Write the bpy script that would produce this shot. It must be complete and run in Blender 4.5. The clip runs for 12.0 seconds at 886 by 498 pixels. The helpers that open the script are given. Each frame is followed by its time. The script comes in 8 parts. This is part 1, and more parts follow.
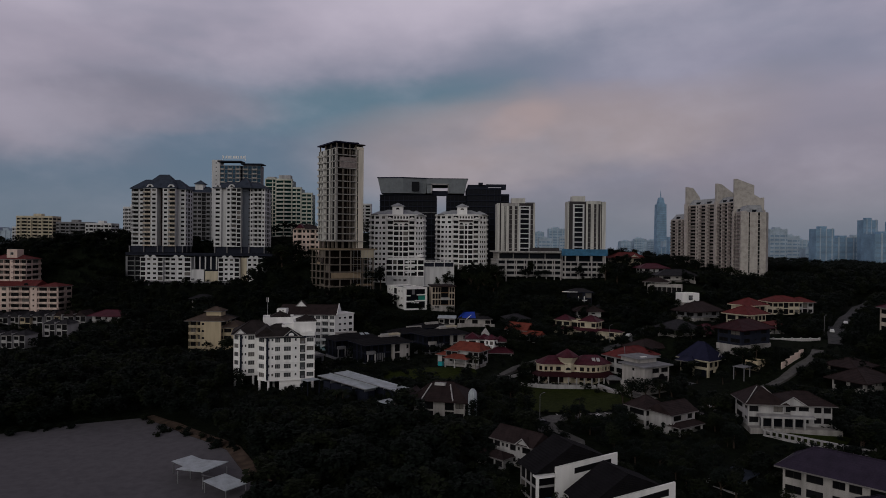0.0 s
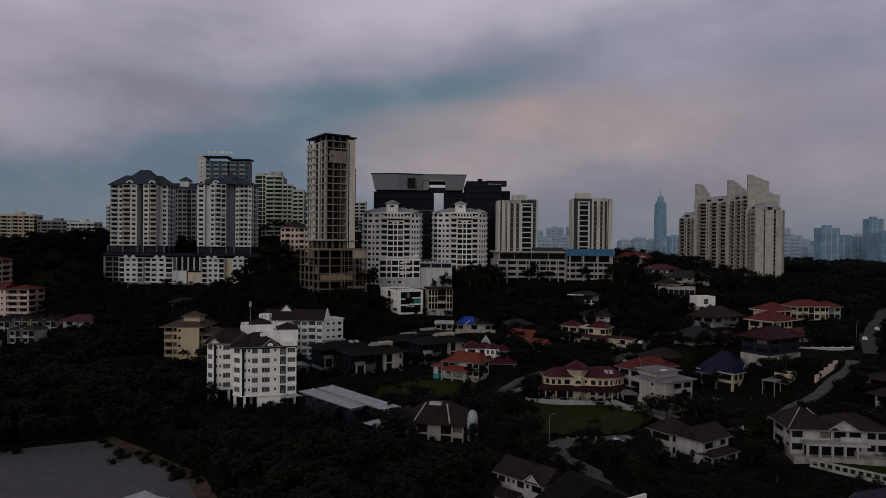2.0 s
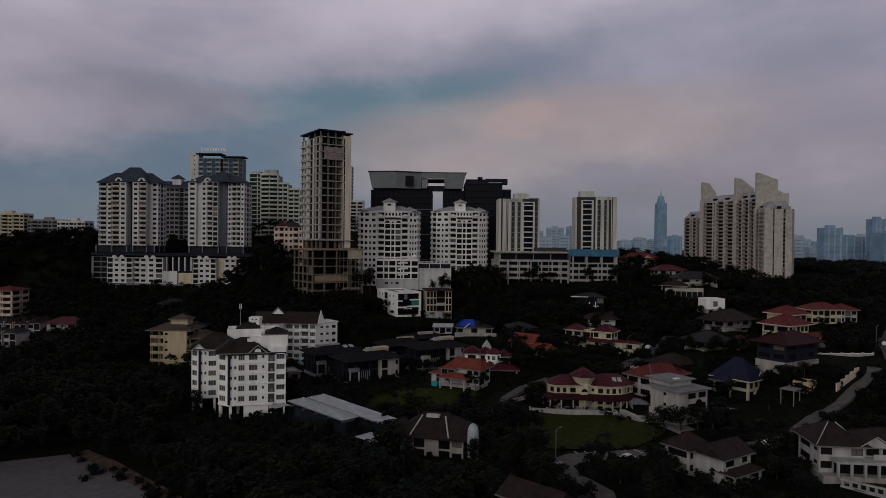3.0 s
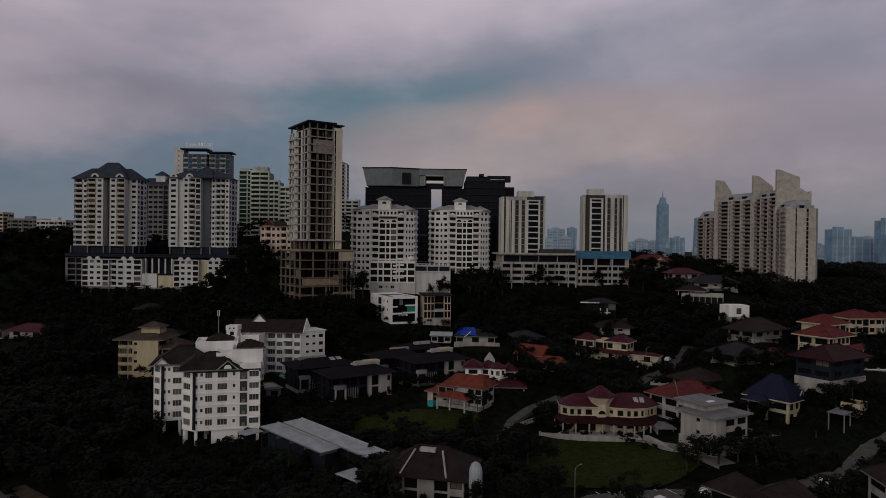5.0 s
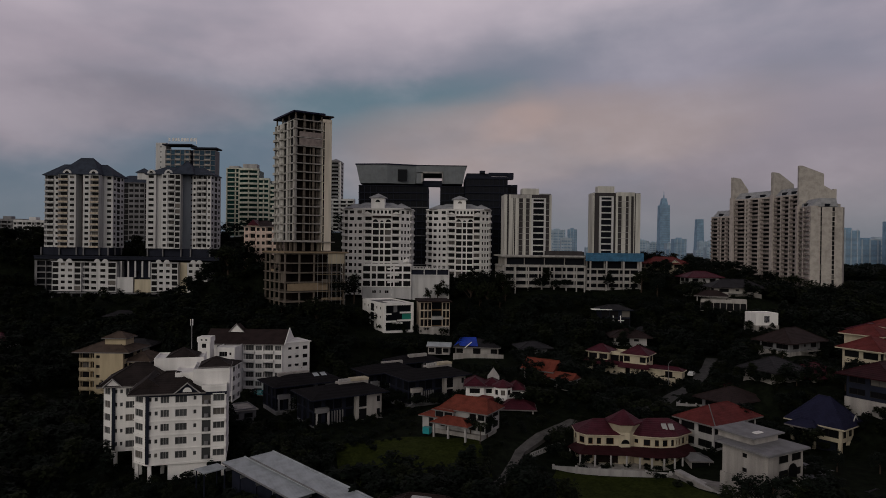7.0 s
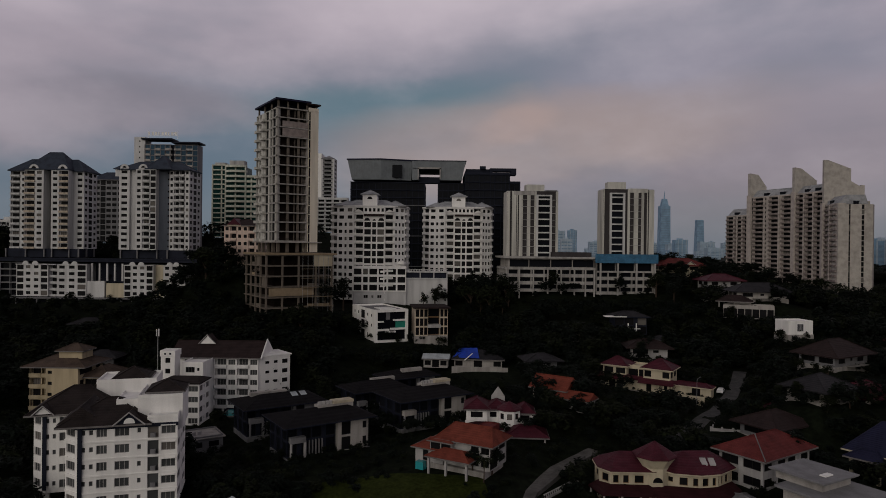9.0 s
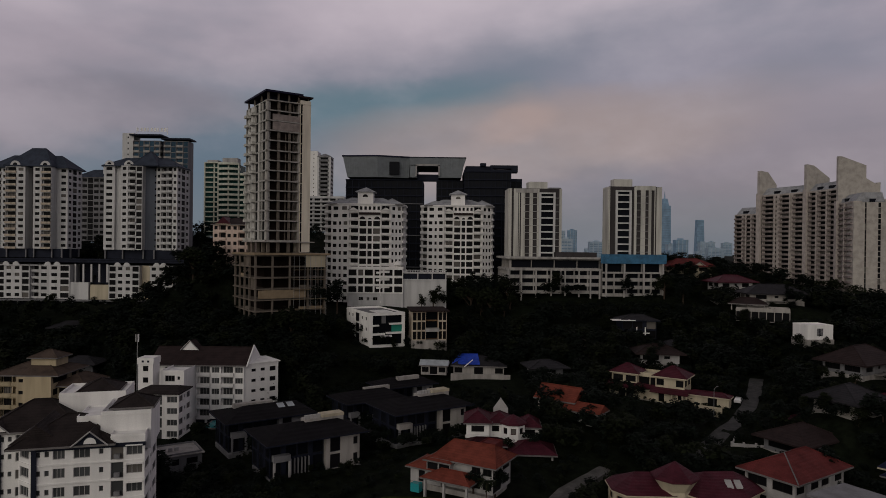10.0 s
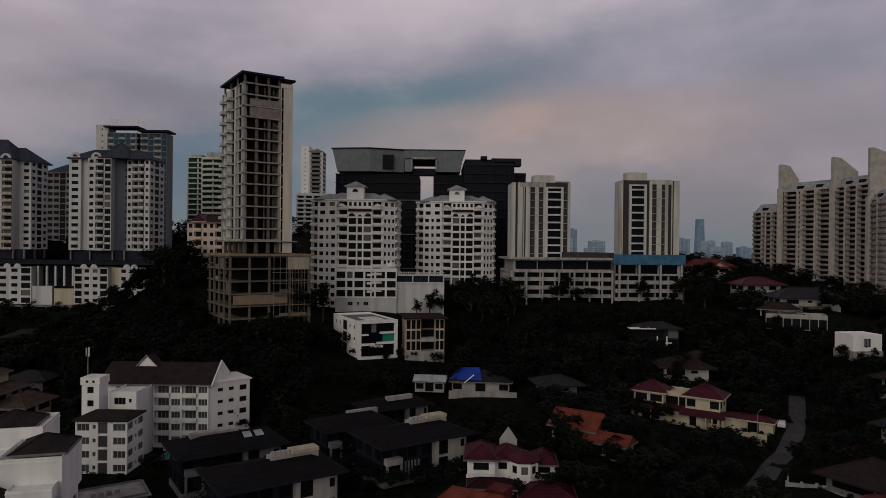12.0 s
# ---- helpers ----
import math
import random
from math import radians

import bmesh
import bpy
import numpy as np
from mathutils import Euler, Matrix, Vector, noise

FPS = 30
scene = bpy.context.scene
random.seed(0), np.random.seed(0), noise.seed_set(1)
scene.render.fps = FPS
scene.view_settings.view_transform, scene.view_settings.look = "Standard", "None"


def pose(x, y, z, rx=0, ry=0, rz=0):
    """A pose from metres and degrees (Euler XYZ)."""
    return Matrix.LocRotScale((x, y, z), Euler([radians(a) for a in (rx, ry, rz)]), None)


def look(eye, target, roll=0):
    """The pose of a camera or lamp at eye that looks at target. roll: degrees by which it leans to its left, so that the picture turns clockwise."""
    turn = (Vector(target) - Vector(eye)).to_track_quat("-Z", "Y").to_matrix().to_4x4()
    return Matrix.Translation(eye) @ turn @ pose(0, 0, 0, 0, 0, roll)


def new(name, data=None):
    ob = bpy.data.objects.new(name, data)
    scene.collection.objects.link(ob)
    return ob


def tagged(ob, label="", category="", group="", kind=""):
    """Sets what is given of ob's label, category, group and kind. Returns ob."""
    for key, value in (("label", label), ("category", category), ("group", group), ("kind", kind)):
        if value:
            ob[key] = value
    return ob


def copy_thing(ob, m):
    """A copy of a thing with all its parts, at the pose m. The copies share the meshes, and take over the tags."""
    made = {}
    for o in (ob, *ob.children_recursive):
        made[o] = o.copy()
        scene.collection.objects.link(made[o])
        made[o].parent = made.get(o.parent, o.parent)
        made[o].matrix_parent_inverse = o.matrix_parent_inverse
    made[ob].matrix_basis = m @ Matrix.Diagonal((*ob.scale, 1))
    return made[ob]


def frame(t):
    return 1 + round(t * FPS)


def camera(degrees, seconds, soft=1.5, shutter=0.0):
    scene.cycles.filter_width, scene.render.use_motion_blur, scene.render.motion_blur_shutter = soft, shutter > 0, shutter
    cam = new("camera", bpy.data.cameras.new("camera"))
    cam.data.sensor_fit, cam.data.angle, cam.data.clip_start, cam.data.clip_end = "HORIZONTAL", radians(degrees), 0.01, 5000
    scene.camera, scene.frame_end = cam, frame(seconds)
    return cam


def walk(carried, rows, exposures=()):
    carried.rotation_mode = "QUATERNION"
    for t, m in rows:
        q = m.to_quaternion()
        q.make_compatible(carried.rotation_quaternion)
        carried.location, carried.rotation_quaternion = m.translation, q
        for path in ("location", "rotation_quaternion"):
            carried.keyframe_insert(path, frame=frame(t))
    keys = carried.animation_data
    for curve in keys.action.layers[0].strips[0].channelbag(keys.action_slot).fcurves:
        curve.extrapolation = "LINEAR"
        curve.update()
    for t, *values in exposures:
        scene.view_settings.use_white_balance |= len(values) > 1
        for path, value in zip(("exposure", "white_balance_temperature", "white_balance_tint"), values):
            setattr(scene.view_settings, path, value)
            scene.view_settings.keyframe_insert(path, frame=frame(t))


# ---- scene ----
cam = camera(68.0, 12.0, soft=0.9)
EYE = 57.0
ROWS = [
    (0.0, 0.000, 0.000, 0.000, 0.006, -0.436, -0.55),
    (0.5, 0.162, 5.554, 0.095, -0.038, -0.462, -0.56),
    (1.0, 0.333, 11.359, 0.133, -0.071, -0.475, -0.56),
    (1.5, 0.513, 17.328, 0.123, -0.109, -0.487, -0.56),
    (2.0, 0.665, 23.385, 0.190, -0.141, -0.500, -0.54),
    (2.5, 0.808, 29.294, 0.238, -0.160, -0.513, -0.57),
    (3.0, 0.959, 35.500, 0.199, -0.192, -0.513, -0.60),
    (5.0, 1.587, 60.603, 0.143, -0.212, -0.417, -0.71),
    (5.5, 1.729, 66.867, 0.152, -0.224, -0.385, -0.71),
    (6.0, 1.843, 73.117, 0.143, -0.250, -0.333, -0.71),
    (6.5, 2.014, 79.337, 0.152, -0.263, -0.314, -0.71),
    (7.0, 2.128, 85.602, 0.180, -0.282, -0.295, -0.71),
    (9.0, 2.698, 110.616, -0.028, -0.404, -0.186, -0.66),
    (9.5, 2.878, 116.866, -0.057, -0.423, -0.186, -0.65),
    (10.0, 3.078, 123.086, -0.085, -0.455, -0.186, -0.66),
    (10.5, 3.240, 129.351, -0.199, -0.494, -0.180, -0.65),
    (11.0, 3.401, 135.571, -0.152, -0.519, -0.186, -0.63),
    (11.5, 3.610, 141.761, -0.152, -0.539, -0.192, -0.62),
    (12.0, 3.800, 147.967, -0.048, -0.564, -0.218, -0.59),
]
walk(cam, [(t, pose(x, y, EYE + z, 90 + pitch, roll, yaw)) for t, x, y, z, yaw, pitch, roll in ROWS],
     [(0.0, 0.0, 6160, 9), (3.0, 0.0, 6310, 9), (5.5, 0.0, 6530, 9), (9.0, 0.0, 6620, 8.5), (12.0, 0.0, 6650, 8)])


# ---- sky, sun and exposure ----
def build_world():
    world = bpy.data.worlds.new("evening_sky")
    scene.world = world
    world.use_nodes = True
    nt = world.node_tree
    nt.nodes.clear()
    N, L = nt.nodes.new, nt.links.new

    def math_node(op, a, b=None, c=None):
        n = N("ShaderNodeMath")
        n.operation = op
        for k, v in enumerate((a, b, c)):
            if v is None:
                continue
            if isinstance(v, (int, float)):
                n.inputs[k].default_value = v
            else:
                L(v, n.inputs[k])
        return n.outputs[0]

    def mix(fac, a, b):
        n = N("ShaderNodeMix")
        n.data_type = "RGBA"
        L(fac, n.inputs[0])
        for k, v in ((6, a), (7, b)):
            if isinstance(v, tuple):
                n.inputs[k].default_value = (*v, 1)
            else:
                L(v, n.inputs[k])
        return n.outputs[2]

    def step(v, lo, hi):
        n = N("ShaderNodeMapRange")
        n.interpolation_type = "SMOOTHSTEP"
        L(v, n.inputs[0])
        n.inputs[1].default_value, n.inputs[2].default_value = lo, hi
        return n.outputs[0]

    tc = N("ShaderNodeTexCoord")
    sep = N("ShaderNodeSeparateXYZ")
    L(tc.outputs["Generated"], sep.inputs[0])
    dx, dy, dz = sep.outputs
    flat = math_node("MAXIMUM", math_node("SQRT", math_node("ADD", math_node("MULTIPLY", dx, dx), math_node("MULTIPLY", dy, dy))), 0.05)
    az = math_node("ARCTAN2", dx, dy)
    el = math_node("DIVIDE", dz, flat)
    co = N("ShaderNodeCombineXYZ")
    L(az, co.inputs[0])
    L(el, co.inputs[1])

    def clouds(scale, detail, stretch, off):
        mp = N("ShaderNodeMapping")
        L(co.outputs[0], mp.inputs[0])
        mp.inputs["Location"].default_value = (off, off * 0.7, 0)
        mp.inputs["Scale"].default_value = (1.0, stretch, 1.0)
        mp.inputs["Rotation"].default_value = (0, 0, radians(-14))
        n = N("ShaderNodeTexNoise")
        L(mp.outputs[0], n.inputs["Vector"])
        n.inputs["Scale"].default_value, n.inputs["Detail"].default_value = scale, detail
        n.inputs["Roughness"].default_value = 0.55
        return n.outputs["Fac"]

    big = clouds(2.2, 4, 2.6, 3.1)
    mid = clouds(4.2, 5, 1.7, 9.4)
    warp = math_node("ADD", math_node("MULTIPLY", math_node("SUBTRACT", big, 0.5), 0.13), math_node("MULTIPLY", math_node("SUBTRACT", mid, 0.5), 0.06))
    elw = math_node("ADD", el, warp)
    # mauve cloud deck, paler towards the zenith
    col = mix(step(elw, 0.0, 0.40), SKY_LOW, SKY_HIGH)
    col = mix(step(elw, 0.27, 0.50), col, SKY_TOP)
    # the blue-grey cloud bank that climbs from west to east
    upper = math_node("SUBTRACT", elw, math_node("MULTIPLY_ADD", az, 0.19, 0.285))
    lower = math_node("SUBTRACT", elw, math_node("MULTIPLY_ADD", az, 0.25, 0.185))
    body = math_node("MAXIMUM", step(az, 0.16, -0.22), step(lower, -0.06, 0.08))
    bank = math_node("MULTIPLY", math_node("MULTIPLY", step(upper, 0.10, -0.08), body), step(az, 0.62, 0.1))
    bank = math_node("MULTIPLY", bank, math_node("MAXIMUM", step(az, -0.66, -0.36), step(elw, 0.17, 0.08)))

    def patch(az0, el0, wide, high, tilt, strength):
        """A soft-edged oval of cloud, warped by the billows."""
        px = math_node("DIVIDE", math_node("SUBTRACT", az, az0), wide)
        py = math_node("DIVIDE", math_node("SUBTRACT", math_node("MULTIPLY_ADD", az, -tilt, elw), el0 - tilt * az0), high)
        r = math_node("ADD", math_node("MULTIPLY", px, px), math_node("MULTIPLY", py, py))
        return math_node("MULTIPLY", step(r, 1.3, 0.0), strength)
    col = mix(math_node("MULTIPLY", bank, 0.8), col, SKY_BANK)
    col = mix(patch(0.42, 0.285, 0.26, 0.10, 0.05, 0.7), col, SKY_LAVENDER)
    col = mix(patch(-0.10, 0.205, 0.26, 0.060, 0.12, 0.75), col, SKY_TEAL)
    col = mix(patch(-0.40, 0.185, 0.17, 0.045, 0.0, 0.75), col, SKY_MAUVE)
    col = mix(patch(0.62, 0.25, 0.10, 0.035, 0.2, 0.5), col, SKY_LAVENDER)
    # warm break in the cloud under the bank
    col = mix(patch(0.14, 0.160, 0.36, 0.085, 0.1, 0.8), col, SKY_WARM)
    col = mix(patch(0.115, 0.180, 0.07, 0.035, 0.3, 0.55), col, SKY_GLOW)
    # soft billows
    col = mix(math_node("MULTIPLY", step(mid, 0.40, 0.78), 0.20), col, SKY_TOP)
    col = mix(math_node("MULTIPLY", step(big, 0.52, 0.28), 0.25), col, SKY_BANK)
    # haze on the horizon
    col = mix(math_node("MULTIPLY", step(el, 0.11, 0.0), 0.75), col, SKY_HAZE)
    # sky out of view, behind and overhead, darkened to cut light on the ground
    away = math_node("ABSOLUTE", az)
    col = mix(math_node("MULTIPLY", step(away, 0.75, 2.0), 0.62), col, SKY_ZENITH)
    col = mix(step(el, 0.45, 1.5), col, SKY_ZENITH)
    bg = N("ShaderNodeBackground")
    L(col, bg.inputs[0])
    bg.inputs[1].default_value = SKY_STRENGTH
    sky = N("ShaderNodeTexSky")
    sky.sky_type = "NISHITA"
    sky.sun_disc = False
    sky.sun_elevation, sky.sun_rotation = radians(SUN_EL), radians(SUN_AZ)
    bg2 = N("ShaderNodeBackground")
    L(sky.outputs[0], bg2.inputs[0])
    bg2.inputs[1].default_value = 0.004
    add = N("ShaderNodeAddShader")
    L(bg.outputs[0], add.inputs[0])
    L(bg2.outputs[0], add.inputs[1])
    out = N("ShaderNodeOutputWorld")
    L(add.outputs[0], out.inputs[0])


SKY_LOW, SKY_HIGH, SKY_TOP = (0.200, 0.170, 0.203), (0.372, 0.322, 0.382), (0.62, 0.54, 0.60)
SKY_BANK, SKY_WARM, SKY_HAZE = (0.088, 0.140, 0.195), (0.315, 0.245, 0.235), (0.135, 0.165, 0.205)
SKY_LAVENDER, SKY_TEAL, SKY_MAUVE, SKY_GLOW = (0.235, 0.225, 0.29), (0.098, 0.165, 0.205), (0.225, 0.195, 0.232), (0.40, 0.29, 0.27)
SKY_ZENITH = (0.035, 0.035, 0.043)
SKY_STRENGTH = 1.0
SUN_EL, SUN_AZ = 15.0, 206.0
build_world()
sun = new("sun", bpy.data.lights.new("sun", "SUN"))
sun.data.energy, sun.data.angle, sun.data.color = 1.12, radians(70), (1.0, 0.93, 0.84)
sun.matrix_world = look((math.sin(radians(SUN_AZ)) * math.cos(radians(SUN_EL)) * 100, math.cos(radians(SUN_AZ)) * math.cos(radians(SUN_EL)) * 100, math.sin(radians(SUN_EL)) * 100), (0, 0, 0))


# ---- materials ----
def material(name, color, rough=0.8, metal=0.0, var=0.25, grain=6.0, stain=0.35, bump=0.15, rnd=0.0, streak=False, ribs=0.0, spec=0.3):
    """Paint, plaster, tile or leaf: two scales of variation, optional rain streaks, ribs (in metres) and a change from piece to piece."""
    mat = bpy.data.materials.new(name)
    mat.use_nodes = True
    nt = mat.node_tree
    N, L = nt.nodes.new, nt.links.new
    b = nt.nodes["Principled BSDF"]
    b.inputs["Roughness"].default_value, b.inputs["Metallic"].default_value = rough, metal
    b.inputs["Specular IOR Level"].default_value = spec
    tc = N("ShaderNodeTexCoord")
    mp = N("ShaderNodeMapping")
    L(tc.outputs["Object"], mp.inputs[0])
    if streak:
        mp.inputs["Scale"].default_value = (1.0, 1.0, 0.12)
    fine = N("ShaderNodeTexNoise")
    L(tc.outputs["Object"], fine.inputs["Vector"])
    fine.inputs["Scale"].default_value, fine.inputs["Detail"].default_value = grain, 3
    wide = N("ShaderNodeTexNoise")
    L(mp.outputs[0], wide.inputs["Vector"])
    wide.inputs["Scale"].default_value, wide.inputs["Detail"].default_value = 0.45, 5
    ramp = N("ShaderNodeMapRange")
    L(wide.outputs["Fac"], ramp.inputs[0])
    ramp.inputs[1].default_value, ramp.inputs[2].default_value = 0.40, 0.72
    ramp.inputs[3].default_value, ramp.inputs[4].default_value = 1.0, 1.0 - stain
    fr = N("ShaderNodeMapRange")
    L(fine.outputs["Fac"], fr.inputs[0])
    fr.inputs[1].default_value, fr.inputs[2].default_value = 0.25, 0.75
    fr.inputs[3].default_value, fr.inputs[4].default_value = 1 - var, 1 + var
    mul = N("ShaderNodeMath")
    mul.operation = "MULTIPLY"
    L(ramp.outputs[0], mul.inputs[0])
    L(fr.outputs[0], mul.inputs[1])
    value = mul.outputs[0]
    if rnd:
        oi = N("ShaderNodeObjectInfo")
        geo = N("ShaderNodeNewGeometry")
        s = N("ShaderNodeMath")
        s.operation = "ADD"
        L(oi.outputs["Random"], s.inputs[0])
        L(geo.outputs["Random Per Island"], s.inputs[1])
        rr = N("ShaderNodeMapRange")
        L(s.outputs[0], rr.inputs[0])
        rr.inputs[2].default_value = 2.0
        rr.inputs[3].default_value, rr.inputs[4].default_value = 1 - rnd, 1 + rnd
        m2 = N("ShaderNodeMath")
        m2.operation = "MULTIPLY"
        L(value, m2.inputs[0])
        L(rr.outputs[0], m2.inputs[1])
        value = m2.outputs[0]
    vm = N("ShaderNodeVectorMath")
    vm.operation = "SCALE"
    vm.inputs[0].default_value = color
    L(value, vm.inputs["Scale"])
    L(vm.outputs[0], b.inputs["Base Color"])
    height = fine.outputs["Fac"]
    if ribs:
        wv = N("ShaderNodeTexWave")
        wv.bands_direction = "Z" if ribs > 0 else "X"
        L(tc.outputs["Object"], wv.inputs["Vector"])
        wv.inputs["Scale"].default_value = 0.314 / abs(ribs)
        wv.inputs["Distortion"].default_value = 0.4
        ad = N("ShaderNodeMath")
        ad.operation = "ADD"
        L(height, ad.inputs[0])
        L(wv.outputs["Fac"], ad.inputs[1])
        height = ad.outputs[0]
    if bump:
        bp = N("ShaderNodeBump")
        bp.inputs["Strength"].default_value, bp.inputs["Distance"].default_value = bump, 0.08
        L(height, bp.inputs["Height"])
        L(bp.outputs[0], b.inputs["Normal"])
    return mat


def glass_material(name, color, rough=0.4, curtain=0.12):
    """Window glass before a dark room; some panes have a pale curtain drawn."""
    mat = bpy.data.materials.new(name)
    mat.use_nodes = True
    nt = mat.node_tree
    N, L = nt.nodes.new, nt.links.new
    b = nt.nodes["Principled BSDF"]
    b.inputs["Roughness"].default_value = rough
    b.inputs["Specular IOR Level"].default_value = 0.05
    oi = N("ShaderNodeObjectInfo")
    cr = N("ShaderNodeValToRGB")
    L(oi.outputs["Random"], cr.inputs[0])
    e = cr.color_ramp.elements
    cr.color_ramp.interpolation = "CONSTANT"
    e[0].color, e[1].color = (*color, 1), (*[c * 1.4 + 0.001 for c in color], 1)
    e[1].position = 0.55
    n = cr.color_ramp.elements.new(1 - curtain * 0.5)
    n.color = (0.13, 0.12, 0.11, 1)
    L(cr.outputs[0], b.inputs["Base Color"])
    return mat


WHITE = material("white_paint", (0.58, 0.58, 0.58), stain=0.28, streak=True, var=0.08)
WHITE_CLEAN = material("fresh_white_paint", (0.84, 0.83, 0.81), stain=0.16, streak=True, var=0.05)
CREAM = material("cream_paint", (0.52, 0.46, 0.34), stain=0.3, streak=True, var=0.08)
YELLOW = material("yellow_paint", (0.47, 0.39, 0.26), stain=0.3, streak=True, var=0.08)
PLASTER = material("weathered_white_plaster", (0.41, 0.40, 0.395), stain=0.4, streak=True, var=0.1)
RECESS = material("dark_maroon_recess_paint", (0.10, 0.06, 0.06), stain=0.3, streak=True)
BEIGE = material("beige_paint", (0.55, 0.47, 0.38), stain=0.35, streak=True, var=0.1)
PEACH = material("peach_paint", (0.66, 0.52, 0.45), stain=0.3, streak=True, var=0.08)
CONCRETE = material("pale_concrete", (0.40, 0.385, 0.37), stain=0.45, streak=True, var=0.15)
PALEROOF = material("pale_grey_roofing", (0.34, 0.35, 0.37), stain=0.4, ribs=0.35, bump=0.4, var=0.2)
RAW = material("raw_concrete", (0.165, 0.14, 0.115), stain=0.5, streak=True, var=0.15)
GREY = material("grey_render", (0.20, 0.20, 0.21), stain=0.35, streak=True, var=0.12)
STONE = material("stained_concrete", (0.37, 0.35, 0.33), stain=0.45, streak=True, var=0.15)
# Cladding colour, also painted as shade in open lower storeys and recesses.
DARKWALL = material("dark_cladding_and_shade", (0.017, 0.020, 0.033), stain=0.3, rough=0.6, var=0.15, spec=0.08)
# White render with the shade of a right-facing recess put into its colour.
BLUEGREY = material("shaded_recess_render", (0.17, 0.19, 0.225), stain=0.3, streak=True, var=0.1, spec=0.1)
FLANK = material("pale_cream_flank_render", (0.72, 0.66, 0.56), stain=0.25, streak=True, var=0.06, spec=0.1)
# Near-black brown painted as the shade inside open floors and under the porch.
RECESS_SHADE = material("recess_shade_brown", (0.017, 0.012, 0.010), stain=0.4, var=0.25, spec=0.05)
STRIPE = material("dark_grey_window_strip_cladding", (0.055, 0.050, 0.052), stain=0.3, streak=True, var=0.15, spec=0.1)
ARCWALL = material("brown_grey_render", (0.46, 0.415, 0.385), stain=0.3, var=0.15, spec=0.1)
ARCRAIL = material("weathered_beige_balcony_wall", (0.30, 0.255, 0.24), stain=0.4, var=0.2, spec=0.1)
ARCFIN = material("board_marked_concrete", (0.45, 0.42, 0.385), stain=0.3, var=0.15, spec=0.1)
PANEL = material("pale_grey_rendered_panel", (0.56, 0.55, 0.51), stain=0.35, streak=True, var=0.1, spec=0.1)
# Curtain-wall glass, also painted as shade in open frame and car park bays.
DARKGLASS = glass_material("dark_glass_and_bay_shade", (0.006, 0.007, 0.010), 0.3, 0.0)
TAN = material("tan_screen_wall", (0.28, 0.215, 0.14), stain=0.3, var=0.1)
SILVER = material("perforated_metal_screen", (0.185, 0.205, 0.22), rough=0.5, stain=0.2, ribs=-0.9, bump=0.3, var=0.1)
GLASS = glass_material("window_glass", (0.007, 0.007, 0.008))
CURTAINED = glass_material("curtained_window_glass", (0.055, 0.058, 0.06))
EAVES = material("weathered_eaves_paint", (0.17, 0.16, 0.157), stain=0.4, streak=True, var=0.1)
GREENGLASS = glass_material("green_glass", (0.012, 0.05, 0.045), 0.2, 0.0)
JADEGLASS = glass_material("jade_glass_screen", (0.03, 0.22, 0.17), 0.1, 0.0)
JADE = material("pale_jade_paint", (0.60, 0.62, 0.53), stain=0.3, streak=True, var=0.1, spec=0.1)
BLUEGLASS = glass_material("blue_glass", (0.02, 0.05, 0.08), 0.15, 0.0)
SLATE = material("dark_roof_tiles", (0.026, 0.025, 0.029), stain=0.45, ribs=0.35, bump=0.5, var=0.25, rough=0.7, spec=0.10)
CHARCOAL = material("charcoal_roof_tiles", (0.0105, 0.0098, 0.0115), stain=0.4, ribs=0.35, bump=0.5, var=0.25, rough=0.8, spec=0.05)
BLUESLATE = material("blue_grey_roof_tiles", (0.045, 0.055, 0.078), stain=0.35, ribs=0.35, bump=0.5, var=0.2, spec=0.10)
NAVY = material("navy_roof_tiles", (0.016, 0.017, 0.042), stain=0.3, ribs=0.35, bump=0.5, var=0.2, rough=0.6, spec=0.10)
MAROON = material("maroon_roof_tiles", (0.070, 0.015, 0.025), stain=0.4, ribs=0.35, bump=0.5, var=0.25, rough=0.6, spec=0.10)
ORANGE = material("orange_clay_tiles", (0.185, 0.047, 0.032), stain=0.4, ribs=0.35, bump=0.5, var=0.25, spec=0.10)
REDTILE = material("red_clay_tiles", (0.135, 0.030, 0.029), stain=0.4, ribs=0.35, bump=0.5, var=0.25, spec=0.10)
BROWN = material("brown_roof_tiles", (0.030, 0.020, 0.020), stain=0.4, ribs=0.35, bump=0.5, var=0.25, spec=0.10)
UMBER = material("umber_roof_tiles", (0.028, 0.022, 0.0215), stain=0.45, ribs=0.35, bump=0.5, var=0.25, spec=0.10)
TANROOF = material("tan_brown_roof_tiles", (0.085, 0.062, 0.050), stain=0.4, ribs=0.35, bump=0.5, var=0.25, spec=0.10)
DIRT = material("brown_dirt_verge", (0.10, 0.072, 0.055), stain=0.6, var=0.4, grain=0.9, bump=0.5, spec=0.02)
SKIRT = material("dark_maroon_skirt_tiles", (0.034, 0.010, 0.013), stain=0.4, ribs=0.35, bump=0.5, var=0.25, rough=0.7, spec=0.08)
PURPLE = material("purple_roof_tiles", (0.036, 0.028, 0.048), stain=0.3, ribs=0.35, bump=0.5, var=0.2, spec=0.10)
TIN = material("pale_metal_roofing", (0.40, 0.44, 0.47), rough=0.45, stain=0.35, ribs=-0.5, bump=0.5, var=0.1)
TARP = material("blue_tarpaulin", (0.015, 0.05, 0.38), rough=0.45, stain=0.2, bump=0.6, grain=1.5)
MESHNET = material("blue_safety_netting", (0.05, 0.16, 0.28), stain=0.4, grain=2.0)
WOOD = material("brown_timber", (0.22, 0.13, 0.07), stain=0.3, var=0.2)
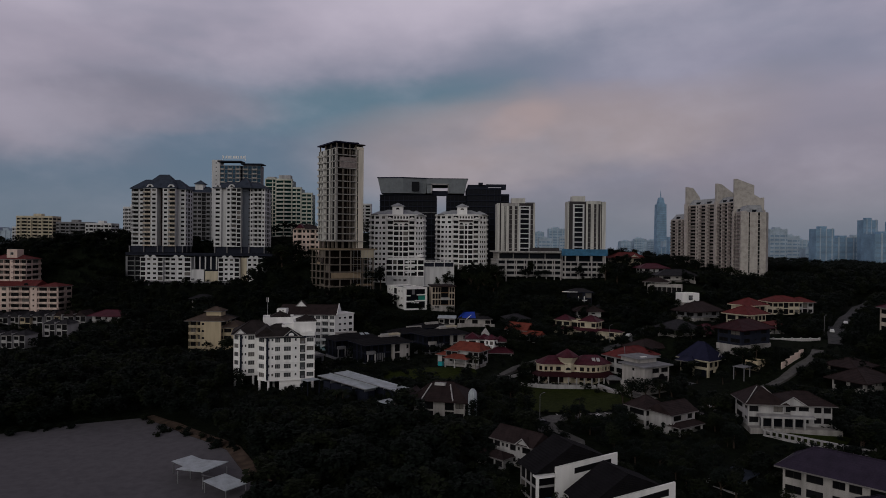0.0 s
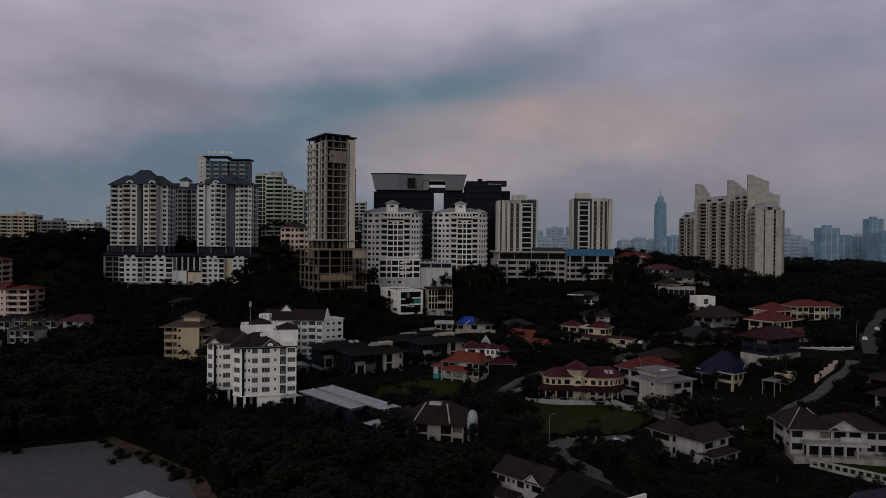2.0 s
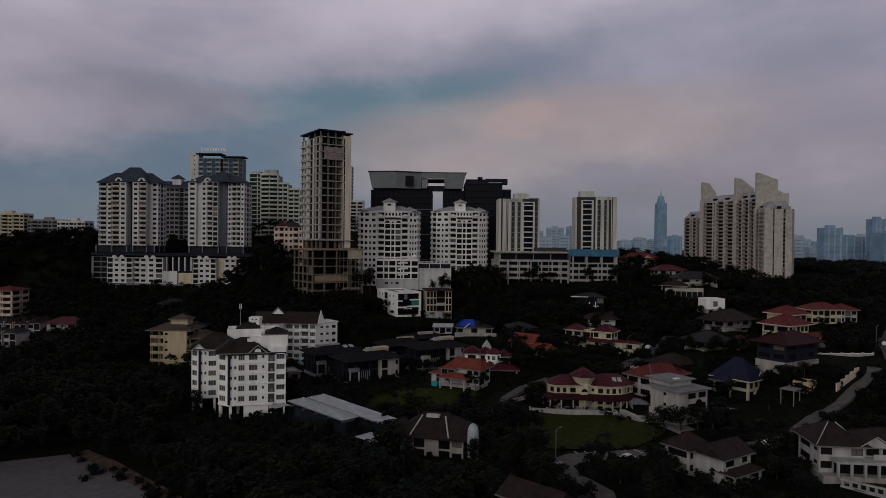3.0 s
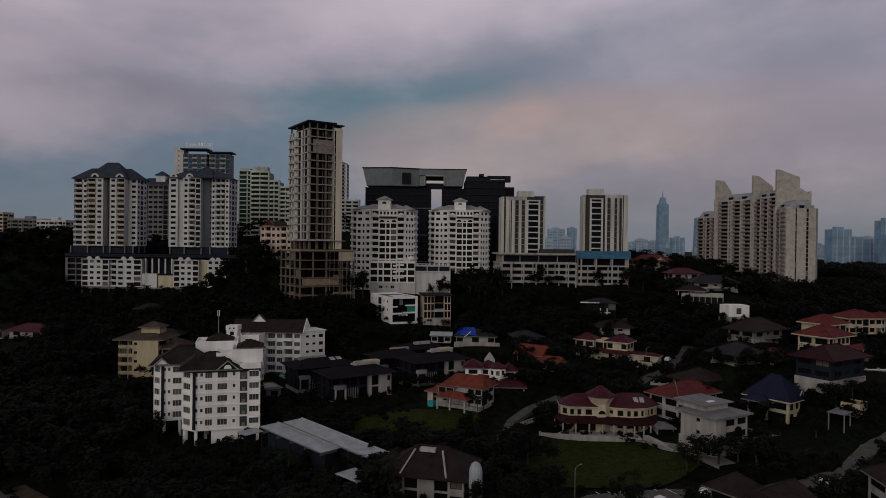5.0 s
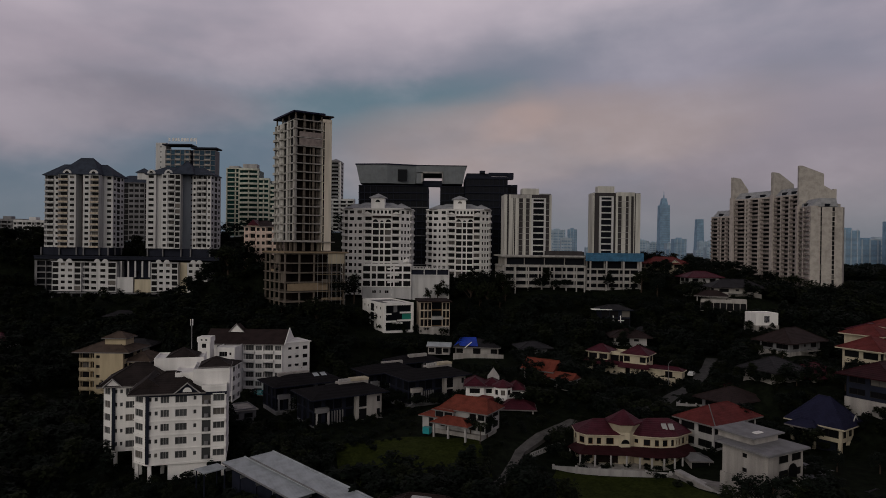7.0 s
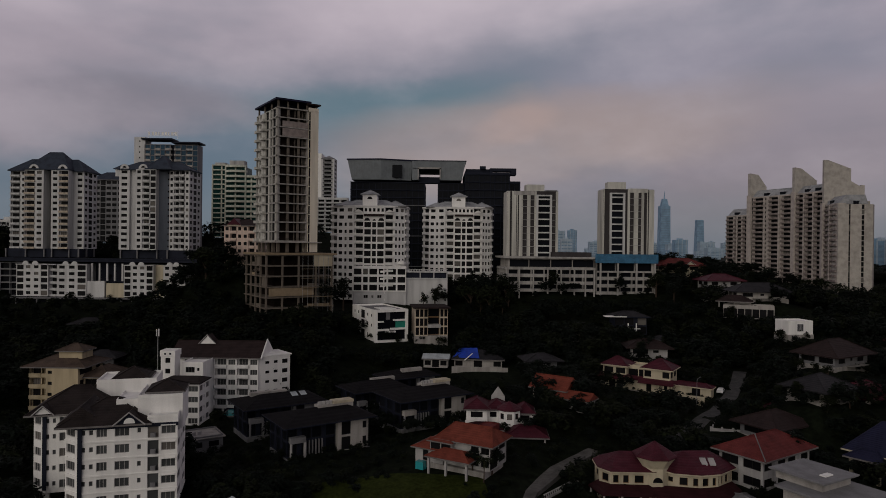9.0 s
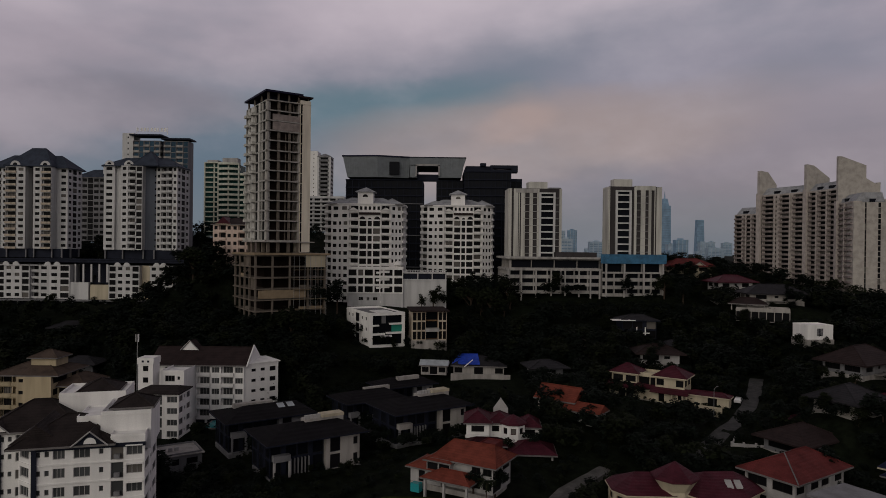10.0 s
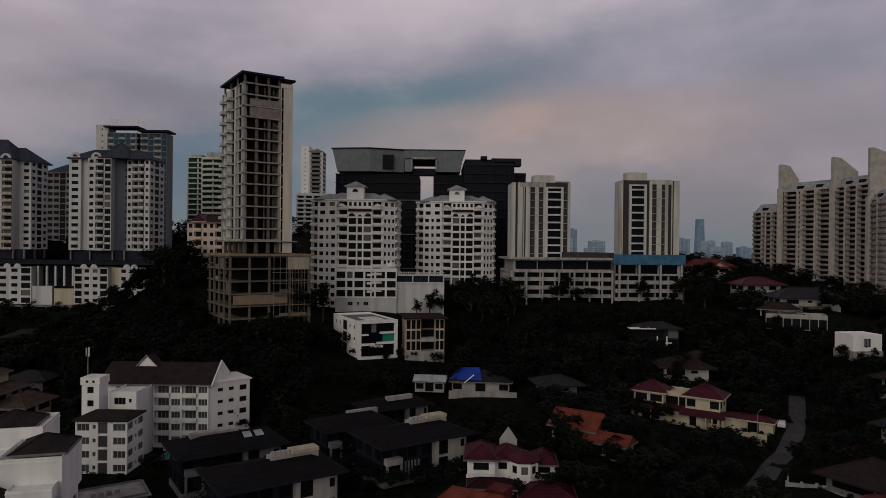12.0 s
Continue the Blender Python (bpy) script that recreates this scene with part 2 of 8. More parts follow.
ROADWAY = material("dark_grey_road_surface", (0.075, 0.074, 0.074), stain=0.4, var=0.25, grain=1.4, bump=0.1, spec=0.1)
LANE = material("worn_grey_lane_surface", (0.115, 0.110, 0.106), stain=0.4, var=0.2, grain=1.4, bump=0.1, spec=0.1)
YARD = material("worn_yard_asphalt", (0.105, 0.098, 0.108), stain=0.22, var=0.06, grain=1.0, bump=0.1, spec=0.10)
PAVING = material("grey_paving", (0.22, 0.21, 0.20), stain=0.4, var=0.15)
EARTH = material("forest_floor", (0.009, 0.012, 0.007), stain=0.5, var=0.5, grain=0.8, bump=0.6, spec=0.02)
GRASS = material("mown_grass", (0.027, 0.035, 0.008), stain=0.4, var=0.4, grain=1.5, bump=0.4, spec=0.02)
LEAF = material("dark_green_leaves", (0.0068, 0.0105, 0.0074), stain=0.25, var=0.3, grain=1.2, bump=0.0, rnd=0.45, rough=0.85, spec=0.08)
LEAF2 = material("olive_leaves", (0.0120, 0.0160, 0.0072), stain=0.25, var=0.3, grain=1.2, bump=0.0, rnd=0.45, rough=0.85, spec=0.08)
BARK = material("bark", (0.06, 0.045, 0.035), stain=0.3, var=0.3, spec=0.02)
DARKFRAME = material("dark_window_frames", (0.020, 0.019, 0.018), rough=0.6, spec=0.06, stain=0.1, var=0.1, bump=0.0)
METAL = material("galvanised_metal", (0.40, 0.41, 0.42), rough=0.4, metal=0.7, stain=0.2)
POOL = material("pool_water", (0.03, 0.30, 0.33), rough=0.08, stain=0.1, var=0.1, bump=0.1, spec=0.5)
CARPAINT = material("white_car_paint", (0.75, 0.75, 0.75), rough=0.25, stain=0.05, var=0.03, bump=0.0, spec=0.5)
DARKCAR = material("dark_car_paint", (0.03, 0.03, 0.035), rough=0.25, stain=0.05, var=0.03, bump=0.0, spec=0.5)
RUBBER = material("rubber", (0.02, 0.02, 0.02), stain=0.1)
# Far towers: the blue of distance haze is put into the base colours.
HAZE_NEAR = material("far_haze_pale_blue", (0.37, 0.45, 0.53), stain=0.2, grain=0.05, bump=0.0)
HAZE_BLUE = material("far_haze_blue", (0.21, 0.33, 0.46), stain=0.2, grain=0.05, bump=0.0)
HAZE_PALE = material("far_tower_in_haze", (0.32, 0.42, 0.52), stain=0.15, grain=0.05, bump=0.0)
HAZE_WIN = material("far_haze_window_bands", (0.19, 0.28, 0.38), stain=0.1, grain=0.05, bump=0.0)


PADS, KEEP_CLEAR = [], []


def clear(x, y, r):
    """No tree within r metres of here."""
    KEEP_CLEAR.append((x, y, r))


# ---- mesh helpers ----
class Shape:
    """Collects faces in metres; at() sets where the next ones go."""

    def __init__(self):
        self.v, self.f, self.mi, self.slot = [], [], [], 0
        self.at()

    def at(self, x=0, y=0, z=0, turn=0):
        c, s = math.cos(radians(turn)), math.sin(radians(turn))
        self.m = (x, y, z, c, s)
        return self

    def p(self, q):
        x, y, z, c, s = self.m
        self.v.append((x + c * q[0] - s * q[1], y + s * q[0] + c * q[1], z + q[2]))
        return len(self.v) - 1

    def face(self, *pts):
        self.f.append([self.p(q) for q in pts])
        self.mi.append(self.slot)
        return self

    def box(self, x0, y0, z0, x1, y1, z1):
        k = [self.p(q) for q in ((x0, y0, z0), (x1, y0, z0), (x1, y1, z0), (x0, y1, z0), (x0, y0, z1), (x1, y0, z1), (x1, y1, z1), (x0, y1, z1))]
        for q in ((0, 3, 2, 1), (4, 5, 6, 7), (0, 1, 5, 4), (1, 2, 6, 5), (2, 3, 7, 6), (3, 0, 4, 7)):
            self.f.append([k[i] for i in q])
            self.mi.append(self.slot)
        return self

    def prism(self, pts, z0, z1, pts2=None):
        """An upright prism on an outline that runs anticlockwise; pts2: another outline on top."""
        lo = [self.p((x, y, z0)) for x, y in pts]
        hi = [self.p((x, y, z1)) for x, y in (pts2 or pts)]
        n = len(lo)
        self.f.append(lo[::-1])
        self.f.append(hi)
        for i in range(n):
            self.f.append([lo[i], lo[(i + 1) % n], hi[(i + 1) % n], hi[i]])
        self.mi += [self.slot] * (n + 2)
        return self

    def tube(self, pts, r, n=6):
        """A round bar through the points."""
        rings = []
        for i, q in enumerate(pts):
            a = Vector(pts[max(i - 1, 0)])
            b = Vector(pts[min(i + 1, len(pts) - 1)])
            d = (b - a).normalized()
            u = d.cross(Vector((0.31, 0.87, 0.12))).normalized()
            w = d.cross(u)
            rad = r[i] if isinstance(r, (list, tuple)) else r
            rings.append([self.p(Vector(q) + rad * (u * math.cos(2 * math.pi * k / n) + w * math.sin(2 * math.pi * k / n))) for k in range(n)])
        for a, b in zip(rings, rings[1:]):
            for k in range(n):
                self.f.append([a[k], a[(k + 1) % n], b[(k + 1) % n], b[k]])
                self.mi.append(self.slot)
        self.f.append(rings[0][::-1])
        self.f.append(rings[-1])
        self.mi += [self.slot] * 2
        return self

    def panel(self, w, h, holes, depth):
        """A wall along x, outside towards -y, with openings (u0, v0, u1, v1) that have reveals."""
        us = sorted({0, w, *[q for o in holes for q in (o[0], o[2])]})
        vs = sorted({0, h, *[q for o in holes for q in (o[1], o[3])]})
        iu, iv = {u: i for i, u in enumerate(us)}, {v: i for i, v in enumerate(vs)}
        void = np.zeros((len(vs), len(us)), bool)
        for a, b, c, d, *_ in holes:
            void[iv[b]:iv[d], iu[a]:iu[c]] = True
        for j in range(len(vs) - 1):
            i = 0
            while i < len(us) - 1:
                if void[j, i]:
                    i += 1
                    continue
                k = i
                while k < len(us) - 1 and not void[j, k]:
                    k += 1
                self.face((us[i], 0, vs[j]), (us[k], 0, vs[j]), (us[k], 0, vs[j + 1]), (us[i], 0, vs[j + 1]))
                i = k
        for a, b, c, d, *own in holes:
            depth = own[0] if own else depth
            self.face((a, 0, b), (a, depth, b), (a, depth, d), (a, 0, d))
            self.face((c, 0, b), (c, 0, d), (c, depth, d), (c, depth, b))
            self.face((a, 0, b), (c, 0, b), (c, depth, b), (a, depth, b))
            self.face((a, 0, d), (a, depth, d), (c, depth, d), (c, 0, d))
        return self

    def weld(self):
        seen, new_v, idx = {}, [], []
        for q in self.v:
            k = tuple(round(c, 4) for c in q)
            if k not in seen:
                seen[k] = len(new_v)
                new_v.append(q)
            idx.append(seen[k])
        self.v, self.f = new_v, [[idx[i] for i in f] for f in self.f]
        return self

    def add_mesh(self, me, m):
        n = len(self.v)
        for v in me.vertices:
            self.p(m @ v.co)
        for p in me.polygons:
            self.f.append([n + i for i in p.vertices])
            self.mi.append(p.material_index)

    def mesh(self, name, *mats):
        me = bpy.data.meshes.new(name)
        me.from_pydata(self.v, [], self.f)
        for m in mats:
            me.materials.append(m)
        if len(mats) > 1:
            me.polygons.foreach_set("material_index", self.mi)
        me.update()
        return me


def thing(name, x, y, z, turn=0, label="", category="", group="", kind=""):
    ob = new(name)
    ob.empty_display_size = 0.5
    ob.matrix_basis = pose(x, y, z, 0, 0, turn)
    return tagged(ob, label, category, group, kind)


def part(name, shape, mat, parent, label="", m=None):
    """Links a shape, or a mesh that others share, as one part of a thing."""
    me = shape if isinstance(shape, bpy.types.Mesh) else shape.mesh(name, *(mat if isinstance(mat, tuple) else (mat,)))
    ob = new(name, me)
    ob.parent = parent
    if m is not None:
        ob.matrix_basis = m
    return tagged(ob, label)


SHARED = {}


def window_mesh(w, h, glass, frame_mat, bars):
    """A frame with its panes set back in it, one welded piece."""
    key = ("window", round(w, 2), round(h, 2), glass.name, frame_mat.name, bars)
    if key not in SHARED:
        s = Shape()
        t = min(0.09, w * 0.08)
        u = [round(k * (w - t) / (bars + 1), 4) for k in range(bars + 2)]
        holes = [(round(p + t, 4), t, q, round(h - t, 4)) for p, q in zip(u, u[1:])]
        s.slot = 1
        s.panel(round(w, 4), round(h, 4), holes, 0.06)
        s.slot = 0
        for p, z0, q, z1 in holes:
            s.face((p, 0.06, z0), (q, 0.06, z0), (q, 0.06, z1), (p, 0.06, z1))
        SHARED[key] = s.weld().mesh("window", glass, frame_mat)
    return SHARED[key]


def balcony_mesh(w, out, high, mat, rail):
    """A tray: floor and low walls in one piece."""
    key = ("balcony", round(w, 2), out, high, mat.name, rail)
    if key not in SHARED:
        s = Shape()
        o = [(0, -out), (w, -out), (w, 0), (0, 0)]
        i = [(0.14, -out + 0.14), (w - 0.14, -out + 0.14), (w - 0.14, -0.02), (0.14, -0.02)]
        s.face(*[(*q, -0.18) for q in o[::-1]])
        s.face(*[(*q, 0.03) for q in i])
        for k in range(4):
            j = (k + 1) % 4
            hi = high if k != 2 else 0.05
            s.face((*o[k], -0.18), (*o[j], -0.18), (*o[j], high), (*o[k], high))
            s.face((*o[k], high), (*o[j], high), (*i[j], high), (*i[k], high))
            s.face((*i[j], 0.03), (*i[k], 0.03), (*i[k], high), (*i[j], high))
        SHARED[key] = s.weld().mesh("balcony", mat)
    return SHARED[key]


WIDTHS = {"u": 1.7, "k": 4.0, "m": 1.6, "n": 2.6, "q": 2.6, "v": 1.3, "O": 4.6, "p": 0.7, "P": 2.4, "w": 2.3, "W": 3.2, "s": 1.3, "b": 3.2, "B": 4.2, "g": 2.2, "r": 1.4, "o": 3.4}


def facade(th, wall, x, y, z, turn, width, cols, floors, fh, mat, glass=None, balc=None, rail=False, frame_mat=None, depth=0.25, bars=1, skip=(), join=None):
    """One face of a building: columns of windows (w, W, s), balconies (b, B), tall glazing (g), open recesses (r, o) and plain wall (p, P)."""
    glass, balc, frame_mat = glass or GLASS, balc or mat, frame_mat or DARKFRAME
    total = sum(WIDTHS[c] for c in cols)
    k = width / total
    holes, panes = [], []
    for i in range(floors):
        u, base = 0.0, i * fh
        for j, c in enumerate(cols):
            cw = WIDTHS[c] * k
            o = None
            if i in skip:
                o = None
            elif c in "wW":
                o = (u + cw * 0.11, base + 0.27 * fh, u + cw * 0.89, base + 0.80 * fh)
            elif c == "n":
                o = (u + cw * 0.22, base + 0.32 * fh, u + cw * 0.78, base + 0.78 * fh)
            elif c == "m":
                o = (u + cw * 0.22, base + 0.32 * fh, u + cw * 0.78, base + 0.78 * fh)
            elif c == "u":
                o = (u + cw * 0.12, base + 0.14 * fh, u + cw * 0.88, base + 0.86 * fh)
            elif c == "k":
                o = (u + 0.15, base + 0.40 * fh, u + cw - 0.15, base + 0.96 * fh)
            elif c == "q":
                o = (u + cw * 0.09, base + 0.14 * fh, u + cw * 0.91, base + 0.86 * fh)
            elif c == "v":
                o = (u + cw * 0.08, base + 0.02 * fh, u + cw * 0.92, base + 0.96 * fh)
            elif c == "O":
                o = (u + 0.12, base + 0.12 * fh, u + cw - 0.12, base + 0.95 * fh)
            elif c == "s":
                o = (u + cw * 0.25, base + 0.42 * fh, u + cw * 0.75, base + 0.72 * fh)
            elif c in "bB":
                o = (u + 0.15, base + 0.10, u + cw - 0.15, base + 0.86 * fh)
            elif c == "g":
                o = (u + 0.12, base + 0.06 * fh, u + cw - 0.12, base + 0.92 * fh)
            elif c in "ro":
                o = (u + 0.15, base + 0.10 * fh, u + cw - 0.15, base + 0.93 * fh)
            if o:
                o = tuple(round(q, 3) for q in o)
                inner = max(depth, 1.0) if c in "bB" else depth
                holes.append((*o, inner))
                panes.append((c, o, inner))
            u += cw
    wall.at(x, y, z, turn).panel(width, floors * fh, holes, depth)
    base_m = pose(x, y, z, 0, 0, turn)
    for c, o, d in panes:
        w, h, lead = o[2] - o[0], o[3] - o[1], 0.0
        if c in "bB":
            w, lead = w * 0.76, w * 0.12
        pane = window_mesh(w, h, glass, frame_mat, bars if c in "wW" else (2 if c in "bB" else 0))
        m = base_m @ pose(o[0] + lead, d - 0.055, o[1])
        if join is None:
            part("window", pane, None, th, m=m)
        else:
            join[0].at().add_mesh(pane, m)
        if c in "bB":
            a, b = o[0], o[2]
            wall.at(x, y, z, turn)
            wall.face((a, d, o[1]), (a + lead, d, o[1]), (a + lead, d, o[3]), (a, d, o[3]))
            wall.face((a + lead + w, d, o[1]), (b, d, o[1]), (b, d, o[3]), (a + lead + w, d, o[3]))
            tray, m = balcony_mesh(b - a + 0.2, 0.6, 0.26 * fh, balc, rail), base_m @ pose(o[0] - 0.1, -0.003, o[1])
            if join is None:
                part("balcony", tray, None, th, m=m)
            else:
                join[1].at().add_mesh(tray, m)


def block(th, pts, z, floors, fh, cols, mat, parapet=0.9, roof_mat=None, wall_name="wall", far=False, **kw):
    """A storeyed block on an outline (anticlockwise, first edge in front); cols: the columns of each edge."""
    wall = Shape()
    n = len(pts)
    kw["join"] = (Shape(), Shape()) if far else None
    reserve(th, pts)
    for i in range(n):
        a, b = pts[i], pts[(i + 1) % n]
        w = math.hypot(b[0] - a[0], b[1] - a[1])
        spec = cols[i % len(cols)]
        ang = math.degrees(math.atan2(b[1] - a[1], b[0] - a[0]))
        if not isinstance(spec, str):
            zz = z
            for rows, count in spec:
                if rows.strip("pP"):
                    facade(th, wall, a[0], a[1], zz, ang, w, rows, count, fh, mat, **kw)
                else:
                    wall.at(a[0], a[1], zz, ang).face((0, 0, 0), (w, 0, 0), (w, 0, count * fh), (0, 0, count * fh))
                zz += count * fh
        elif spec.strip("pP"):
            facade(th, wall, a[0], a[1], z, ang, w, spec, floors, fh, mat, **kw)
        else:
            wall.at(a[0], a[1], z, ang).face((0, 0, 0), (w, 0, 0), (w, 0, floors * fh), (0, 0, floors * fh))
    part(wall_name, wall.weld(), mat, th)
    if far:
        if kw["join"][0].v:
            tagged(part("glazing", kw["join"][0], (kw.get("glass", GLASS) or GLASS, kw.get("frame_mat") or DARKFRAME), th), kind="stuff")
        if kw["join"][1].v:
            tagged(part("balcony_tier", kw["join"][1], kw.get("balc") or mat, th), kind="stuff")
    top = z + floors * fh
    if parapet:
        cx, cy = sum(p[0] for p in pts) / n, sum(p[1] for p in pts) / n
        s = Shape()
        s.prism([(cx + (q[0] - cx) * 1.012, cy + (q[1] - cy) * 1.012) for q in pts], top, top + 0.25)
        inner = [(cx + (q[0] - cx) * 0.97, cy + (q[1] - cy) * 0.97) for q in pts]
        for i in range(n):
            j = (i + 1) % n
            s.prism([pts[i], pts[j], inner[j], inner[i]], top + 0.25, top + 0.25 + parapet)
        part("parapet", s, roof_mat or mat, th)
    return top


def reserve(th, pts, margin=2.0):
    """Keeps trees off a building's plot."""
    m = th.matrix_basis
    xs, ys = [p[0] for p in pts], [p[1] for p in pts]
    nx, ny = max(1, int((max(xs) - min(xs)) / 5)), max(1, int((max(ys) - min(ys)) / 5))
    for i in range(nx + 1):
        for j in range(ny + 1):
            q = m @ Vector((min(xs) + (max(xs) - min(xs)) * i / nx, min(ys) + (max(ys) - min(ys)) * j / ny, 0))
            clear(q.x, q.y, margin)


def rect(x0, y0, w, d):
    return [(x0, y0), (x0 + w, y0), (x0 + w, y0 + d), (x0, y0 + d)]


def hip_roof(th, x0, y0, w, d, z, rise, mat, over=0.8, gable=False, edge=None, turn=0, ridge=None, name="roof"):
    """A hipped (or gabled) roof over a rectangle, with thickness, a fascia board and ridge caps."""
    ax, ay, bx, by = x0 - over, y0 - over, x0 + w + over, y0 + d + over
    W, D = bx - ax, by - ay
    inset = 0 if gable else (min(W, D) / 2 if ridge is None else ridge)
    if W >= D:
        r0, r1 = (ax + inset, (ay + by) / 2), (bx - inset, (ay + by) / 2)
    else:
        r0, r1 = ((ax + bx) / 2, ay + inset), ((ax + bx) / 2, by - inset)
    e = [(ax, ay, z), (bx, ay, z), (bx, by, z), (ax, by, z)]
    a, b = (*r0, z + rise), (*r1, z + rise)
    s = Shape()
    if W >= D:
        s.face(e[0], e[1], b, a).face(e[1], e[2], b).face(e[2], e[3], a, b).face(e[3], e[0], a)
    else:
        s.face(e[0], e[1], a).face(e[1], e[2], b, a).face(e[2], e[3], b).face(e[3], e[0], a, b)
    s.face(e[3], e[2], e[1], e[0])
    roof = part(name, s, mat, th)
    f = Shape()
    for p, q in ((e[0], e[1]), (e[1], e[2]), (e[2], e[3]), (e[3], e[0])):
        ang = math.degrees(math.atan2(q[1] - p[1], q[0] - p[0]))
        ln = math.hypot(q[0] - p[0], q[1] - p[1])
        f.at(p[0], p[1], p[2], ang).box(-0.04, -0.05, -0.26, ln + 0.04, 0.04, 0.05)
    f.at()
    part("fascia", f, edge or EAVES, roof)
    c = Shape()
    up = Vector((0, 0, 0.03))
    lines = [(a, b)] + ([] if gable else [(e[0], a), (e[3], a) if W >= D else (e[1], a), (e[1], b) if W >= D else (e[3], b), (e[2], b)])
    for p, q in lines:
        if (Vector(p) - Vector(q)).length > 0.5:
            c.tube([Vector(p) + up, Vector(q) + up], 0.13, 5)
    part("ridge_cap", c, mat, roof)
    return roof


def pyramid(th, pts, z, rise, mat, over=1.06, apex=None, edge=None):
    n = len(pts)
    cx, cy = sum(p[0] for p in pts) / n, sum(p[1] for p in pts) / n
    q = [(cx + (p[0] - cx) * over, cy + (p[1] - cy) * over) for p in pts]
    t = apex or (cx, cy)
    s = Shape()
    s.prism(q, z - 0.3, z)
    for i in range(n):
        s.face((*q[i], z + 0.004), (*q[(i + 1) % n], z + 0.004), (*t, z + rise))
    return part("roof", s, mat, th)


def columns(th, name, pts, z0, z1, r, mat, square=True):
    """Posts that share one mesh."""
    s = Shape()
    if square:
        s.box(-r, -r, 0, r, r, z1 - z0)
    else:
        s.tube([(0, 0, 0), (0, 0, z1 - z0)], r, 8)
    me = s.mesh(name, mat)
    for x, y in pts:
        part(name, me, None, th, m=pose(x, y, z0))


# ---- ground ----
def pad(x, y, z, r=10.0):
    """The ground is level with z about here."""
    PADS.append((x, y, z, r))


for x, y, z in ((-97, 170, 0), (-60, 150, 0), (-120, 185, 0), (-130, 130, 0), (-55, 110, 0), (0, 60, 0), (0, -100, 0), (-90, 190, 0), (-75, 205, 1)):
    pad(x, y, z, 14)
for x, y, z in ((-55, 232, 5), (-66, 246, 4), (-60, 305, 8), (-108, 312, 5), (-150, 300, 9), (-174, 345, 14.5), (-200, 290, 4), (-225, 270, 3), (-180, 275, 4), (-200, 314, 4), (-228, 314, 4), (-215, 350, 9.5), (-230, 378, 16), (-190, 395, 28), (-120, 270, 4), (-150, 240, 4), (-150, 345, 14)):
    pad(x, y, z)
for x, y, z in ((-260, 450, 50), (-222, 440, 58), (-238, 430, 55), (-350, 600, 48), (-180, 416, 30), (-130, 416, 30), (-150, 450, 50), (-200, 450, 50), (-100, 440, 48), (-52, 372, 33), (-80, 350, 24), (-45, 335, 20), (-85, 400, 46)):
    pad(x, y, z)
for x, y, z in ((-25, 405, 32), (-15, 362, 21), (15, 335, 16), (0, 292, 9), (-20, 254, 11), (-45, 294, 8), (-8, 314, 10), (12, 440, 35), (55, 410, 37), (90, 418, 38), (60, 375, 30), (60, 345, 22)):
    pad(x, y, z)
for x, y, z in ((120, 425, 44), (130, 392, 34), (134, 374, 37), (195, 480, 42), (225, 450, 38), (200, 400, 32), (124, 334, 28), (111, 293, 25), (97, 273, 21), (123, 266, 22), (110, 248, 18), (170, 260, 22), (190, 307, 25), (222, 351, 25)):
    pad(x, y, z)
for x, y, z in ((70, 307, 15), (35, 284, 18), (7, 247, 11.5), (18, 264, 14), (49, 238, 6.3), (69, 248, 10), (66, 216, 9.5), (96, 243, 8), (45, 205, 6.2), (40, 215, 5.5), (38, 226, 5.6), (50, 222, 5.9), (105, 204, 8), (92, 178, 9.4), (58, 163, 7.6), (20, 155, 6), (33, 182, 6.8), (49, 191, 6.8), (30, 138, 1.5), (40, 124, 0.5), (76, 132, 5), (96, 160, 8.0), (120, 195, 8.5)):
    pad(x, y, z)
for x, y, z in ((2, 194, 8), (-25, 216, 4), (60, 256, 12), (85, 297, 14.5), (107, 332, 17), (125, 360, 26), (0, 700, 55), (-170, 520, 58), (-130, 560, 62), (-75, 640, 68), (300, 700, 28), (-400, 800, 40), (400, 450, 26), (350, 250, 15), (250, 180, 5), (110, 120, 3), (-300, 200, 6), (-300, 330, 18)):
    pad(x, y, z)
for x, y, z in ((62, 266, 13.0), (78, 286, 13.7), (95, 312, 15.2), (104, 328, 16.6)):
    pad(x, y, z, 6)
PAD_ARRAY = np.array(PADS)


def ground_at(xs, ys):
    """Ground height: a smooth sheet through the level spots, falling to the plain far away."""
    xs, ys = np.atleast_1d(np.asarray(xs, float)), np.atleast_1d(np.asarray(ys, float))
    d2 = (xs[:, None] - PAD_ARRAY[None, :, 0]) ** 2 + (ys[:, None] - PAD_ARRAY[None, :, 1]) ** 2
    w = 1.0 / (d2 + PAD_ARRAY[None, :, 3] ** 2 * 0.35) ** 1.7
    h = (w * PAD_ARRAY[None, :, 2]).sum(1) / w.sum(1)
    far = np.clip((np.hypot(xs, ys - 250) - 650) / 900, 0, 1)
    return h * (1 - far) + 22 * far


def gz(x, y):
    return float(ground_at(x, y)[0])


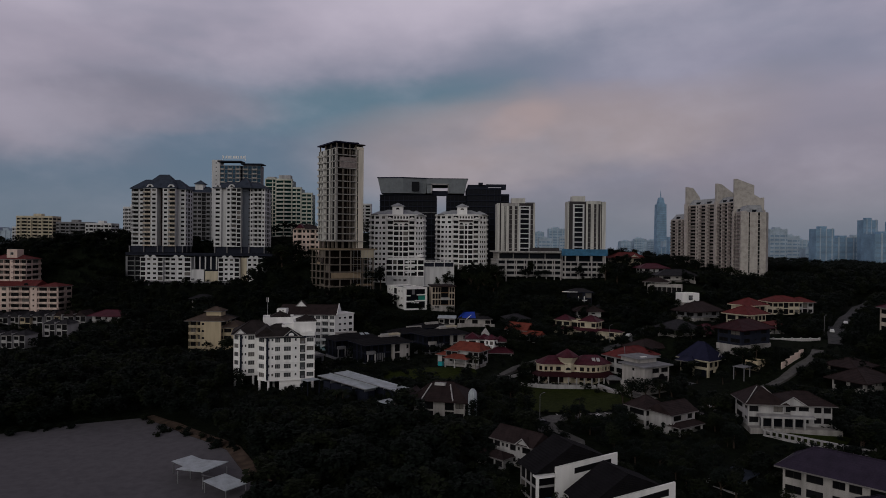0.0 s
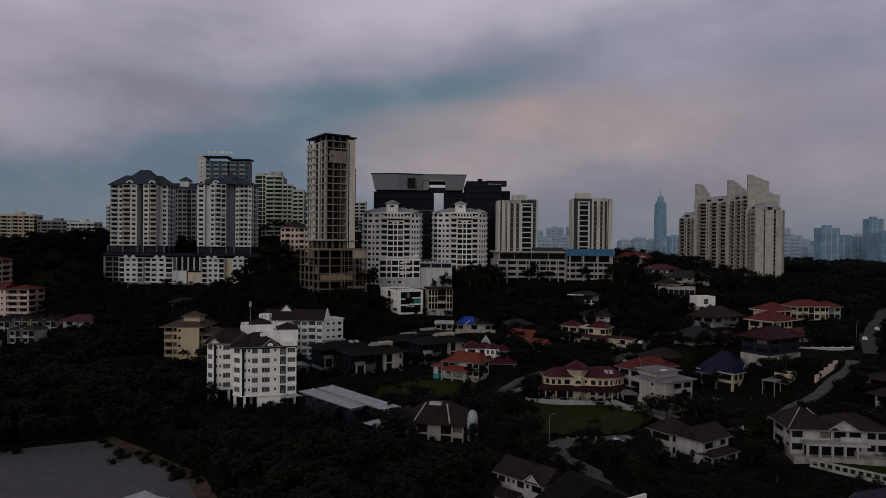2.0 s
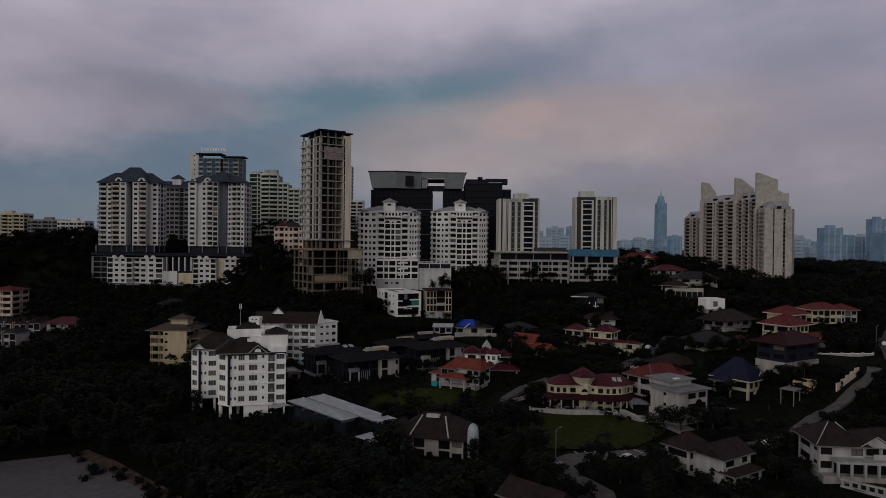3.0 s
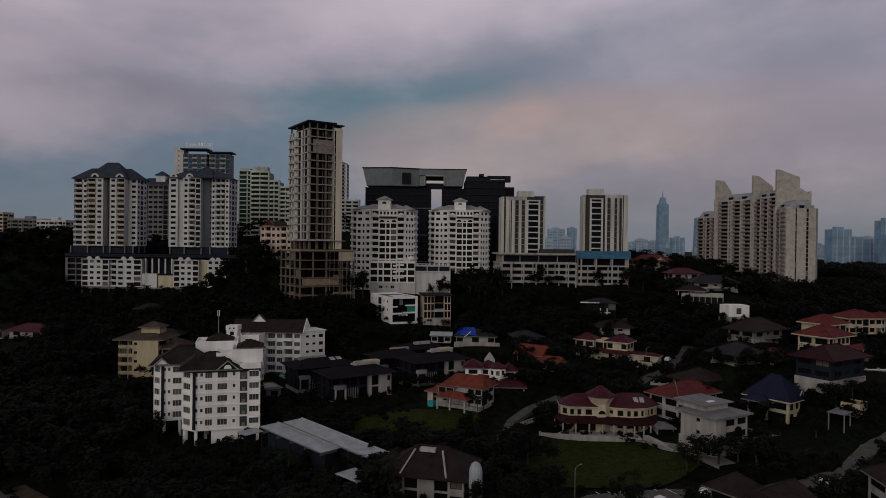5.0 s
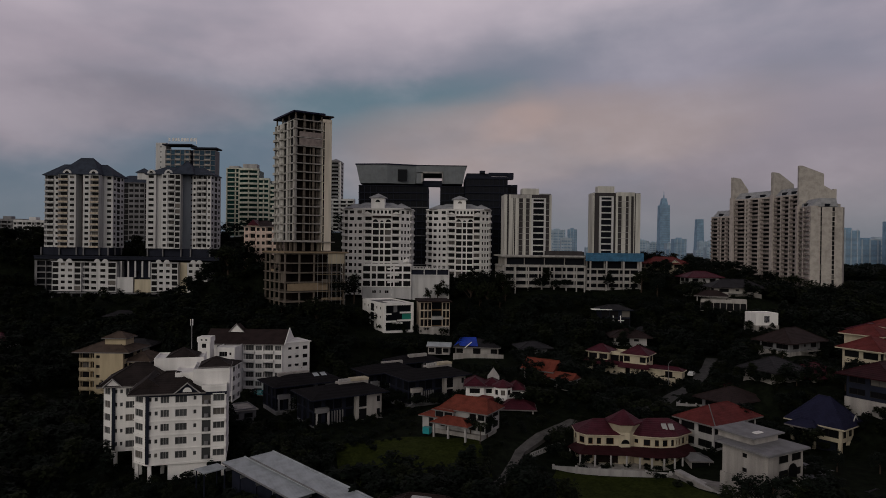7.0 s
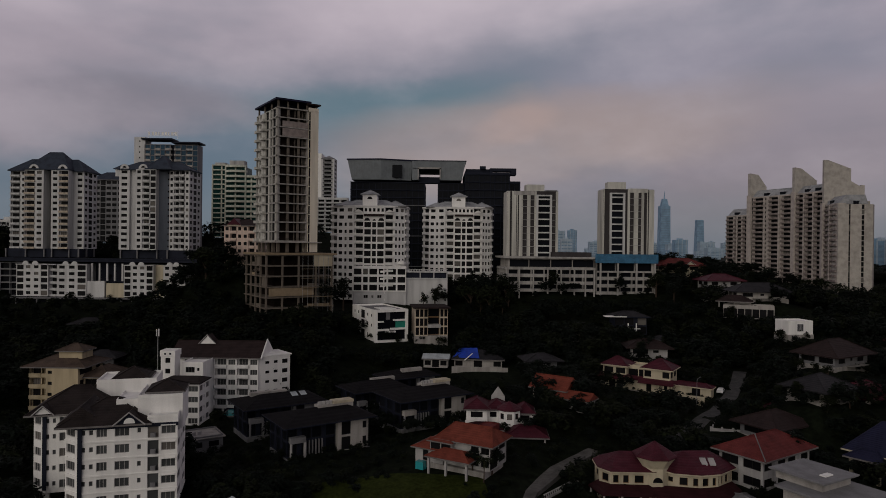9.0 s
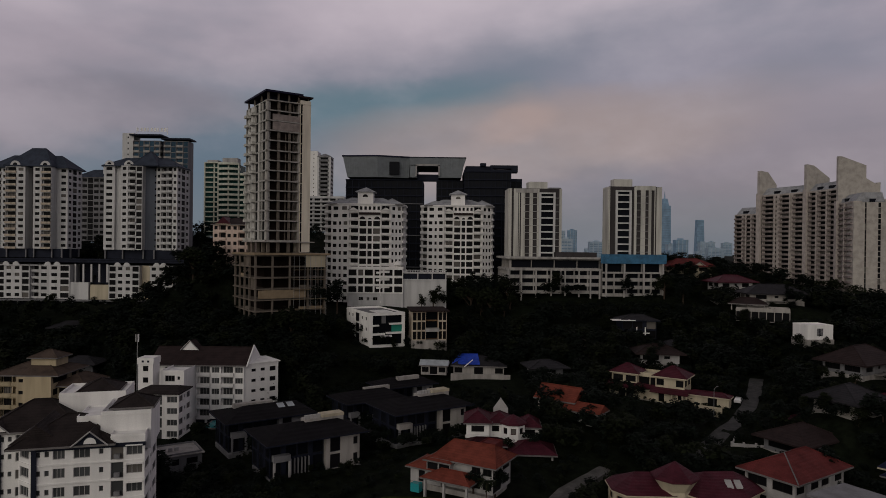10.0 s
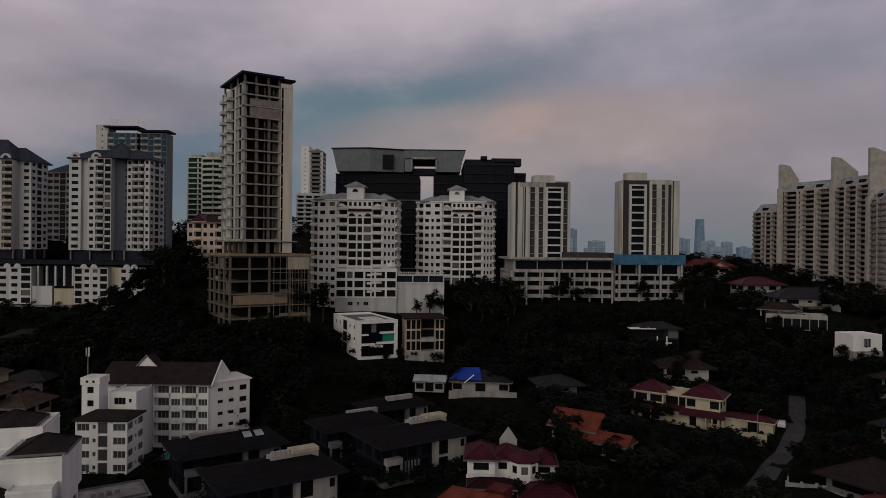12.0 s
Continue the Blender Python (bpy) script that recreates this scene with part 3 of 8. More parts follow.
def build_ground():
    def axis(lo, hi, step, far):
        mid = np.arange(lo, hi + step, step)
        out = [hi + step]
        while out[-1] < far:
            out.append(out[-1] * 1.0 + (out[-1] - hi) * 0.35 + step)
        neg = [lo - (q - hi) for q in out]
        return np.concatenate([neg[::-1], mid, out])
    gx, gy = axis(-280, 280, 4.0, 9000), axis(90, 500, 4.0, 9000)
    X, Y = np.meshgrid(gx, gy)
    Z = ground_at(X.ravel(), Y.ravel())
    rough = np.array([noise.noise(Vector((x * 0.05, y * 0.05, 0))) for x, y in zip(X.ravel(), Y.ravel())])
    on_yard = (X.ravel() < -30) & (X.ravel() > -140) & (Y.ravel() < 212)
    Z = Z + np.where(on_yard, 0, rough * 0.5)
    nx, ny = len(gx), len(gy)
    idx = np.arange(nx * ny).reshape(ny, nx)
    f = np.stack([idx[:-1, :-1], idx[:-1, 1:], idx[1:, 1:], idx[1:, :-1]], -1).reshape(-1, 4)
    me = bpy.data.meshes.new("ground")
    me.from_pydata(np.stack([X.ravel(), Y.ravel(), Z], 1).tolist(), [], f.tolist())
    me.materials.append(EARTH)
    for p in me.polygons:
        p.use_smooth = True
    ob = new("ground", me)
    tagged(ob, "dark wooded hillside and valley floor", "ground", kind="structure")


build_ground()


def sheet(name, pts, mat, label, category, lift=0.15, kind="structure", res=3.0, thick=0.0):
    """A paved or grassed patch that follows the ground inside an outline."""
    xs, ys = [p[0] for p in pts], [p[1] for p in pts]
    bm = bmesh.new()
    vs = [bm.verts.new((x, y, 0)) for x, y in pts]
    bm.faces.new(vs)
    for ax, lo, hi in ((0, min(xs), max(xs)), (1, min(ys), max(ys))):
        q = lo + res
        while q < hi:
            co, no = [0, 0, 0], [0, 0, 0]
            co[ax], no[ax] = q, 1
            bmesh.ops.bisect_plane(bm, geom=bm.verts[:] + bm.edges[:] + bm.faces[:], plane_co=co, plane_no=no)
            q += res
    for v in bm.verts:
        v.co.z = gz(v.co.x, v.co.y) + lift
    bmesh.ops.recalc_face_normals(bm, faces=bm.faces[:])
    me = bpy.data.meshes.new(name)
    bm.to_mesh(me)
    bm.free()
    me.materials.append(mat)
    return tagged(new(name, me), label, category, kind=kind)


def strip(name, pts, width, mat, label, category, lift=0.3):
    """A road along a line of points."""
    s = Shape()
    line = []
    for (ax, ay), (bx, by) in zip(pts, pts[1:]):
        n = max(2, int(math.hypot(bx - ax, by - ay) / 4))
        line += [(ax + (bx - ax) * k / n, ay + (by - ay) * k / n) for k in range(n)]
    line.append(pts[-1])
    sides = []
    for i, (x, y) in enumerate(line):
        ax, ay = line[max(i - 2, 0)]
        bx, by = line[min(i + 2, len(line) - 1)]
        ln = math.hypot(bx - ax, by - ay)
        nx, ny = -(by - ay) / ln, (bx - ax) / ln
        z = gz(x, y) + lift
        sides.append([(x + nx * width * k, y + ny * width * k, z) for k in (0.5, 0.17, -0.17, -0.5)])
        clear(x, y, width * 0.5 + 2.0)
    for a, b in zip(sides, sides[1:]):
        for k in range(3):
            s.face(a[k + 1], a[k], b[k], b[k + 1])
    for a, b in zip(sides, sides[1:]):
        for k in (0, 3):
            lo = lambda q: (q[0], q[1], q[2] - 1.5)
            s.face(a[k], lo(a[k]), lo(b[k]), b[k])
    return tagged(new(name, s.mesh(name, mat)), label, category, kind="structure")


# ---- the tall buildings on the ridge ----
def half_disc(w, r, t):
    """An arched pediment, w wide, on the wall's top."""
    s = Shape()
    n = 9
    pts = [(w / 2 + r * math.cos(math.pi * k / n), r * math.sin(math.pi * k / n)) for k in range(n + 1)]
    a = [(x, 0, z) for x, z in pts]
    b = [(x, t, z) for x, z in pts]
    s.face(*a[::-1])
    s.face(*b)
    for k in range(n):
        s.face(a[k], a[k + 1], b[k + 1], b[k])
    s.face(a[n], a[0], b[0], b[n])
    return s


def gable_end(w, h, t=0.3):
    s = Shape()
    a, b, c = (0, 0, 0), (w, 0, 0), (w / 2, 0, h)
    d, e, f = (0, t, 0), (w, t, 0), (w / 2, t, h)
    return s.face(a, b, c).face(d, f, e).face(a, d, e, b).face(b, e, f, c).face(c, f, d, a)


def open_frame(t, x0, y0, w, d, z, n, fh, cols_x, cols_y, mat, slab_mat, inset=2.2, core=None):
    """Bare floors: slabs, columns and a set-back box, coloured dark as interior shade."""
    slab = Shape().prism(rect(x0 - 0.3, y0 - 0.3, w + 0.6, d + 0.6), 0, 0.42).mesh("floor_slab", slab_mat)
    for k in range(n + 1):
        part("floor_slab", slab, None, t, m=pose(0, 0, z + k * fh - 0.21))
    post = Shape().box(-0.32, -0.32, 0, 0.32, 0.32, n * fh).mesh("column", mat)
    for x in cols_x:
        part("column", post, None, t, m=pose(x, y0 + 0.3, z))
    for y in cols_y:
        part("column", post, None, t, m=pose(x0 + 0.3, y, z))
        part("column", post, None, t, m=pose(x0 + w - 0.3, y, z))
    # This box is coloured dark to stand for the unlit interior.
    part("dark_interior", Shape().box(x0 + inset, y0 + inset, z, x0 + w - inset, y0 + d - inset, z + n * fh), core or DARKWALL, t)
    reserve(t, rect(x0, y0, w, d))


def unfinished_tower():
    t = thing("unfinished_tower", -59.2, 362, 33, 33, "tall unfinished concrete residential tower on an open podium", "tower block")
    rg = random.Random(3)
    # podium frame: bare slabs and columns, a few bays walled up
    open_frame(t, -5, -3, 27, 26, -4, 6, 4.0, (-4.7, 1.5, 8, 15, 21.7), (4, 10, 16, 22), RAW, RAW, inset=5.0, core=RECESS_SHADE)
    for k in range(6):
        for x0, x1 in ((-4.4, -1.0), (1.8, 7.7), (8.3, 11.2), (11.8, 14.7), (15.3, 21.4)):
            q = rg.random()
            if q < 0.16:
                h = 3.5 if q < 0.06 else 1.0
                part("infill_wall", Shape().box(x0, -2.2, -4 + k * 4.0 + 0.22, x1, -1.9, -4 + k * 4.0 + 0.22 + h), rg.choice((RAW, RAW, TAN)), t)
        for y0 in (-2.4, 4.4, 10.4, 16.4):
            if rg.random() < 0.3:
                part("infill_wall", Shape().box(-4.5, y0, -4 + k * 4.0 + 0.22, -4.2, y0 + 5.2, -4 + k * 4.0 + 0.22 + rg.choice((1.0, 1.0, 3.5))), rg.choice((RAW, RAW, TAN)), t)
    part("infill_wall", Shape().box(-3.9, -3.5, 4.6, 14.0, -3.32, 7.6), TAN, t, "tan rendered spandrel across the bays")
    pole = Shape().tube([(0, 0, -4), (0, 0, 20)], 0.07, 4).mesh("scaffold_pole", METAL)
    for k in range(7):
        part("scaffold_pole", pole, None, t, m=pose(9 + k * 2.1, -4.4, 0))
    for k in range(5):
        part("scaffold_deck", Shape().box(8.8, -4.5, 0.4 + k * 3.6, 21.9, -3.5, 0.5 + k * 3.6), TAN, t)
    part("podium_roof", Shape().prism(rect(-5.6, -4.0, 29, 28), 20.25, 20.95), TAN, t, "bare concrete podium roof slab")
    part("podium_wall", Shape().box(14.0, -3.5, 15.8, 21.6, -3.32, 20.2), CREAM, t, "cream rendered wall under the podium roof")
    # open level under the shaft
    columns(t, "pilotis", [(k, 0.6) for k in (0.8, 4.5, 8.5, 12)] + [(0.8, k) for k in (6, 12, 18, 23)] + [(12, 12), (12, 23)], 21.1, 25.0, 0.5, RAW)
    part("transfer_slab", Shape().prism(rect(-1.6, -1.4, 19.6, 26.4), 24.9, 25.25), STONE, t)
    # Dark box that paints the shade of the open level.
    part("core", Shape().box(3, 5, 21.1, 12, 18, 24.9), RECESS_SHADE, t)
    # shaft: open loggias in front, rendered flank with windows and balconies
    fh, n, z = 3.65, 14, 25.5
    open_frame(t, 0, 0, 12.4, 4.5, z, n, fh, (0.3, 12.05), (), STONE, RAW, inset=1.7, core=RECESS_SHADE)
    pier = Shape().box(-0.42, 0.05, 0, 0.42, 0.7, n * fh).mesh("pier", RAW)
    for x in (4.3, 8.5):
        part("pier", pier, None, t, "raw concrete pier between loggias", m=pose(x, 0, z))
    beam = Shape().box(-0.34, -0.36, -0.22, 12.5, -0.31, 0.24).mesh("edge_beam", STONE)
    side = Shape().box(-0.56, 0, -0.22, -0.5, 24, 0.24).mesh("edge_beam", CONCRETE)
    jamb = Shape().box(0, 1.0, 0.21, 0.38, 1.35, fh - 0.21).mesh("partition", RAW)
    rail = Shape().box(0.4, 0.02, 0.95, 12.0, 0.08, 1.03).box(0.4, 0.02, 0.6, 12.0, 0.06, 0.64).mesh("railing", DARKFRAME)
    ledge = Shape().box(-1.9, 0, -0.1, -0.57, 3.1, 0.14).box(-1.9, 0, 0.14, -1.78, 3.1, 0.95).box(-1.78, 0, 0.14, -0.57, 0.1, 0.95).mesh("balcony", PANEL)
    for k in range(n):
        zk = z + k * fh
        part("edge_beam", beam, None, t, m=pose(0, 0, zk))
        part("edge_beam", side, None, t, m=pose(0, 0, zk))
        if k not in (11, 12):
            part("railing", rail, None, t, m=pose(0, 0, zk))
            for x in (4.9, 7.1, 10.0):
                part("partition", jamb, None, t, m=pose(x, 0, zk))
        for y in (12.2, 19.4):
            part("balcony", ledge, None, t, m=pose(0, y, zk))
    part("edge_beam", beam, None, t, m=pose(0, 0, z + n * fh))
    block(t, [(-0.5, 24), (-0.5, 0.7), (1.3, 0.7), (1.3, 24)], z, n, fh, ["vpvPgpvg", "P", "P", "P"], PANEL, parapet=0, frame_mat=DARKFRAME, depth=0.6)
    for k in (11, 12):
        zk = z + k * fh
        part("blank_panel", Shape().box(1.9, -0.22, zk + 0.33, 12.3, -0.02, zk + fh - (0.32 if k == 11 else 1.2)), ARCRAIL, t, "blank rendered panel")
    block(t, rect(12.4, -0.5, 4.0, 21), z - 4.2, n + 1, 3.68, ["vPP", "PsPPsP", "P", "P"], FLANK, parapet=1.2)
    # crown
    top = z + n * fh
    columns(t, "crown_post", [(0.4, 0.4), (4.2, 0.4), (8.2, 0.4), (12, 0.4), (0.4, 8), (0.4, 16), (0.4, 23.5), (15.8, 0.4), (15.8, 16)], top, top + 2.9, 0.3, RAW)
    part("crown_room", Shape().box(2.4, 4, top, 14, 20, top + 2.9), DARKWALL, t)
    part("roof", Shape().prism(rect(-1.0, -1.0, 14.2, 26), top + 2.9, top + 3.6), NAVY, t, "dark blue metal crown roof")
    part("roof", Shape().prism(rect(11.5, -1.2, 5.6, 22), top + 2.3, top + 2.85), BROWN, t, "brown lower crown roof")
    for x, y in ((3, 2), (13, 2), (13.5, 8)):
        part("roof_vent", Shape().box(x, y, top + 3.6, x + 0.9, y + 0.9, top + 4.3), METAL, t)


def ridge_towers():
    t = thing("apartment_tower", -202.4, 422, 50, 0, "white apartment tower on stilts with blue-grey hipped roof", "tower block", "ridge apartment towers")
    t.scale = (0.9, 1, 1)
    z, fh, n = 4.0, 2.86, 13
    block(t, rect(0, 4.5, 10.5, 12), z, n, fh, ["bnp", "P", "P", "nsn"], WHITE, parapet=0)
    block(t, rect(10.5, 0, 10.0, 14), z, n, fh, ["bn", "Ps", "P", "sP"], WHITE, parapet=0, balc=BEIGE)
    block(t, rect(20.5, 6, 4.0, 10), z, n, fh, ["v", "P", "P", "P"], RECESS, parapet=0)
    block(t, rect(24.5, 0, 9.0, 14), z, n, fh, ["nb", "PsP", "P", "sP"], WHITE, parapet=0, balc=BEIGE)
    block(t, rect(33.5, 4.5, 5.5, 12), z, n, fh, ["pn", "nqn", "P", "P"], WHITE, parapet=0)
    top = z + n * fh
    hip_roof(t, 0, 4, 39, 14, top, 6.2, BLUESLATE, 0.8, edge=BLUESLATE)
    hip_roof(t, 10.5, 0, 23, 16, top + 0.3, 9.0, BLUESLATE, 0.6, edge=BLUESLATE)
    for x in (12.0, 27.0):
        part("pediment", half_disc(7, 2.6, 0.5), WHITE, t, m=pose(x, -0.25, top))
        part("arched_window", half_disc(2.4, 1.1, 0.1), GLASS, t, m=pose(x + 2.3, -0.36, top + 0.6))
    columns(t, "column", [(k, y) for k in (0.5, 10.8, 20.5, 24.5, 33.5, 38.5) for y in (1, 8, 15)], 0, z, 0.3, GREY)
    # Solid dark box painted as the shade between the stilts.
    part("stilt_level", Shape().box(0.8, 1.6, 0, 38.2, 15.5, z), DARKWALL, t)

    t = thing("apartment_tower", -145.0, 415, 50, 0, "white apartment tower on stilts with grey hipped roof", "tower block", "ridge apartment towers")
    t.scale = (0.92, 1, 1)
    block(t, rect(0, 0, 5.2, 14), z, n, fh, ["n", "P", "P", "nsn"], WHITE, parapet=0)
    block(t, rect(5.2, 1.4, 3.6, 12), z, n, fh, ["P"], WHITE, parapet=0)
    block(t, rect(8.8, -1, 10.2, 14), z, n, fh, ["nbq", "PP", "P", "P"], WHITE, parapet=0)
    # This recess turns from the sun; its shade is in the blue-grey.
    block(t, [(19.0, 2), (23.8, 5), (23.8, 14), (19, 14)], z, n, fh, ["Ps", "P", "P", "P"], BLUEGREY, parapet=0)
    block(t, [(23.8, 3.0), (35.0, 0.5), (35.4, 14), (23.8, 14)], z, n, fh, ["nbbn", "nqn", "P", "P"], WHITE, parapet=0)
    hip_roof(t, 0, 0, 35, 14, top, 4.2, BLUESLATE, 0.7, edge=BLUESLATE)
    hip_roof(t, 14, -1, 12, 14, top + 0.3, 6.8, BLUESLATE, 0.5, edge=BLUESLATE)
    for x in (0.2, 10.0):
        part("pediment", half_disc(5, 2.3, 0.5), WHITE, t, m=pose(x, (-0.25 if x < 5 else -1.25), top))
        part("arched_window", half_disc(2.0, 0.9, 0.1), GLASS, t, m=pose(x + 1.5, (-0.36 if x < 5 else -1.36), top + 0.6))
    columns(t, "column", [(k, y) for k in (0.5, 8.9, 18.8, 24, 34.5) for y in (1, 8, 13.5)], 0, z, 0.3, GREY)
    # Same dark fill for the shaded stilts of this tower.
    part("stilt_level", Shape().box(0.8, 1.6, 0, 34.2, 13.4, z), DARKWALL, t)

    t = thing("podium_apartments", -197, 412, 30, 0, "white low podium apartments under the ridge towers", "apartment block")
    for x0, w, cols in ((7, 14.5, "qnnq"), (21.5, 4, "B"), (25.5, 13.5, "nnq"), (56, 13.4, "qnnq"), (74, 10, "nnq")):
        top = block(t, rect(x0, 0 if cols != "B" else 1.5, w, 14), 2.3, 5, 2.95, [cols, "P", "P", "P"], WHITE, parapet=0)
        if cols != "B":
            for k in (0.28, 0.58):
                part("arch_parapet", half_disc(3.0, 1.4, 0.4), WHITE, t, m=pose(x0 + w * k - 1.5, 0.05, top))
        part("coping", Shape().box(x0 - 0.2, -0.3, top - 0.35, x0 + w + 0.2, 2.0, top - 0.004), WHITE, t)
    block(t, rect(69.4, 2.5, 4.6, 12), 2.3, 5, 2.95, ["P"], CREAM, parapet=0)
    part("retaining_wall", Shape().box(39, 0.4, 2.0, 47, 2, 9.5), WHITE, t)
    part("retaining_wall", Shape().box(47.5, 1.0, 2.0, 55.6, 2, 8.5), CREAM, t)
    columns(t, "column", [(k, 3.0) for k in (40, 43.5, 47, 50.5, 54)], 9.5, 17.5, 0.35, WHITE)
    part("back_wall", Shape().box(39, 8, 2, 56, 9, 18.4), DARKWALL, t)
    part("deck", Shape().prism(rect(-3, 1.8, 92, 40), 18.2, 19.3), DARKWALL, t, "dark concrete deck over the podium")
    part("deck_edge", Shape().box(-3, 1.5, 19.3, 89, 1.8, 19.9), DARKWALL, t)
    # Open frames: the dark panes stand for shade deep in the bays.
    block(t, rect(-4, 4, 11, 12), 2.0, 5, 3.1, ["oo", "P", "P", "oo"], GREY, far=True, parapet=0, glass=DARKGLASS, depth=1.2, frame_mat=GREY)
    block(t, rect(5, -4.5, 66, 6), -7.0, 3, 2.9, ["oooooooooooooo", "o", "P", "o"], GREY, far=True, parapet=0, glass=DARKGLASS, depth=1.5, frame_mat=GREY)
    part("terrace", Shape().prism(rect(4.5, -5, 68, 5.0), 1.7, 2.0), GREY, t)


def back_towers():
    t = thing("hotel_tower", -172.5, 489, 54, 0, "dark grey high-rise with white stair shaft and overhanging roofs", "tower block")
    t.scale = (0.84, 0.5, 1)
    block(t, rect(0, 0, 7.5, 16), 0, 20, 3.15, ["PsP", "P", "P", "sP"], WHITE, far=True, parapet=0.8)
    block(t, rect(7.5, -2, 18, 16), 0, 19, 3.15, ["bgbgb", "bgb", "P", "P"], GREY, far=True, parapet=0, balc=STONE, glass=BLUEGLASS)
    block(t, rect(27.5, -1, 16, 16), 0, 19, 3.15, ["bgbg", "P", "P", "P"], GREY, far=True, parapet=0, balc=STONE, glass=BLUEGLASS)
    block(t, rect(25.5, 2, 2, 12), 0, 19, 3.15, ["P"], DARKWALL, far=True, parapet=0)
    part("roof", Shape().prism(rect(5.5, -4, 21, 20), 62.5, 63.3), DARKWALL, t, "dark overhanging roof slab")
    part("roof", Shape().prism(rect(26.0, -3, 19, 20), 60.6, 61.4), DARKWALL, t, "dark overhanging roof slab")
    s = Shape()
    for k in range(9):
        x = 10 + k * 2.2
        s.box(x, -1.2, 65.2, x + (1.5 if k % 3 else 0.8), -1.0, 67.0)
    s.box(9.5, -1.05, 63.3, 9.8, -0.85, 67.4).box(29.7, -1.05, 63.3, 30.0, -0.85, 67.4).box(9.5, -0.98, 65.0, 30, -0.88, 65.15)
    part("roof_sign", s, WHITE_CLEAN, t, "white rooftop letters, unreadable")

    t = thing("green_condominium", -152, 560, 62, 0, "stepped pale condominium with long green-grey balcony bands", "tower block")
    for x0, y0, w, d, n, fh, bow in ((0, 0, 13, 14, 15, 3.25, 0.6), (9.5, -2.0, 14, 14, 14, 3.4, 2.2), (23, -1, 8, 14, 12, 3.4, 1.0), (31, 0, 9, 14, 11, 3.3, 0.8)):
        part("core", Shape().prism(rect(x0, y0, w, d), 0, n * fh), GREENGLASS, t, "dark green glazed core")
        arc = [(x0 - 0.6, y0 + 1.0)] + [(x0 + w * q, y0 - 1.0 - bow * math.sin(math.pi * q)) for q in (0.0, 0.2, 0.4, 0.6, 0.8, 1.0)] + [(x0 + w + 0.6, y0 + 1.0)]
        band = Shape().prism(arc, -0.2, 0.55 if x0 == 0 else 1.2).mesh("balcony_band", JADE)
        for k in range(n + 1):
            part("balcony_band", band, None, t, m=pose(0, 0, k * fh))
        for q in (0.02, 0.5, 0.98):
            part("pier", Shape().box(x0 + w * q - 0.4, y0 - 0.9, 0, x0 + w * q + 0.4, y0 - 0.01, n * fh), JADE, t)
    part("roof_room", Shape().box(11, 2, 47.6, 21, 9, 52.5), PLASTER, t)
    part("roof_room", Shape().box(1, 2, 48.75, 8, 9, 51.0), PLASTER, t)

    t = thing("cupola_apartments", -172, 500, 58, 0, "pale apartment block with dark hipped roof and cupola", "tower block")
    block(t, rect(-32, 0, 30, 14), 0, 11, 3.3, ["wwgwwwgww", "ww", "P", "P"], GREY, far=True, parapet=0, balc=GREY)
    hip_roof(t, -32, 0, 30, 14, 36.3, 5, BLUESLATE, 0.8)
    block(t, rect(-18, 3, 6, 6), 37, 2, 3.0, ["P"], WHITE, far=True, parapet=0)
    pyramid(t, rect(-18, 3, 6, 6), 43.3, 3.0, BLUESLATE, over=1.3)

    t = thing("slender_tower", -98, 640, 68, 0, "slender white tower with dark balconies", "tower block")
    block(t, rect(0, 0, 6, 14), 0, 19, 3.25, ["PsP", "P", "P", "P"], WHITE_CLEAN, far=True, parapet=1)
    block(t, rect(6, -2, 10.5, 14), 0, 18, 3.25, ["pBp", "w", "P", "P"], WHITE, far=True, parapet=0, balc=GREY)
    pyramid(t, rect(6, -2, 10.5, 14), 58.8, 3.0, GREY, over=1.05)
    block(t, rect(-2, -6, 30, 10), 0, 8, 3.25, ["BBBBB", "P", "P", "P"], WHITE, far=True, parapet=1)

    t = thing("ridge_lowrise", -91.5, 400, 42.6, 0, "pinkish beige low-rise apartments with brown tiled roof", "apartment block")
    block(t, rect(0, 0, 16, 14), 0, 7, 3.25, ["nbnnbn", "nn", "P", "nbn"], PEACH, far=True, parapet=0)
    hip_roof(t, 0, 0, 16, 14, 22.75, 3.0, BROWN, 0.8)
    hip_roof(t, 2, -0.5, 5, 8, 22.9, 3.0, MAROON, 0.5, gable=True, edge=CREAM)

    for x, y, w, n, hz, m in ((-390, 600, 33, 9, 50, CREAM), (-355, 602, 30, 8, 48, GREY), (-305, 560, 22, 8, 46, WHITE), (-420, 640, 24, 8, 44, WHITE), (-273, 560, 11, 10, 54, WHITE)):
        t = thing("ridge_apartments", x, y, hz, 0, "distant pale apartment slab with long balconies", "apartment block", "distant ridge apartments")
        block(t, rect(0, 0, w, 14), 0, n, 3.1, ["wBwBwBw", "ww", "P", "ww"], m, far=True, parapet=1.0)
        part("roof_room", Shape().box(w * 0.4, 4, n * 3.1, w * 0.62, 9, n * 3.1 + 3.4), m, t)


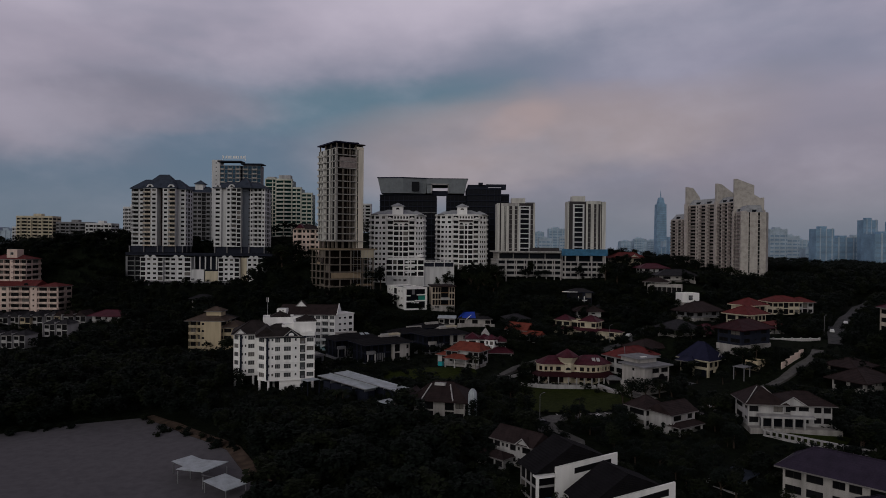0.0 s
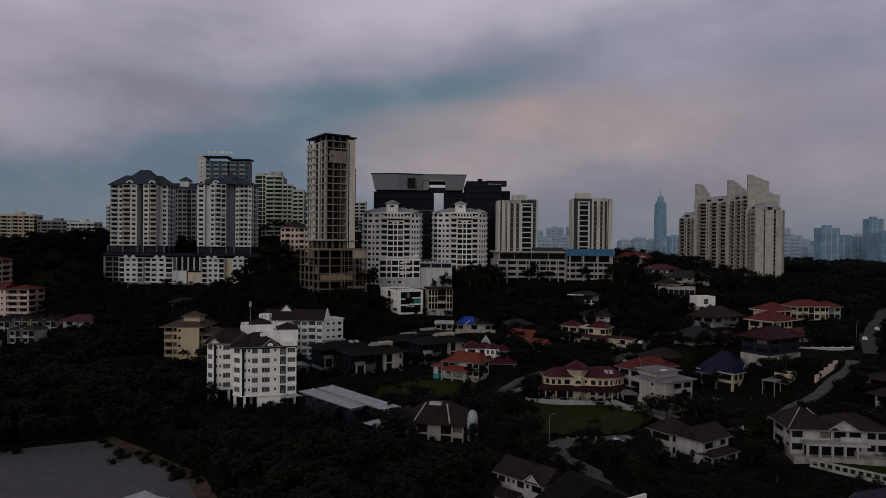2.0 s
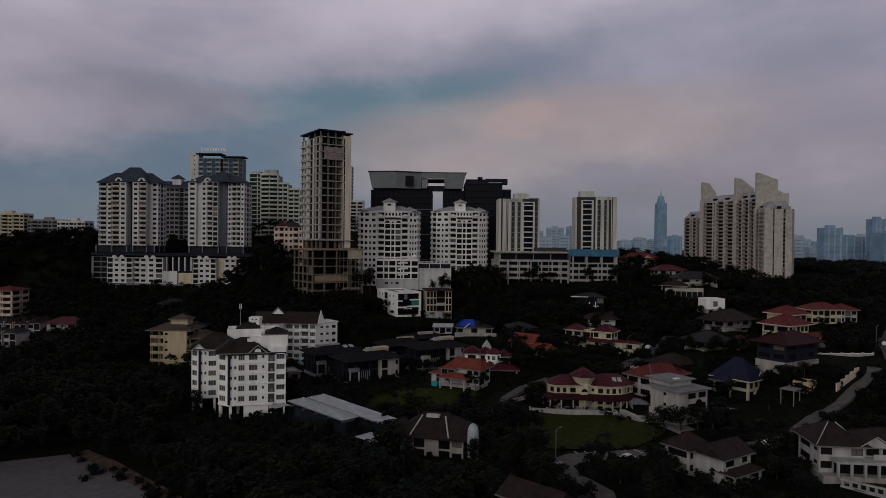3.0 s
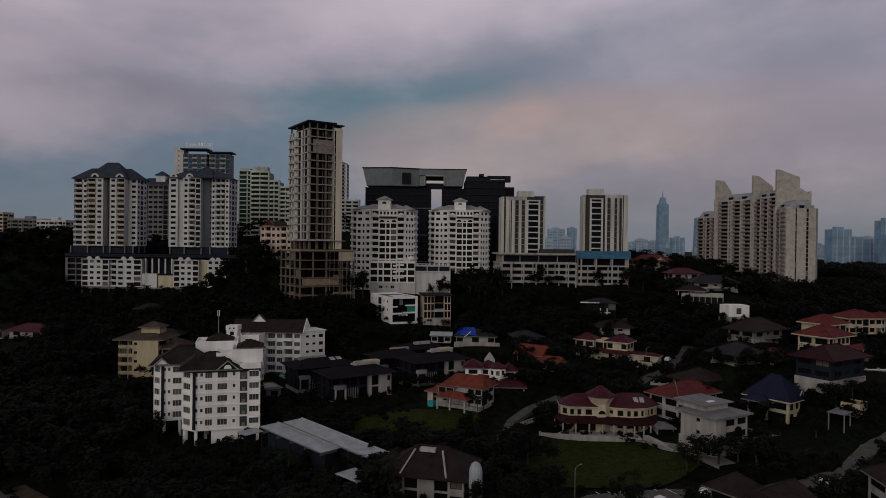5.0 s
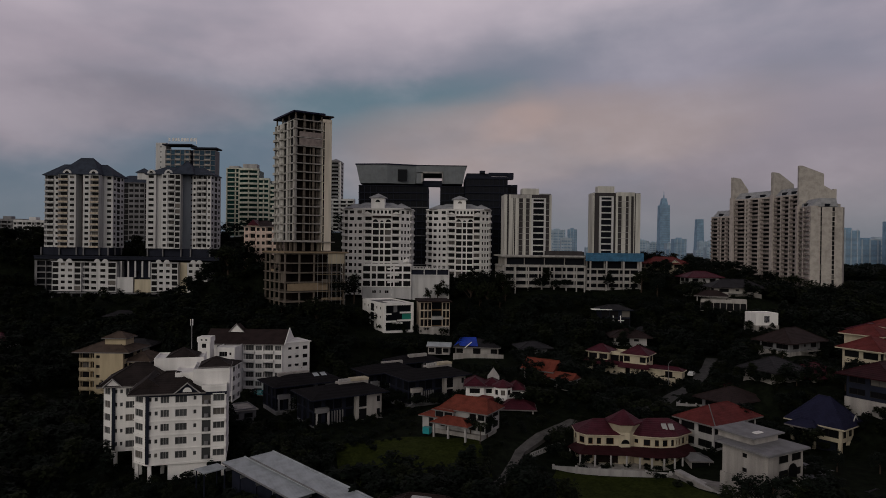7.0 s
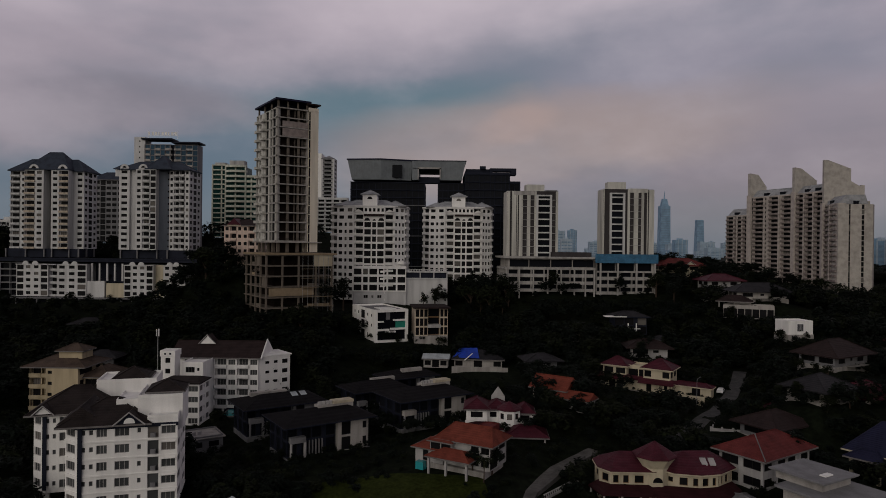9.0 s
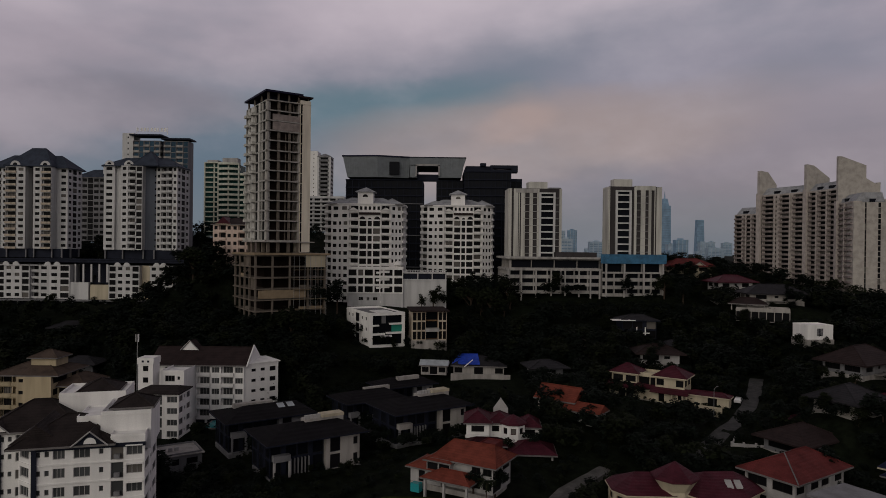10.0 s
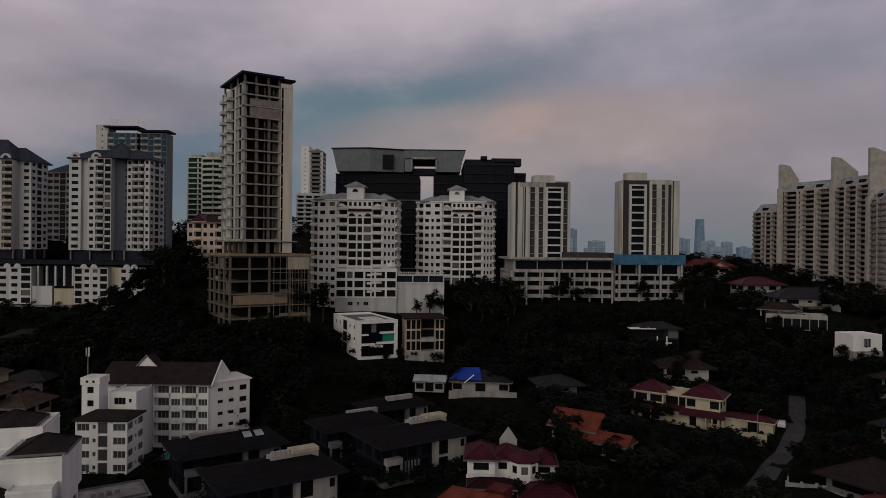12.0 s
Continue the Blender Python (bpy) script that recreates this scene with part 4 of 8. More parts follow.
def garden_condominium():
    t = thing("garden_condominium", -45.6, 400, 33, 0, "white condominium with corner balconies and lantern roof", "apartment block", "garden condominiums")
    fh, n = 3.18, 13
    pts = [(0, 7.4), (3.06, 4.4), (10.9, 1.2), (15.3, 0.2), (24.5, 0.2), (28.8, 1.2), (33.2, 4.6), (34.3, 8.0), (34.3, 22), (0, 22)]
    three, two = "nmn", "nn"
    top = block(t, pts, 0, n, fh, ["b", ((three, n - 2), (two, 2)), "b", (("quq", n - 2), ("PPP", 1), ("mmmmm", 1)), "b", (("mmm", n - 2), (two, 2)), "b", "nnbn", "P", "bnnn"], WHITE_CLEAN, parapet=0)
    part("cornice", Shape().prism([(17 + (x - 17) * 1.03, 11 + (y - 11) * 1.04) for x, y in pts], top, top + 0.5), WHITE_CLEAN, t)
    hip_roof(t, 3, 6, 28.5, 15, top + 0.5, 3.2, PALEROOF, 0.5)
    hip_roof(t, 24.8, 2.6, 8, 8, top + 0.48, 2.6, PALEROOF, 0.9)
    hip_roof(t, 2.4, 3.8, 9.5, 8, top + 0.46, 2.2, PALEROOF, 0.9)
    # lantern with its hipped cap
    part("lantern", Shape().box(14.2, 4.6, top + 0.5, 20.7, 10.6, top + 5.6), WHITE_CLEAN, t)
    part("arched_window", half_disc(3.0, 1.15, 0.12), GLASS, t, m=pose(15.95, 4.47, top + 3.6))
    pyramid(t, rect(14.2, 4.6, 6.5, 6), top + 5.9, 2.1, PALEROOF, over=1.3)
    # small roofs over the upper balconies, tiled skirt and arches over the middle bays
    for x, y in ((10.9, 0.3), (24.6, 0.3)):
        part("balcony_gable", gable_end(4.2, 1.2), WHITE_CLEAN, t, m=pose(x, y - 0.75, top - 2.35))
        s = Shape().face((-0.2, -0.4, 0), (2.1, -0.4, 1.35), (2.1, 1.2, 1.35), (-0.2, 1.2, 0)).face((4.4, -0.4, 0), (4.4, 1.2, 0), (2.1, 1.2, 1.35), (2.1, -0.4, 1.35))
        part("gable_roof", s, PALEROOF, t, m=pose(x, y - 0.75, top - 2.3))
    s = Shape().face((15.4, -0.75, top - 4.05), (24.4, -0.75, top - 4.05), (24.4, 0.19, top - 3.2), (15.4, 0.19, top - 3.2))
    s.face((15.4, -0.75, top - 4.2), (15.4, 0.19, top - 4.2), (24.4, 0.19, top - 4.2), (24.4, -0.75, top - 4.2)).face((15.4, -0.75, top - 4.2), (24.4, -0.75, top - 4.2), (24.4, -0.75, top - 4.05), (15.4, -0.75, top - 4.05))
    part("skirt_roof", s, BROWN, t, "brown tiled skirt roof")
    arch = half_disc(2.6, 1.25, 0.14).mesh("arched_window", GLASS)
    slim = half_disc(1.5, 0.72, 0.14).mesh("arched_window", GLASS)
    for x, me in ((15.5, arch), (19.15, slim), (21.7, arch)):
        part("arched_window", me, None, t, m=pose(x, 0.09, top - 6.2))
    return t


def dark_offices():
    t = thing("dark_office_complex", -46.4, 462, 34, 0, "unfinished dark office towers bridged by slanted metal-clad top floors", "office building")
    cols = "g" * 12
    kw = dict(far=True, glass=DARKGLASS, depth=0.5, frame_mat=DARKWALL)
    block(t, rect(1.5, 2, 40.0, 30), 0, 14, 4.1, [cols, cols, "P", cols], DARKWALL, parapet=0, **kw)
    block(t, rect(48.4, 2, 14, 30), 0, 14, 4.1, ["ggggg", "P", "P", "gggggg"], DARKWALL, parapet=0, **kw)
    block(t, rect(62.6, -4, 24, 30), 0, 15, 4.1, ["ggogogogg", cols, "P", "ggg"], DARKWALL, parapet=0.8, **kw)
    block(t, rect(86.6, 0, 6, 26), 0, 14, 4.1, ["gg", "ggg", "P", "P"], DARKWALL, parapet=0.8, **kw)
    for k in range(1, 15):
        part("floor_edge", Shape().box(1.3, 1.6, k * 4.1 - 0.2, 41.7, 1.97, k * 4.1 + 0.1), GREY if k % 4 == 3 else DARKWALL, t)
        part("floor_edge", Shape().box(62.4, -4.4, k * 4.1 - 0.2, 86.8, -4.03, k * 4.1 + 0.1), DARKWALL, t)
    part("roof_room", Shape().box(63.5, 2, 61.5, 77, 14, 65.0), DARKWALL, t)
    part("roof_frame", Shape().box(76, -3, 63.4, 90, 3, 65.0).box(76, -3, 62.3, 77.4, 3, 63.4).box(87.0, -3, 61.5, 90, 3, 63.4), DARKWALL, t)
    part("roof_plant", Shape().box(71, 0, 65.0, 74, 4, 66.4), DARKWALL, t)
    # slanted crowns: wider above than below, the first one folded at its corner
    lo = [(2.2, 2.0), (18, 0), (34.0, 4.0), (34.0, 32), (2.2, 32)]
    hi = [(0, 0.4), (18, -2.2), (34.6, 3.0), (34.6, 34), (0, 34)]
    part("metal_crown", Shape().prism(lo, 58.6, 69.0, hi), SILVER, t, "slanted silver metal crown")
    part("roof_edge", Shape().prism([(-0.4, 0.0), (18, -2.6), (35, 2.6), (35, 34), (-0.4, 34)], 69.0, 69.6), NAVY, t, "dark blue roof edge")
    part("crown_window", Shape().box(24.0, 0.2, 60.0, 29.2, 1.2, 66.6), DARKGLASS, t, "dark slot window in the crown")
    part("metal_crown", Shape().prism([(34.6, 0), (38.2, 0), (38.2, 32), (34.6, 32)], 58.6, 65.0), SILVER, t, "silver metal crown")
    part("metal_crown", Shape().prism([(49.4, 0), (61.2, 0), (61.2, 32), (49.4, 32)], 58.6, 65.0, [(49.4, -0.9), (62.4, -0.9), (62.4, 33), (49.4, 33)]), SILVER, t, "silver metal crown")
    part("metal_crown", Shape().prism([(34.6, -0.9), (62.4, -0.9), (62.4, 33), (34.6, 33)], 65.0, 68.6, [(34.6, -1.4), (63.4, -1.4), (63.4, 34), (34.6, 34)]), SILVER, t, "silver metal crown")
    part("portal_frame", Shape().box(37.6, -1.3, 59.2, 38.3, -0.02, 65.0).box(49.3, -1.3, 59.2, 50.0, -0.92, 65.0).box(37.6, -1.3, 64.4, 50.0, -0.92, 65.3), CONCRETE, t, "pale portal frame round the opening")
    part("bridge", Shape().box(38.2, 4, 57.4, 49.4, 10, 60.6), DARKWALL, t)
    part("roof_edge", Shape().box(34.9, -1.7, 68.6, 63.6, 34, 69.0), DARKWALL, t)


def striped_tower(t, w, n, fh, panels, stack, ledges, mat, deep):
    """A slab tower: a dark body, proud upright panels, one stack of framed loggias and thin floor ledges."""
    h = n * fh
    block(t, rect(0, 0, w, deep), 0, n, fh, ["P"], STRIPE, parapet=0.8)
    part("side_wall", Shape().box(-0.3, 0.2, 0, -0.004, deep - 0.2, h + 0.9), mat, t, "pale rendered side wall")
    for a, b in panels:
        part("panel", Shape().box(a * w, -0.45, 0, b * w, -0.004, h + 0.9), mat, t, "pale rendered upright panel")
    a, b = stack
    part("loggia_back", Shape().box(a * w + 0.5, -0.06, 0.3, b * w - 0.5, -0.002, h - 1.2), DARKGLASS, t)
    for q in (a * w, b * w - 0.9):
        part("loggia_frame", Shape().box(q, -0.9, 0, q + 0.9, -0.004, h - 0.7), WHITE, t)
    part("loggia_frame", Shape().box(a * w + 0.9, -0.9, h - 1.3, b * w - 0.9, -0.004, h - 0.7), WHITE, t)
    slab = Shape().box(a * w + 0.9, -0.85, -0.32, b * w - 0.9, -0.06, 0.32).mesh("loggia_slab", WHITE)
    for k in range(n):
        part("loggia_slab", slab, None, t, m=pose(0, 0, k * fh + 0.32))
    for a, b in ledges:
        ledge = Shape().box(a * w, -0.62, -0.09, b * w, -0.004, 0.09).mesh("ledge", PLASTER)
        for k in range(1, n):
            part("ledge", ledge, None, t, m=pose(0, 0, k * fh))


def twin_towers():
    t = thing("twin_tower_podium", 32.5, 402, 36, 3, "pale concrete car park podium under twin towers", "podium")
    # Car park openings have no glass; dark panes paint their inner shade.
    block(t, rect(0, 0, 41, 26), 1.5, 3, 3.3, ["k" * 7, "P", "P", "kkk"], CONCRETE, far=True, parapet=0.5, glass=DARKGLASS, depth=1.6, frame_mat=DARKWALL)
    block(t, rect(41, -0.8, 27, 27), 0.5, 3, 3.3, ["k" * 5, "kkkk", "P", "P"], CONCRETE, far=True, parapet=0.3, glass=DARKGLASS, depth=1.6, frame_mat=DARKWALL)
    block(t, rect(1, 1.2, 39.5, 20), 12.0, 1, 4.0, ["OOOO", "P", "P", "OOO"], STONE, far=True, parapet=0.2, glass=DARKGLASS, depth=1.2, frame_mat=DARKWALL)
    block(t, rect(41.3, -0.2, 26, 20), 10.5, 1, 4.4, ["OOO", "OO", "P", "P"], STONE, far=True, parapet=0.2, glass=DARKGLASS, depth=1.2, frame_mat=DARKWALL)
    part("safety_net", Shape().box(40.2, -1.6, 14.6, 68.8, -1.35, 18.6).box(68.5, -1.35, 14.6, 68.8, 20, 18.6), MESHNET, t, "blue safety netting round the deck")
    columns(t, "column", [(k, -0.7) for k in (0.5, 6.2, 12.5, 19, 25, 31, 36, 40)], -5, 12.0, 0.3, CONCRETE)
    columns(t, "column", [(k, -1.3) for k in (42.6, 50.5, 59, 67.4)], -5, 14.5, 0.35, CONCRETE)
    part("roof_slab", Shape().prism(rect(-0.8, -0.8, 41, 27), 16.3, 17.1), CONCRETE, t)
    part("service_deck", Shape().box(22, 4, 17.1, 40, 18, 19.2), STRIPE, t, "dark plant on the podium roof")
    t = thing("twin_tower", 34.2, 411, 51.5, 2, "pale grey residential tower with dark window strips", "tower block", "twin towers")
    w, n, fh = 23.2, 10, 3.05
    striped_tower(t, w, n, fh, ((0, 0.045), (0.085, 0.17), (0.185, 0.20), (0.225, 0.30), (0.385, 0.45), (0.53, 0.57), (0.955, 1.0)), (0.565, 0.875), ((0.27, 0.56), (0.86, 0.97)), PANEL, 12)
    part("roof_room", Shape().box(w * 0.40, 4, n * fh, w * 0.76, 11, n * fh + 4.4), PANEL, t)
    part("roof_beam", Shape().box(w * 0.12, -0.5, n * fh - 0.9, w * 0.54, -0.01, n * fh + 0.9), CONCRETE, t)
    part("roof_wall", Shape().box(w * 0.76, 0.5, n * fh + 0.25, w * 0.99, 6, n * fh + 1.6), GREY, t)
    t = thing("twin_tower", 78.6, 413, 52.5, 2, "white and dark striped residential tower under completion", "tower block", "twin towers")
    w, n, fh = 23.6, 10, 3.1
    striped_tower(t, w, n, fh, ((0, 0.015), (0.475, 0.52), (0.60, 0.685), (0.75, 0.80), (0.86, 0.875), (0.90, 1.0)), (0.12, 0.42), ((0.52, 0.80),), PANEL, 9)
    part("roof_room", Shape().box(w * 0.13, 3, n * fh, w * 0.48, 8.6, n * fh + 4.6), PANEL, t)
    part("roof_wall", Shape().box(w * 0.5, -0.4, n * fh - 0.5, w * 0.88, 4, n * fh + 1.4), PANEL, t)


def sail_building():
    t = thing("arc_condominium", 1.9, 0, 38, 0, "long curved concrete condominium with sail-shaped roof fins", "tower block")
    front = [(168.8, 493), (174.4, 476), (184.9, 449.5), (187.6, 428), (184.8, 412.5)]
    tops = (16, 20, 20, 17)
    cols = ("BpBpB", "vBmpBpBp", "vBpBpBp", "BpBp")
    fh = 2.40
    for i in range(4):
        a, b = front[i], front[i + 1]
        ln = math.hypot(b[0] - a[0], b[1] - a[1])
        ux, uy = (b[0] - a[0]) / ln, (b[1] - a[1]) / ln
        ang = math.degrees(math.atan2(uy, ux))
        deep = 14 if i < 3 else 3.5
        back = [(b[0] - uy * deep, b[1] + ux * deep), (a[0] - uy * 14, a[1] + ux * 14)]
        top = block(t, [a, b, *back], 0, tops[i], fh, [cols[i], "P", "P", "wsw" if i == 0 else "P"], ARCWALL, parapet=0.3, balc=ARCRAIL, frame_mat=DARKFRAME)
        # sloping attic with dark dormers
        s = Shape().at(a[0], a[1], top, ang)
        s.prism([(0.6, 0.4), (ln - 0.3, 0.4), (ln - 0.3, 13), (0.6, 13)], 0.25, 4.4, [(1.0, 4.2), (ln - 0.6, 4.2), (ln - 0.6, 12), (1.0, 12)])
        part("attic", s, PALEROOF, t, "sloping pale grey attic")
        for k in range(2 if ln > 18 else 1):
            d = Shape().at(a[0], a[1], top, ang).box(ln * (0.3 + 0.36 * k), 0.9, 0.9, ln * (0.3 + 0.36 * k) + 3.2, 3.4, 2.3)
            part("dormer", d, DARKGLASS, t, "dark glazed dormer")
        for q in range(1, tops[i]):
            part("slab_edge", Shape().at(a[0], a[1], q * fh, ang).box(0.2, -0.34, -0.14, ln - 0.1, -0.002, 0.1), ARCWALL, t)
        for q in (0.36, 0.68) if ln > 18 else (0.5,):
            part("pier", Shape().at(a[0], a[1], 0, ang).box(ln * q - 0.35, -0.75, 0, ln * q + 0.35, -0.35, top), ARCWALL, t)
        if i:
            shaft = Shape().at(a[0], a[1], 0, ang).box(-1.1, -1.3, 0, 1.5, -0.02, top + 1.5)
            part("stair_shaft", shaft, ARCWALL, t)
    # upright fins that run back from the facade, their tops raked
    profiles = (
        ((0, 0), (10.5, 0), (10.5, 7), (5.0, 13.6), (0, 14.2)),
        ((0, 0), (12.5, 0), (12.5, 8.0), (3.6, 14.0), (0, 14.5)),
        ((0, -44), (19, -44), (19, 3.5), (17.5, 3.5), (17.5, 2.6), (12.6, 5.4), (12.6, 11.4), (1.6, 15.6), (0, 15.6)),
    )
    for (x, y), turn, prof, thick in zip(front[1:4], (14, 9, -4), profiles, (2.2, 2.2, 1.6)):
        f = Shape().at(x - 0.5, y, 47.6, turn)
        m = len(prof)
        lo = [f.p((u, -thick / 2, v)) for u, v in prof]
        hi = [f.p((u, thick / 2, v)) for u, v in prof]
        f.f += [lo, hi[::-1]] + [[lo[k], hi[k], hi[(k + 1) % m], lo[(k + 1) % m]] for k in range(m)]
        f.mi += [0] * (m + 2)
        part("fin", f, ARCFIN, t, "tall raked concrete roof fin")
    # plain end block with slot windows and a tall glazed strip
    end = [(184.7, 411.8), (199.5, 409.8), (203.2, 414.4), (204.0, 428.0), (188.5, 428.0)]
    top = block(t, end, 0, 17, 2.40, ["PPPvPPPgpPP", "vPsP", "P", "P", "P"], ARCFIN, parapet=0)
    part("roof", Shape().prism([(185.6, 413.3), (195.5, 411), (200, 413), (200, 427), (188.5, 427.8)], top, top + 2.6, [(188, 419), (195, 417), (199, 418), (199, 427), (189, 427.8)]), PALEROOF, t, "sloping pale attic over the end block")
    part("dormer", Shape().box(191.5, 411.2, top - 1.5, 195.3, 415, top + 1.6), DARKGLASS, t, "dark glazed dormer")
    part("stepped_wall", Shape().box(196.5, 415, top - 0.2, 201.5, 427, top + 1.8), ARCFIN, t)


def hillside_apartments():
    t = thing("hillside_apartments", -262, 370, 15, 0, "peach stepped apartments with red tiled roofs on the slope", "apartment block")
    t.scale = (0.87, 1, 1)
    block(t, rect(0, 0, 52, 14), 0, 5, 3.15, ["BBpwpBBpspBB", "bw", "P", "P"], PEACH, parapet=0, balc=PEACH)
    hip_roof(t, 0, 0, 36, 14, 15.75, 2.4, REDTILE, 0.6)
    hip_roof(t, 26, -1, 12, 12, 16.2, 2.8, REDTILE, 0.5, gable=True)
    hip_roof(t, 38, 0, 14, 14, 15.75, 2.0, REDTILE, 0.6)
    block(t, rect(-4, 12, 26.5, 14), 15, 5, 3.15, ["BwBBpsBB", "wb", "P", "P"], PEACH, parapet=0, balc=PEACH)
    hip_roof(t, -4, 12, 26.5, 14, 30.75, 2.4, REDTILE, 0.6)
    part("lift_room", Shape().box(8, 14, 30.8, 15, 20, 36.5), PEACH, t)
    part("window", window_mesh(2.2, 1.6, GLASS, WHITE, 1), None, t, m=pose(10.4, 13.93, 33.2))
    part("arched_window", half_disc(3, 1.4, 0.12), GLASS, t, m=pose(30.5, -1.1, 16.6))
    for k in range(9):
        part("arch", half_disc(2.6, 1.2, 0.12), GLASS, t, m=pose(27 + k * 2.8, -4.12, -1.6))
    part("terrace", Shape().box(-2, -4, -3.0, 54, -0.05, 0.2), PEACH, t)

    t = thing("beige_apartments", 168, 238, 12, 0, "beige apartment block with maroon tiled roof", "apartment block")
    block(t, rect(0, 0, 24, 14), 0, 7, 3.2, ["wbwwbw", "ww", "P", "wsw"], BEIGE, parapet=0)
    hip_roof(t, 0, 0, 24, 14, 22.4, 4, MAROON, 1.0)


unfinished_tower()
ridge_towers()
back_towers()
condo = garden_condominium()
copy_thing(condo, pose(-5.0, 428, 34.6, 0, 0, 0))
dark_offices()
twin_towers()
sail_building()
hillside_apartments()

wall = thing("garden_retaining_wall", -38, 400, 28.5, 3, "white retaining wall with framed terrace below the condominiums", "retaining wall")
part("wall", Shape().box(26.6, 0, 0, 45, 1.2, 14.0), WHITE, wall)
part("base_wall", Shape().box(3.3, -1.2, 0, 26.6, 2, 8.5), WHITE, wall)
block(wall, rect(3.3, -1.5, 23.3, 8), 8.5, 3, 3.5, ["quqqqq", "P", "P", "P"], WHITE_CLEAN, parapet=0.5, glass=GLASS, depth=0.9)
part("terrace_beam", Shape().box(26.6, -0.4, 14.0, 45, 1.2, 14.6).box(26.6, -0.4, 17.0, 45, 1.2, 17.5), WHITE, wall)
# Recess shade is painted by a dark strip behind the posts.
part("terrace_recess", Shape().box(26.6, 0.6, 14.6, 45, 1.2, 17.0), DARKWALL, wall)
columns(wall, "terrace_post", [(k, -0.1) for k in (32.8, 38.9, 44.7)], 14.6, 17.0, 0.22, WHITE)
for x in (8.0, 11.4, 14.0):
    part("window", window_mesh(1.9 if x != 11.4 else 1.0, 1.4, GLASS, PLASTER, 1), None, wall, m=pose(x, -1.26, 5.6))
s = Shape()
for k in range(26):
    s.box(26.8 + k * 0.7, -0.3, 17.5, 27.05 + k * 0.7, -0.05, 18.3)
s.box(26.6, -0.35, 18.3, 45, 0.0, 18.5)
part("balustrade", s, WHITE, wall)
gazebo = thing("garden_gazebo", -13.6, 403, 46.0, 0, "small white domed gazebo on the terrace", "gazebo")
dome = [(1.9, 3.0), (1.85, 3.4), (1.5, 4.1), (0.8, 4.6), (0.1, 4.8)]
part("dome", Shape().tube([(0, 0, z) for _, z in dome], [r for r, _ in dome], 12), WHITE_CLEAN, gazebo)
columns(gazebo, "post", [(1.5 * math.cos(k * 1.047), 1.5 * math.sin(k * 1.047)) for k in range(6)], 0, 3.0, 0.14, WHITE_CLEAN, False)


# ---- the skyline, with haze painted into its colours ----
def far_tower(x, y, w, d, h, mat, z=18.0, taper=0.0, bands=True, label="distant tower with haze painted into its colour"):
    t = thing("distant_tower", x, y, z, 0, label, "tower", "hazy skyline")
    a = rect(-w / 2, 0, w, d)
    b = [(p[0] * (1 - taper), d / 2 + (p[1] - d / 2) * (1 - taper)) for p in a]
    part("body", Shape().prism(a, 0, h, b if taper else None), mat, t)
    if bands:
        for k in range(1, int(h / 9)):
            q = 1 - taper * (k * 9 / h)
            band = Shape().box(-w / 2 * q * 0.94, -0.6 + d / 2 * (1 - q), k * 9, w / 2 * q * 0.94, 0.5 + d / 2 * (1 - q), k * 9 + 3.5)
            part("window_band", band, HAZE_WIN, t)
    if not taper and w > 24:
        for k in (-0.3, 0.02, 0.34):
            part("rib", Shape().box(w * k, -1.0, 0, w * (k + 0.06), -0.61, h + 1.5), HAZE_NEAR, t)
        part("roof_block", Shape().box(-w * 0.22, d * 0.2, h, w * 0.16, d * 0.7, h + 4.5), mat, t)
    return t


def far_x(px, dist):
    return (px - 784) / 1162.3 * dist


rng = random.Random(5)
t = far_tower(far_x(1171, 2600), 2600, 40, 40, 205, HAZE_BLUE, label="tall tapering tower with haze painted into its blue", taper=0.12)
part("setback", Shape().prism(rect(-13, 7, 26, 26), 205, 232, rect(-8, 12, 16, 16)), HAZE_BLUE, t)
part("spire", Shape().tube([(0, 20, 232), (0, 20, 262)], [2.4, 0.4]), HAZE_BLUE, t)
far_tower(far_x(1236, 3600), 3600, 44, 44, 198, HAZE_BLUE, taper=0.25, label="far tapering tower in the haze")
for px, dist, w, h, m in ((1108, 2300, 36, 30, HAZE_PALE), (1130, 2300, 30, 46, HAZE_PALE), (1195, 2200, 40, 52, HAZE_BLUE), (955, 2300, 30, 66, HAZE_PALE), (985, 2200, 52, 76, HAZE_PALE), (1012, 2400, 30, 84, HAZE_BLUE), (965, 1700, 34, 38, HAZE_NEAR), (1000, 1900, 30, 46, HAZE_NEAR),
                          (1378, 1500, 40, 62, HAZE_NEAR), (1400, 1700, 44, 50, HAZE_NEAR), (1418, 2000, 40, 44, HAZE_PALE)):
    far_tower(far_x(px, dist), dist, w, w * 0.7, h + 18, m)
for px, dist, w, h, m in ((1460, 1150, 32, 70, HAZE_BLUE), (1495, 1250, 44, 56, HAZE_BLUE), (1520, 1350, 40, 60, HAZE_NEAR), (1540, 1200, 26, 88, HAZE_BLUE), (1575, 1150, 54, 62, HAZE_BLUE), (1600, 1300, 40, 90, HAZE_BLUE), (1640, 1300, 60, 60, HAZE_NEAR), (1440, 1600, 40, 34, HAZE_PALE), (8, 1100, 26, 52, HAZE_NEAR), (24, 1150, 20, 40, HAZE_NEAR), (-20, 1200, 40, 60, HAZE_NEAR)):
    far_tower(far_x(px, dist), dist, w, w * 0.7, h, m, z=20)
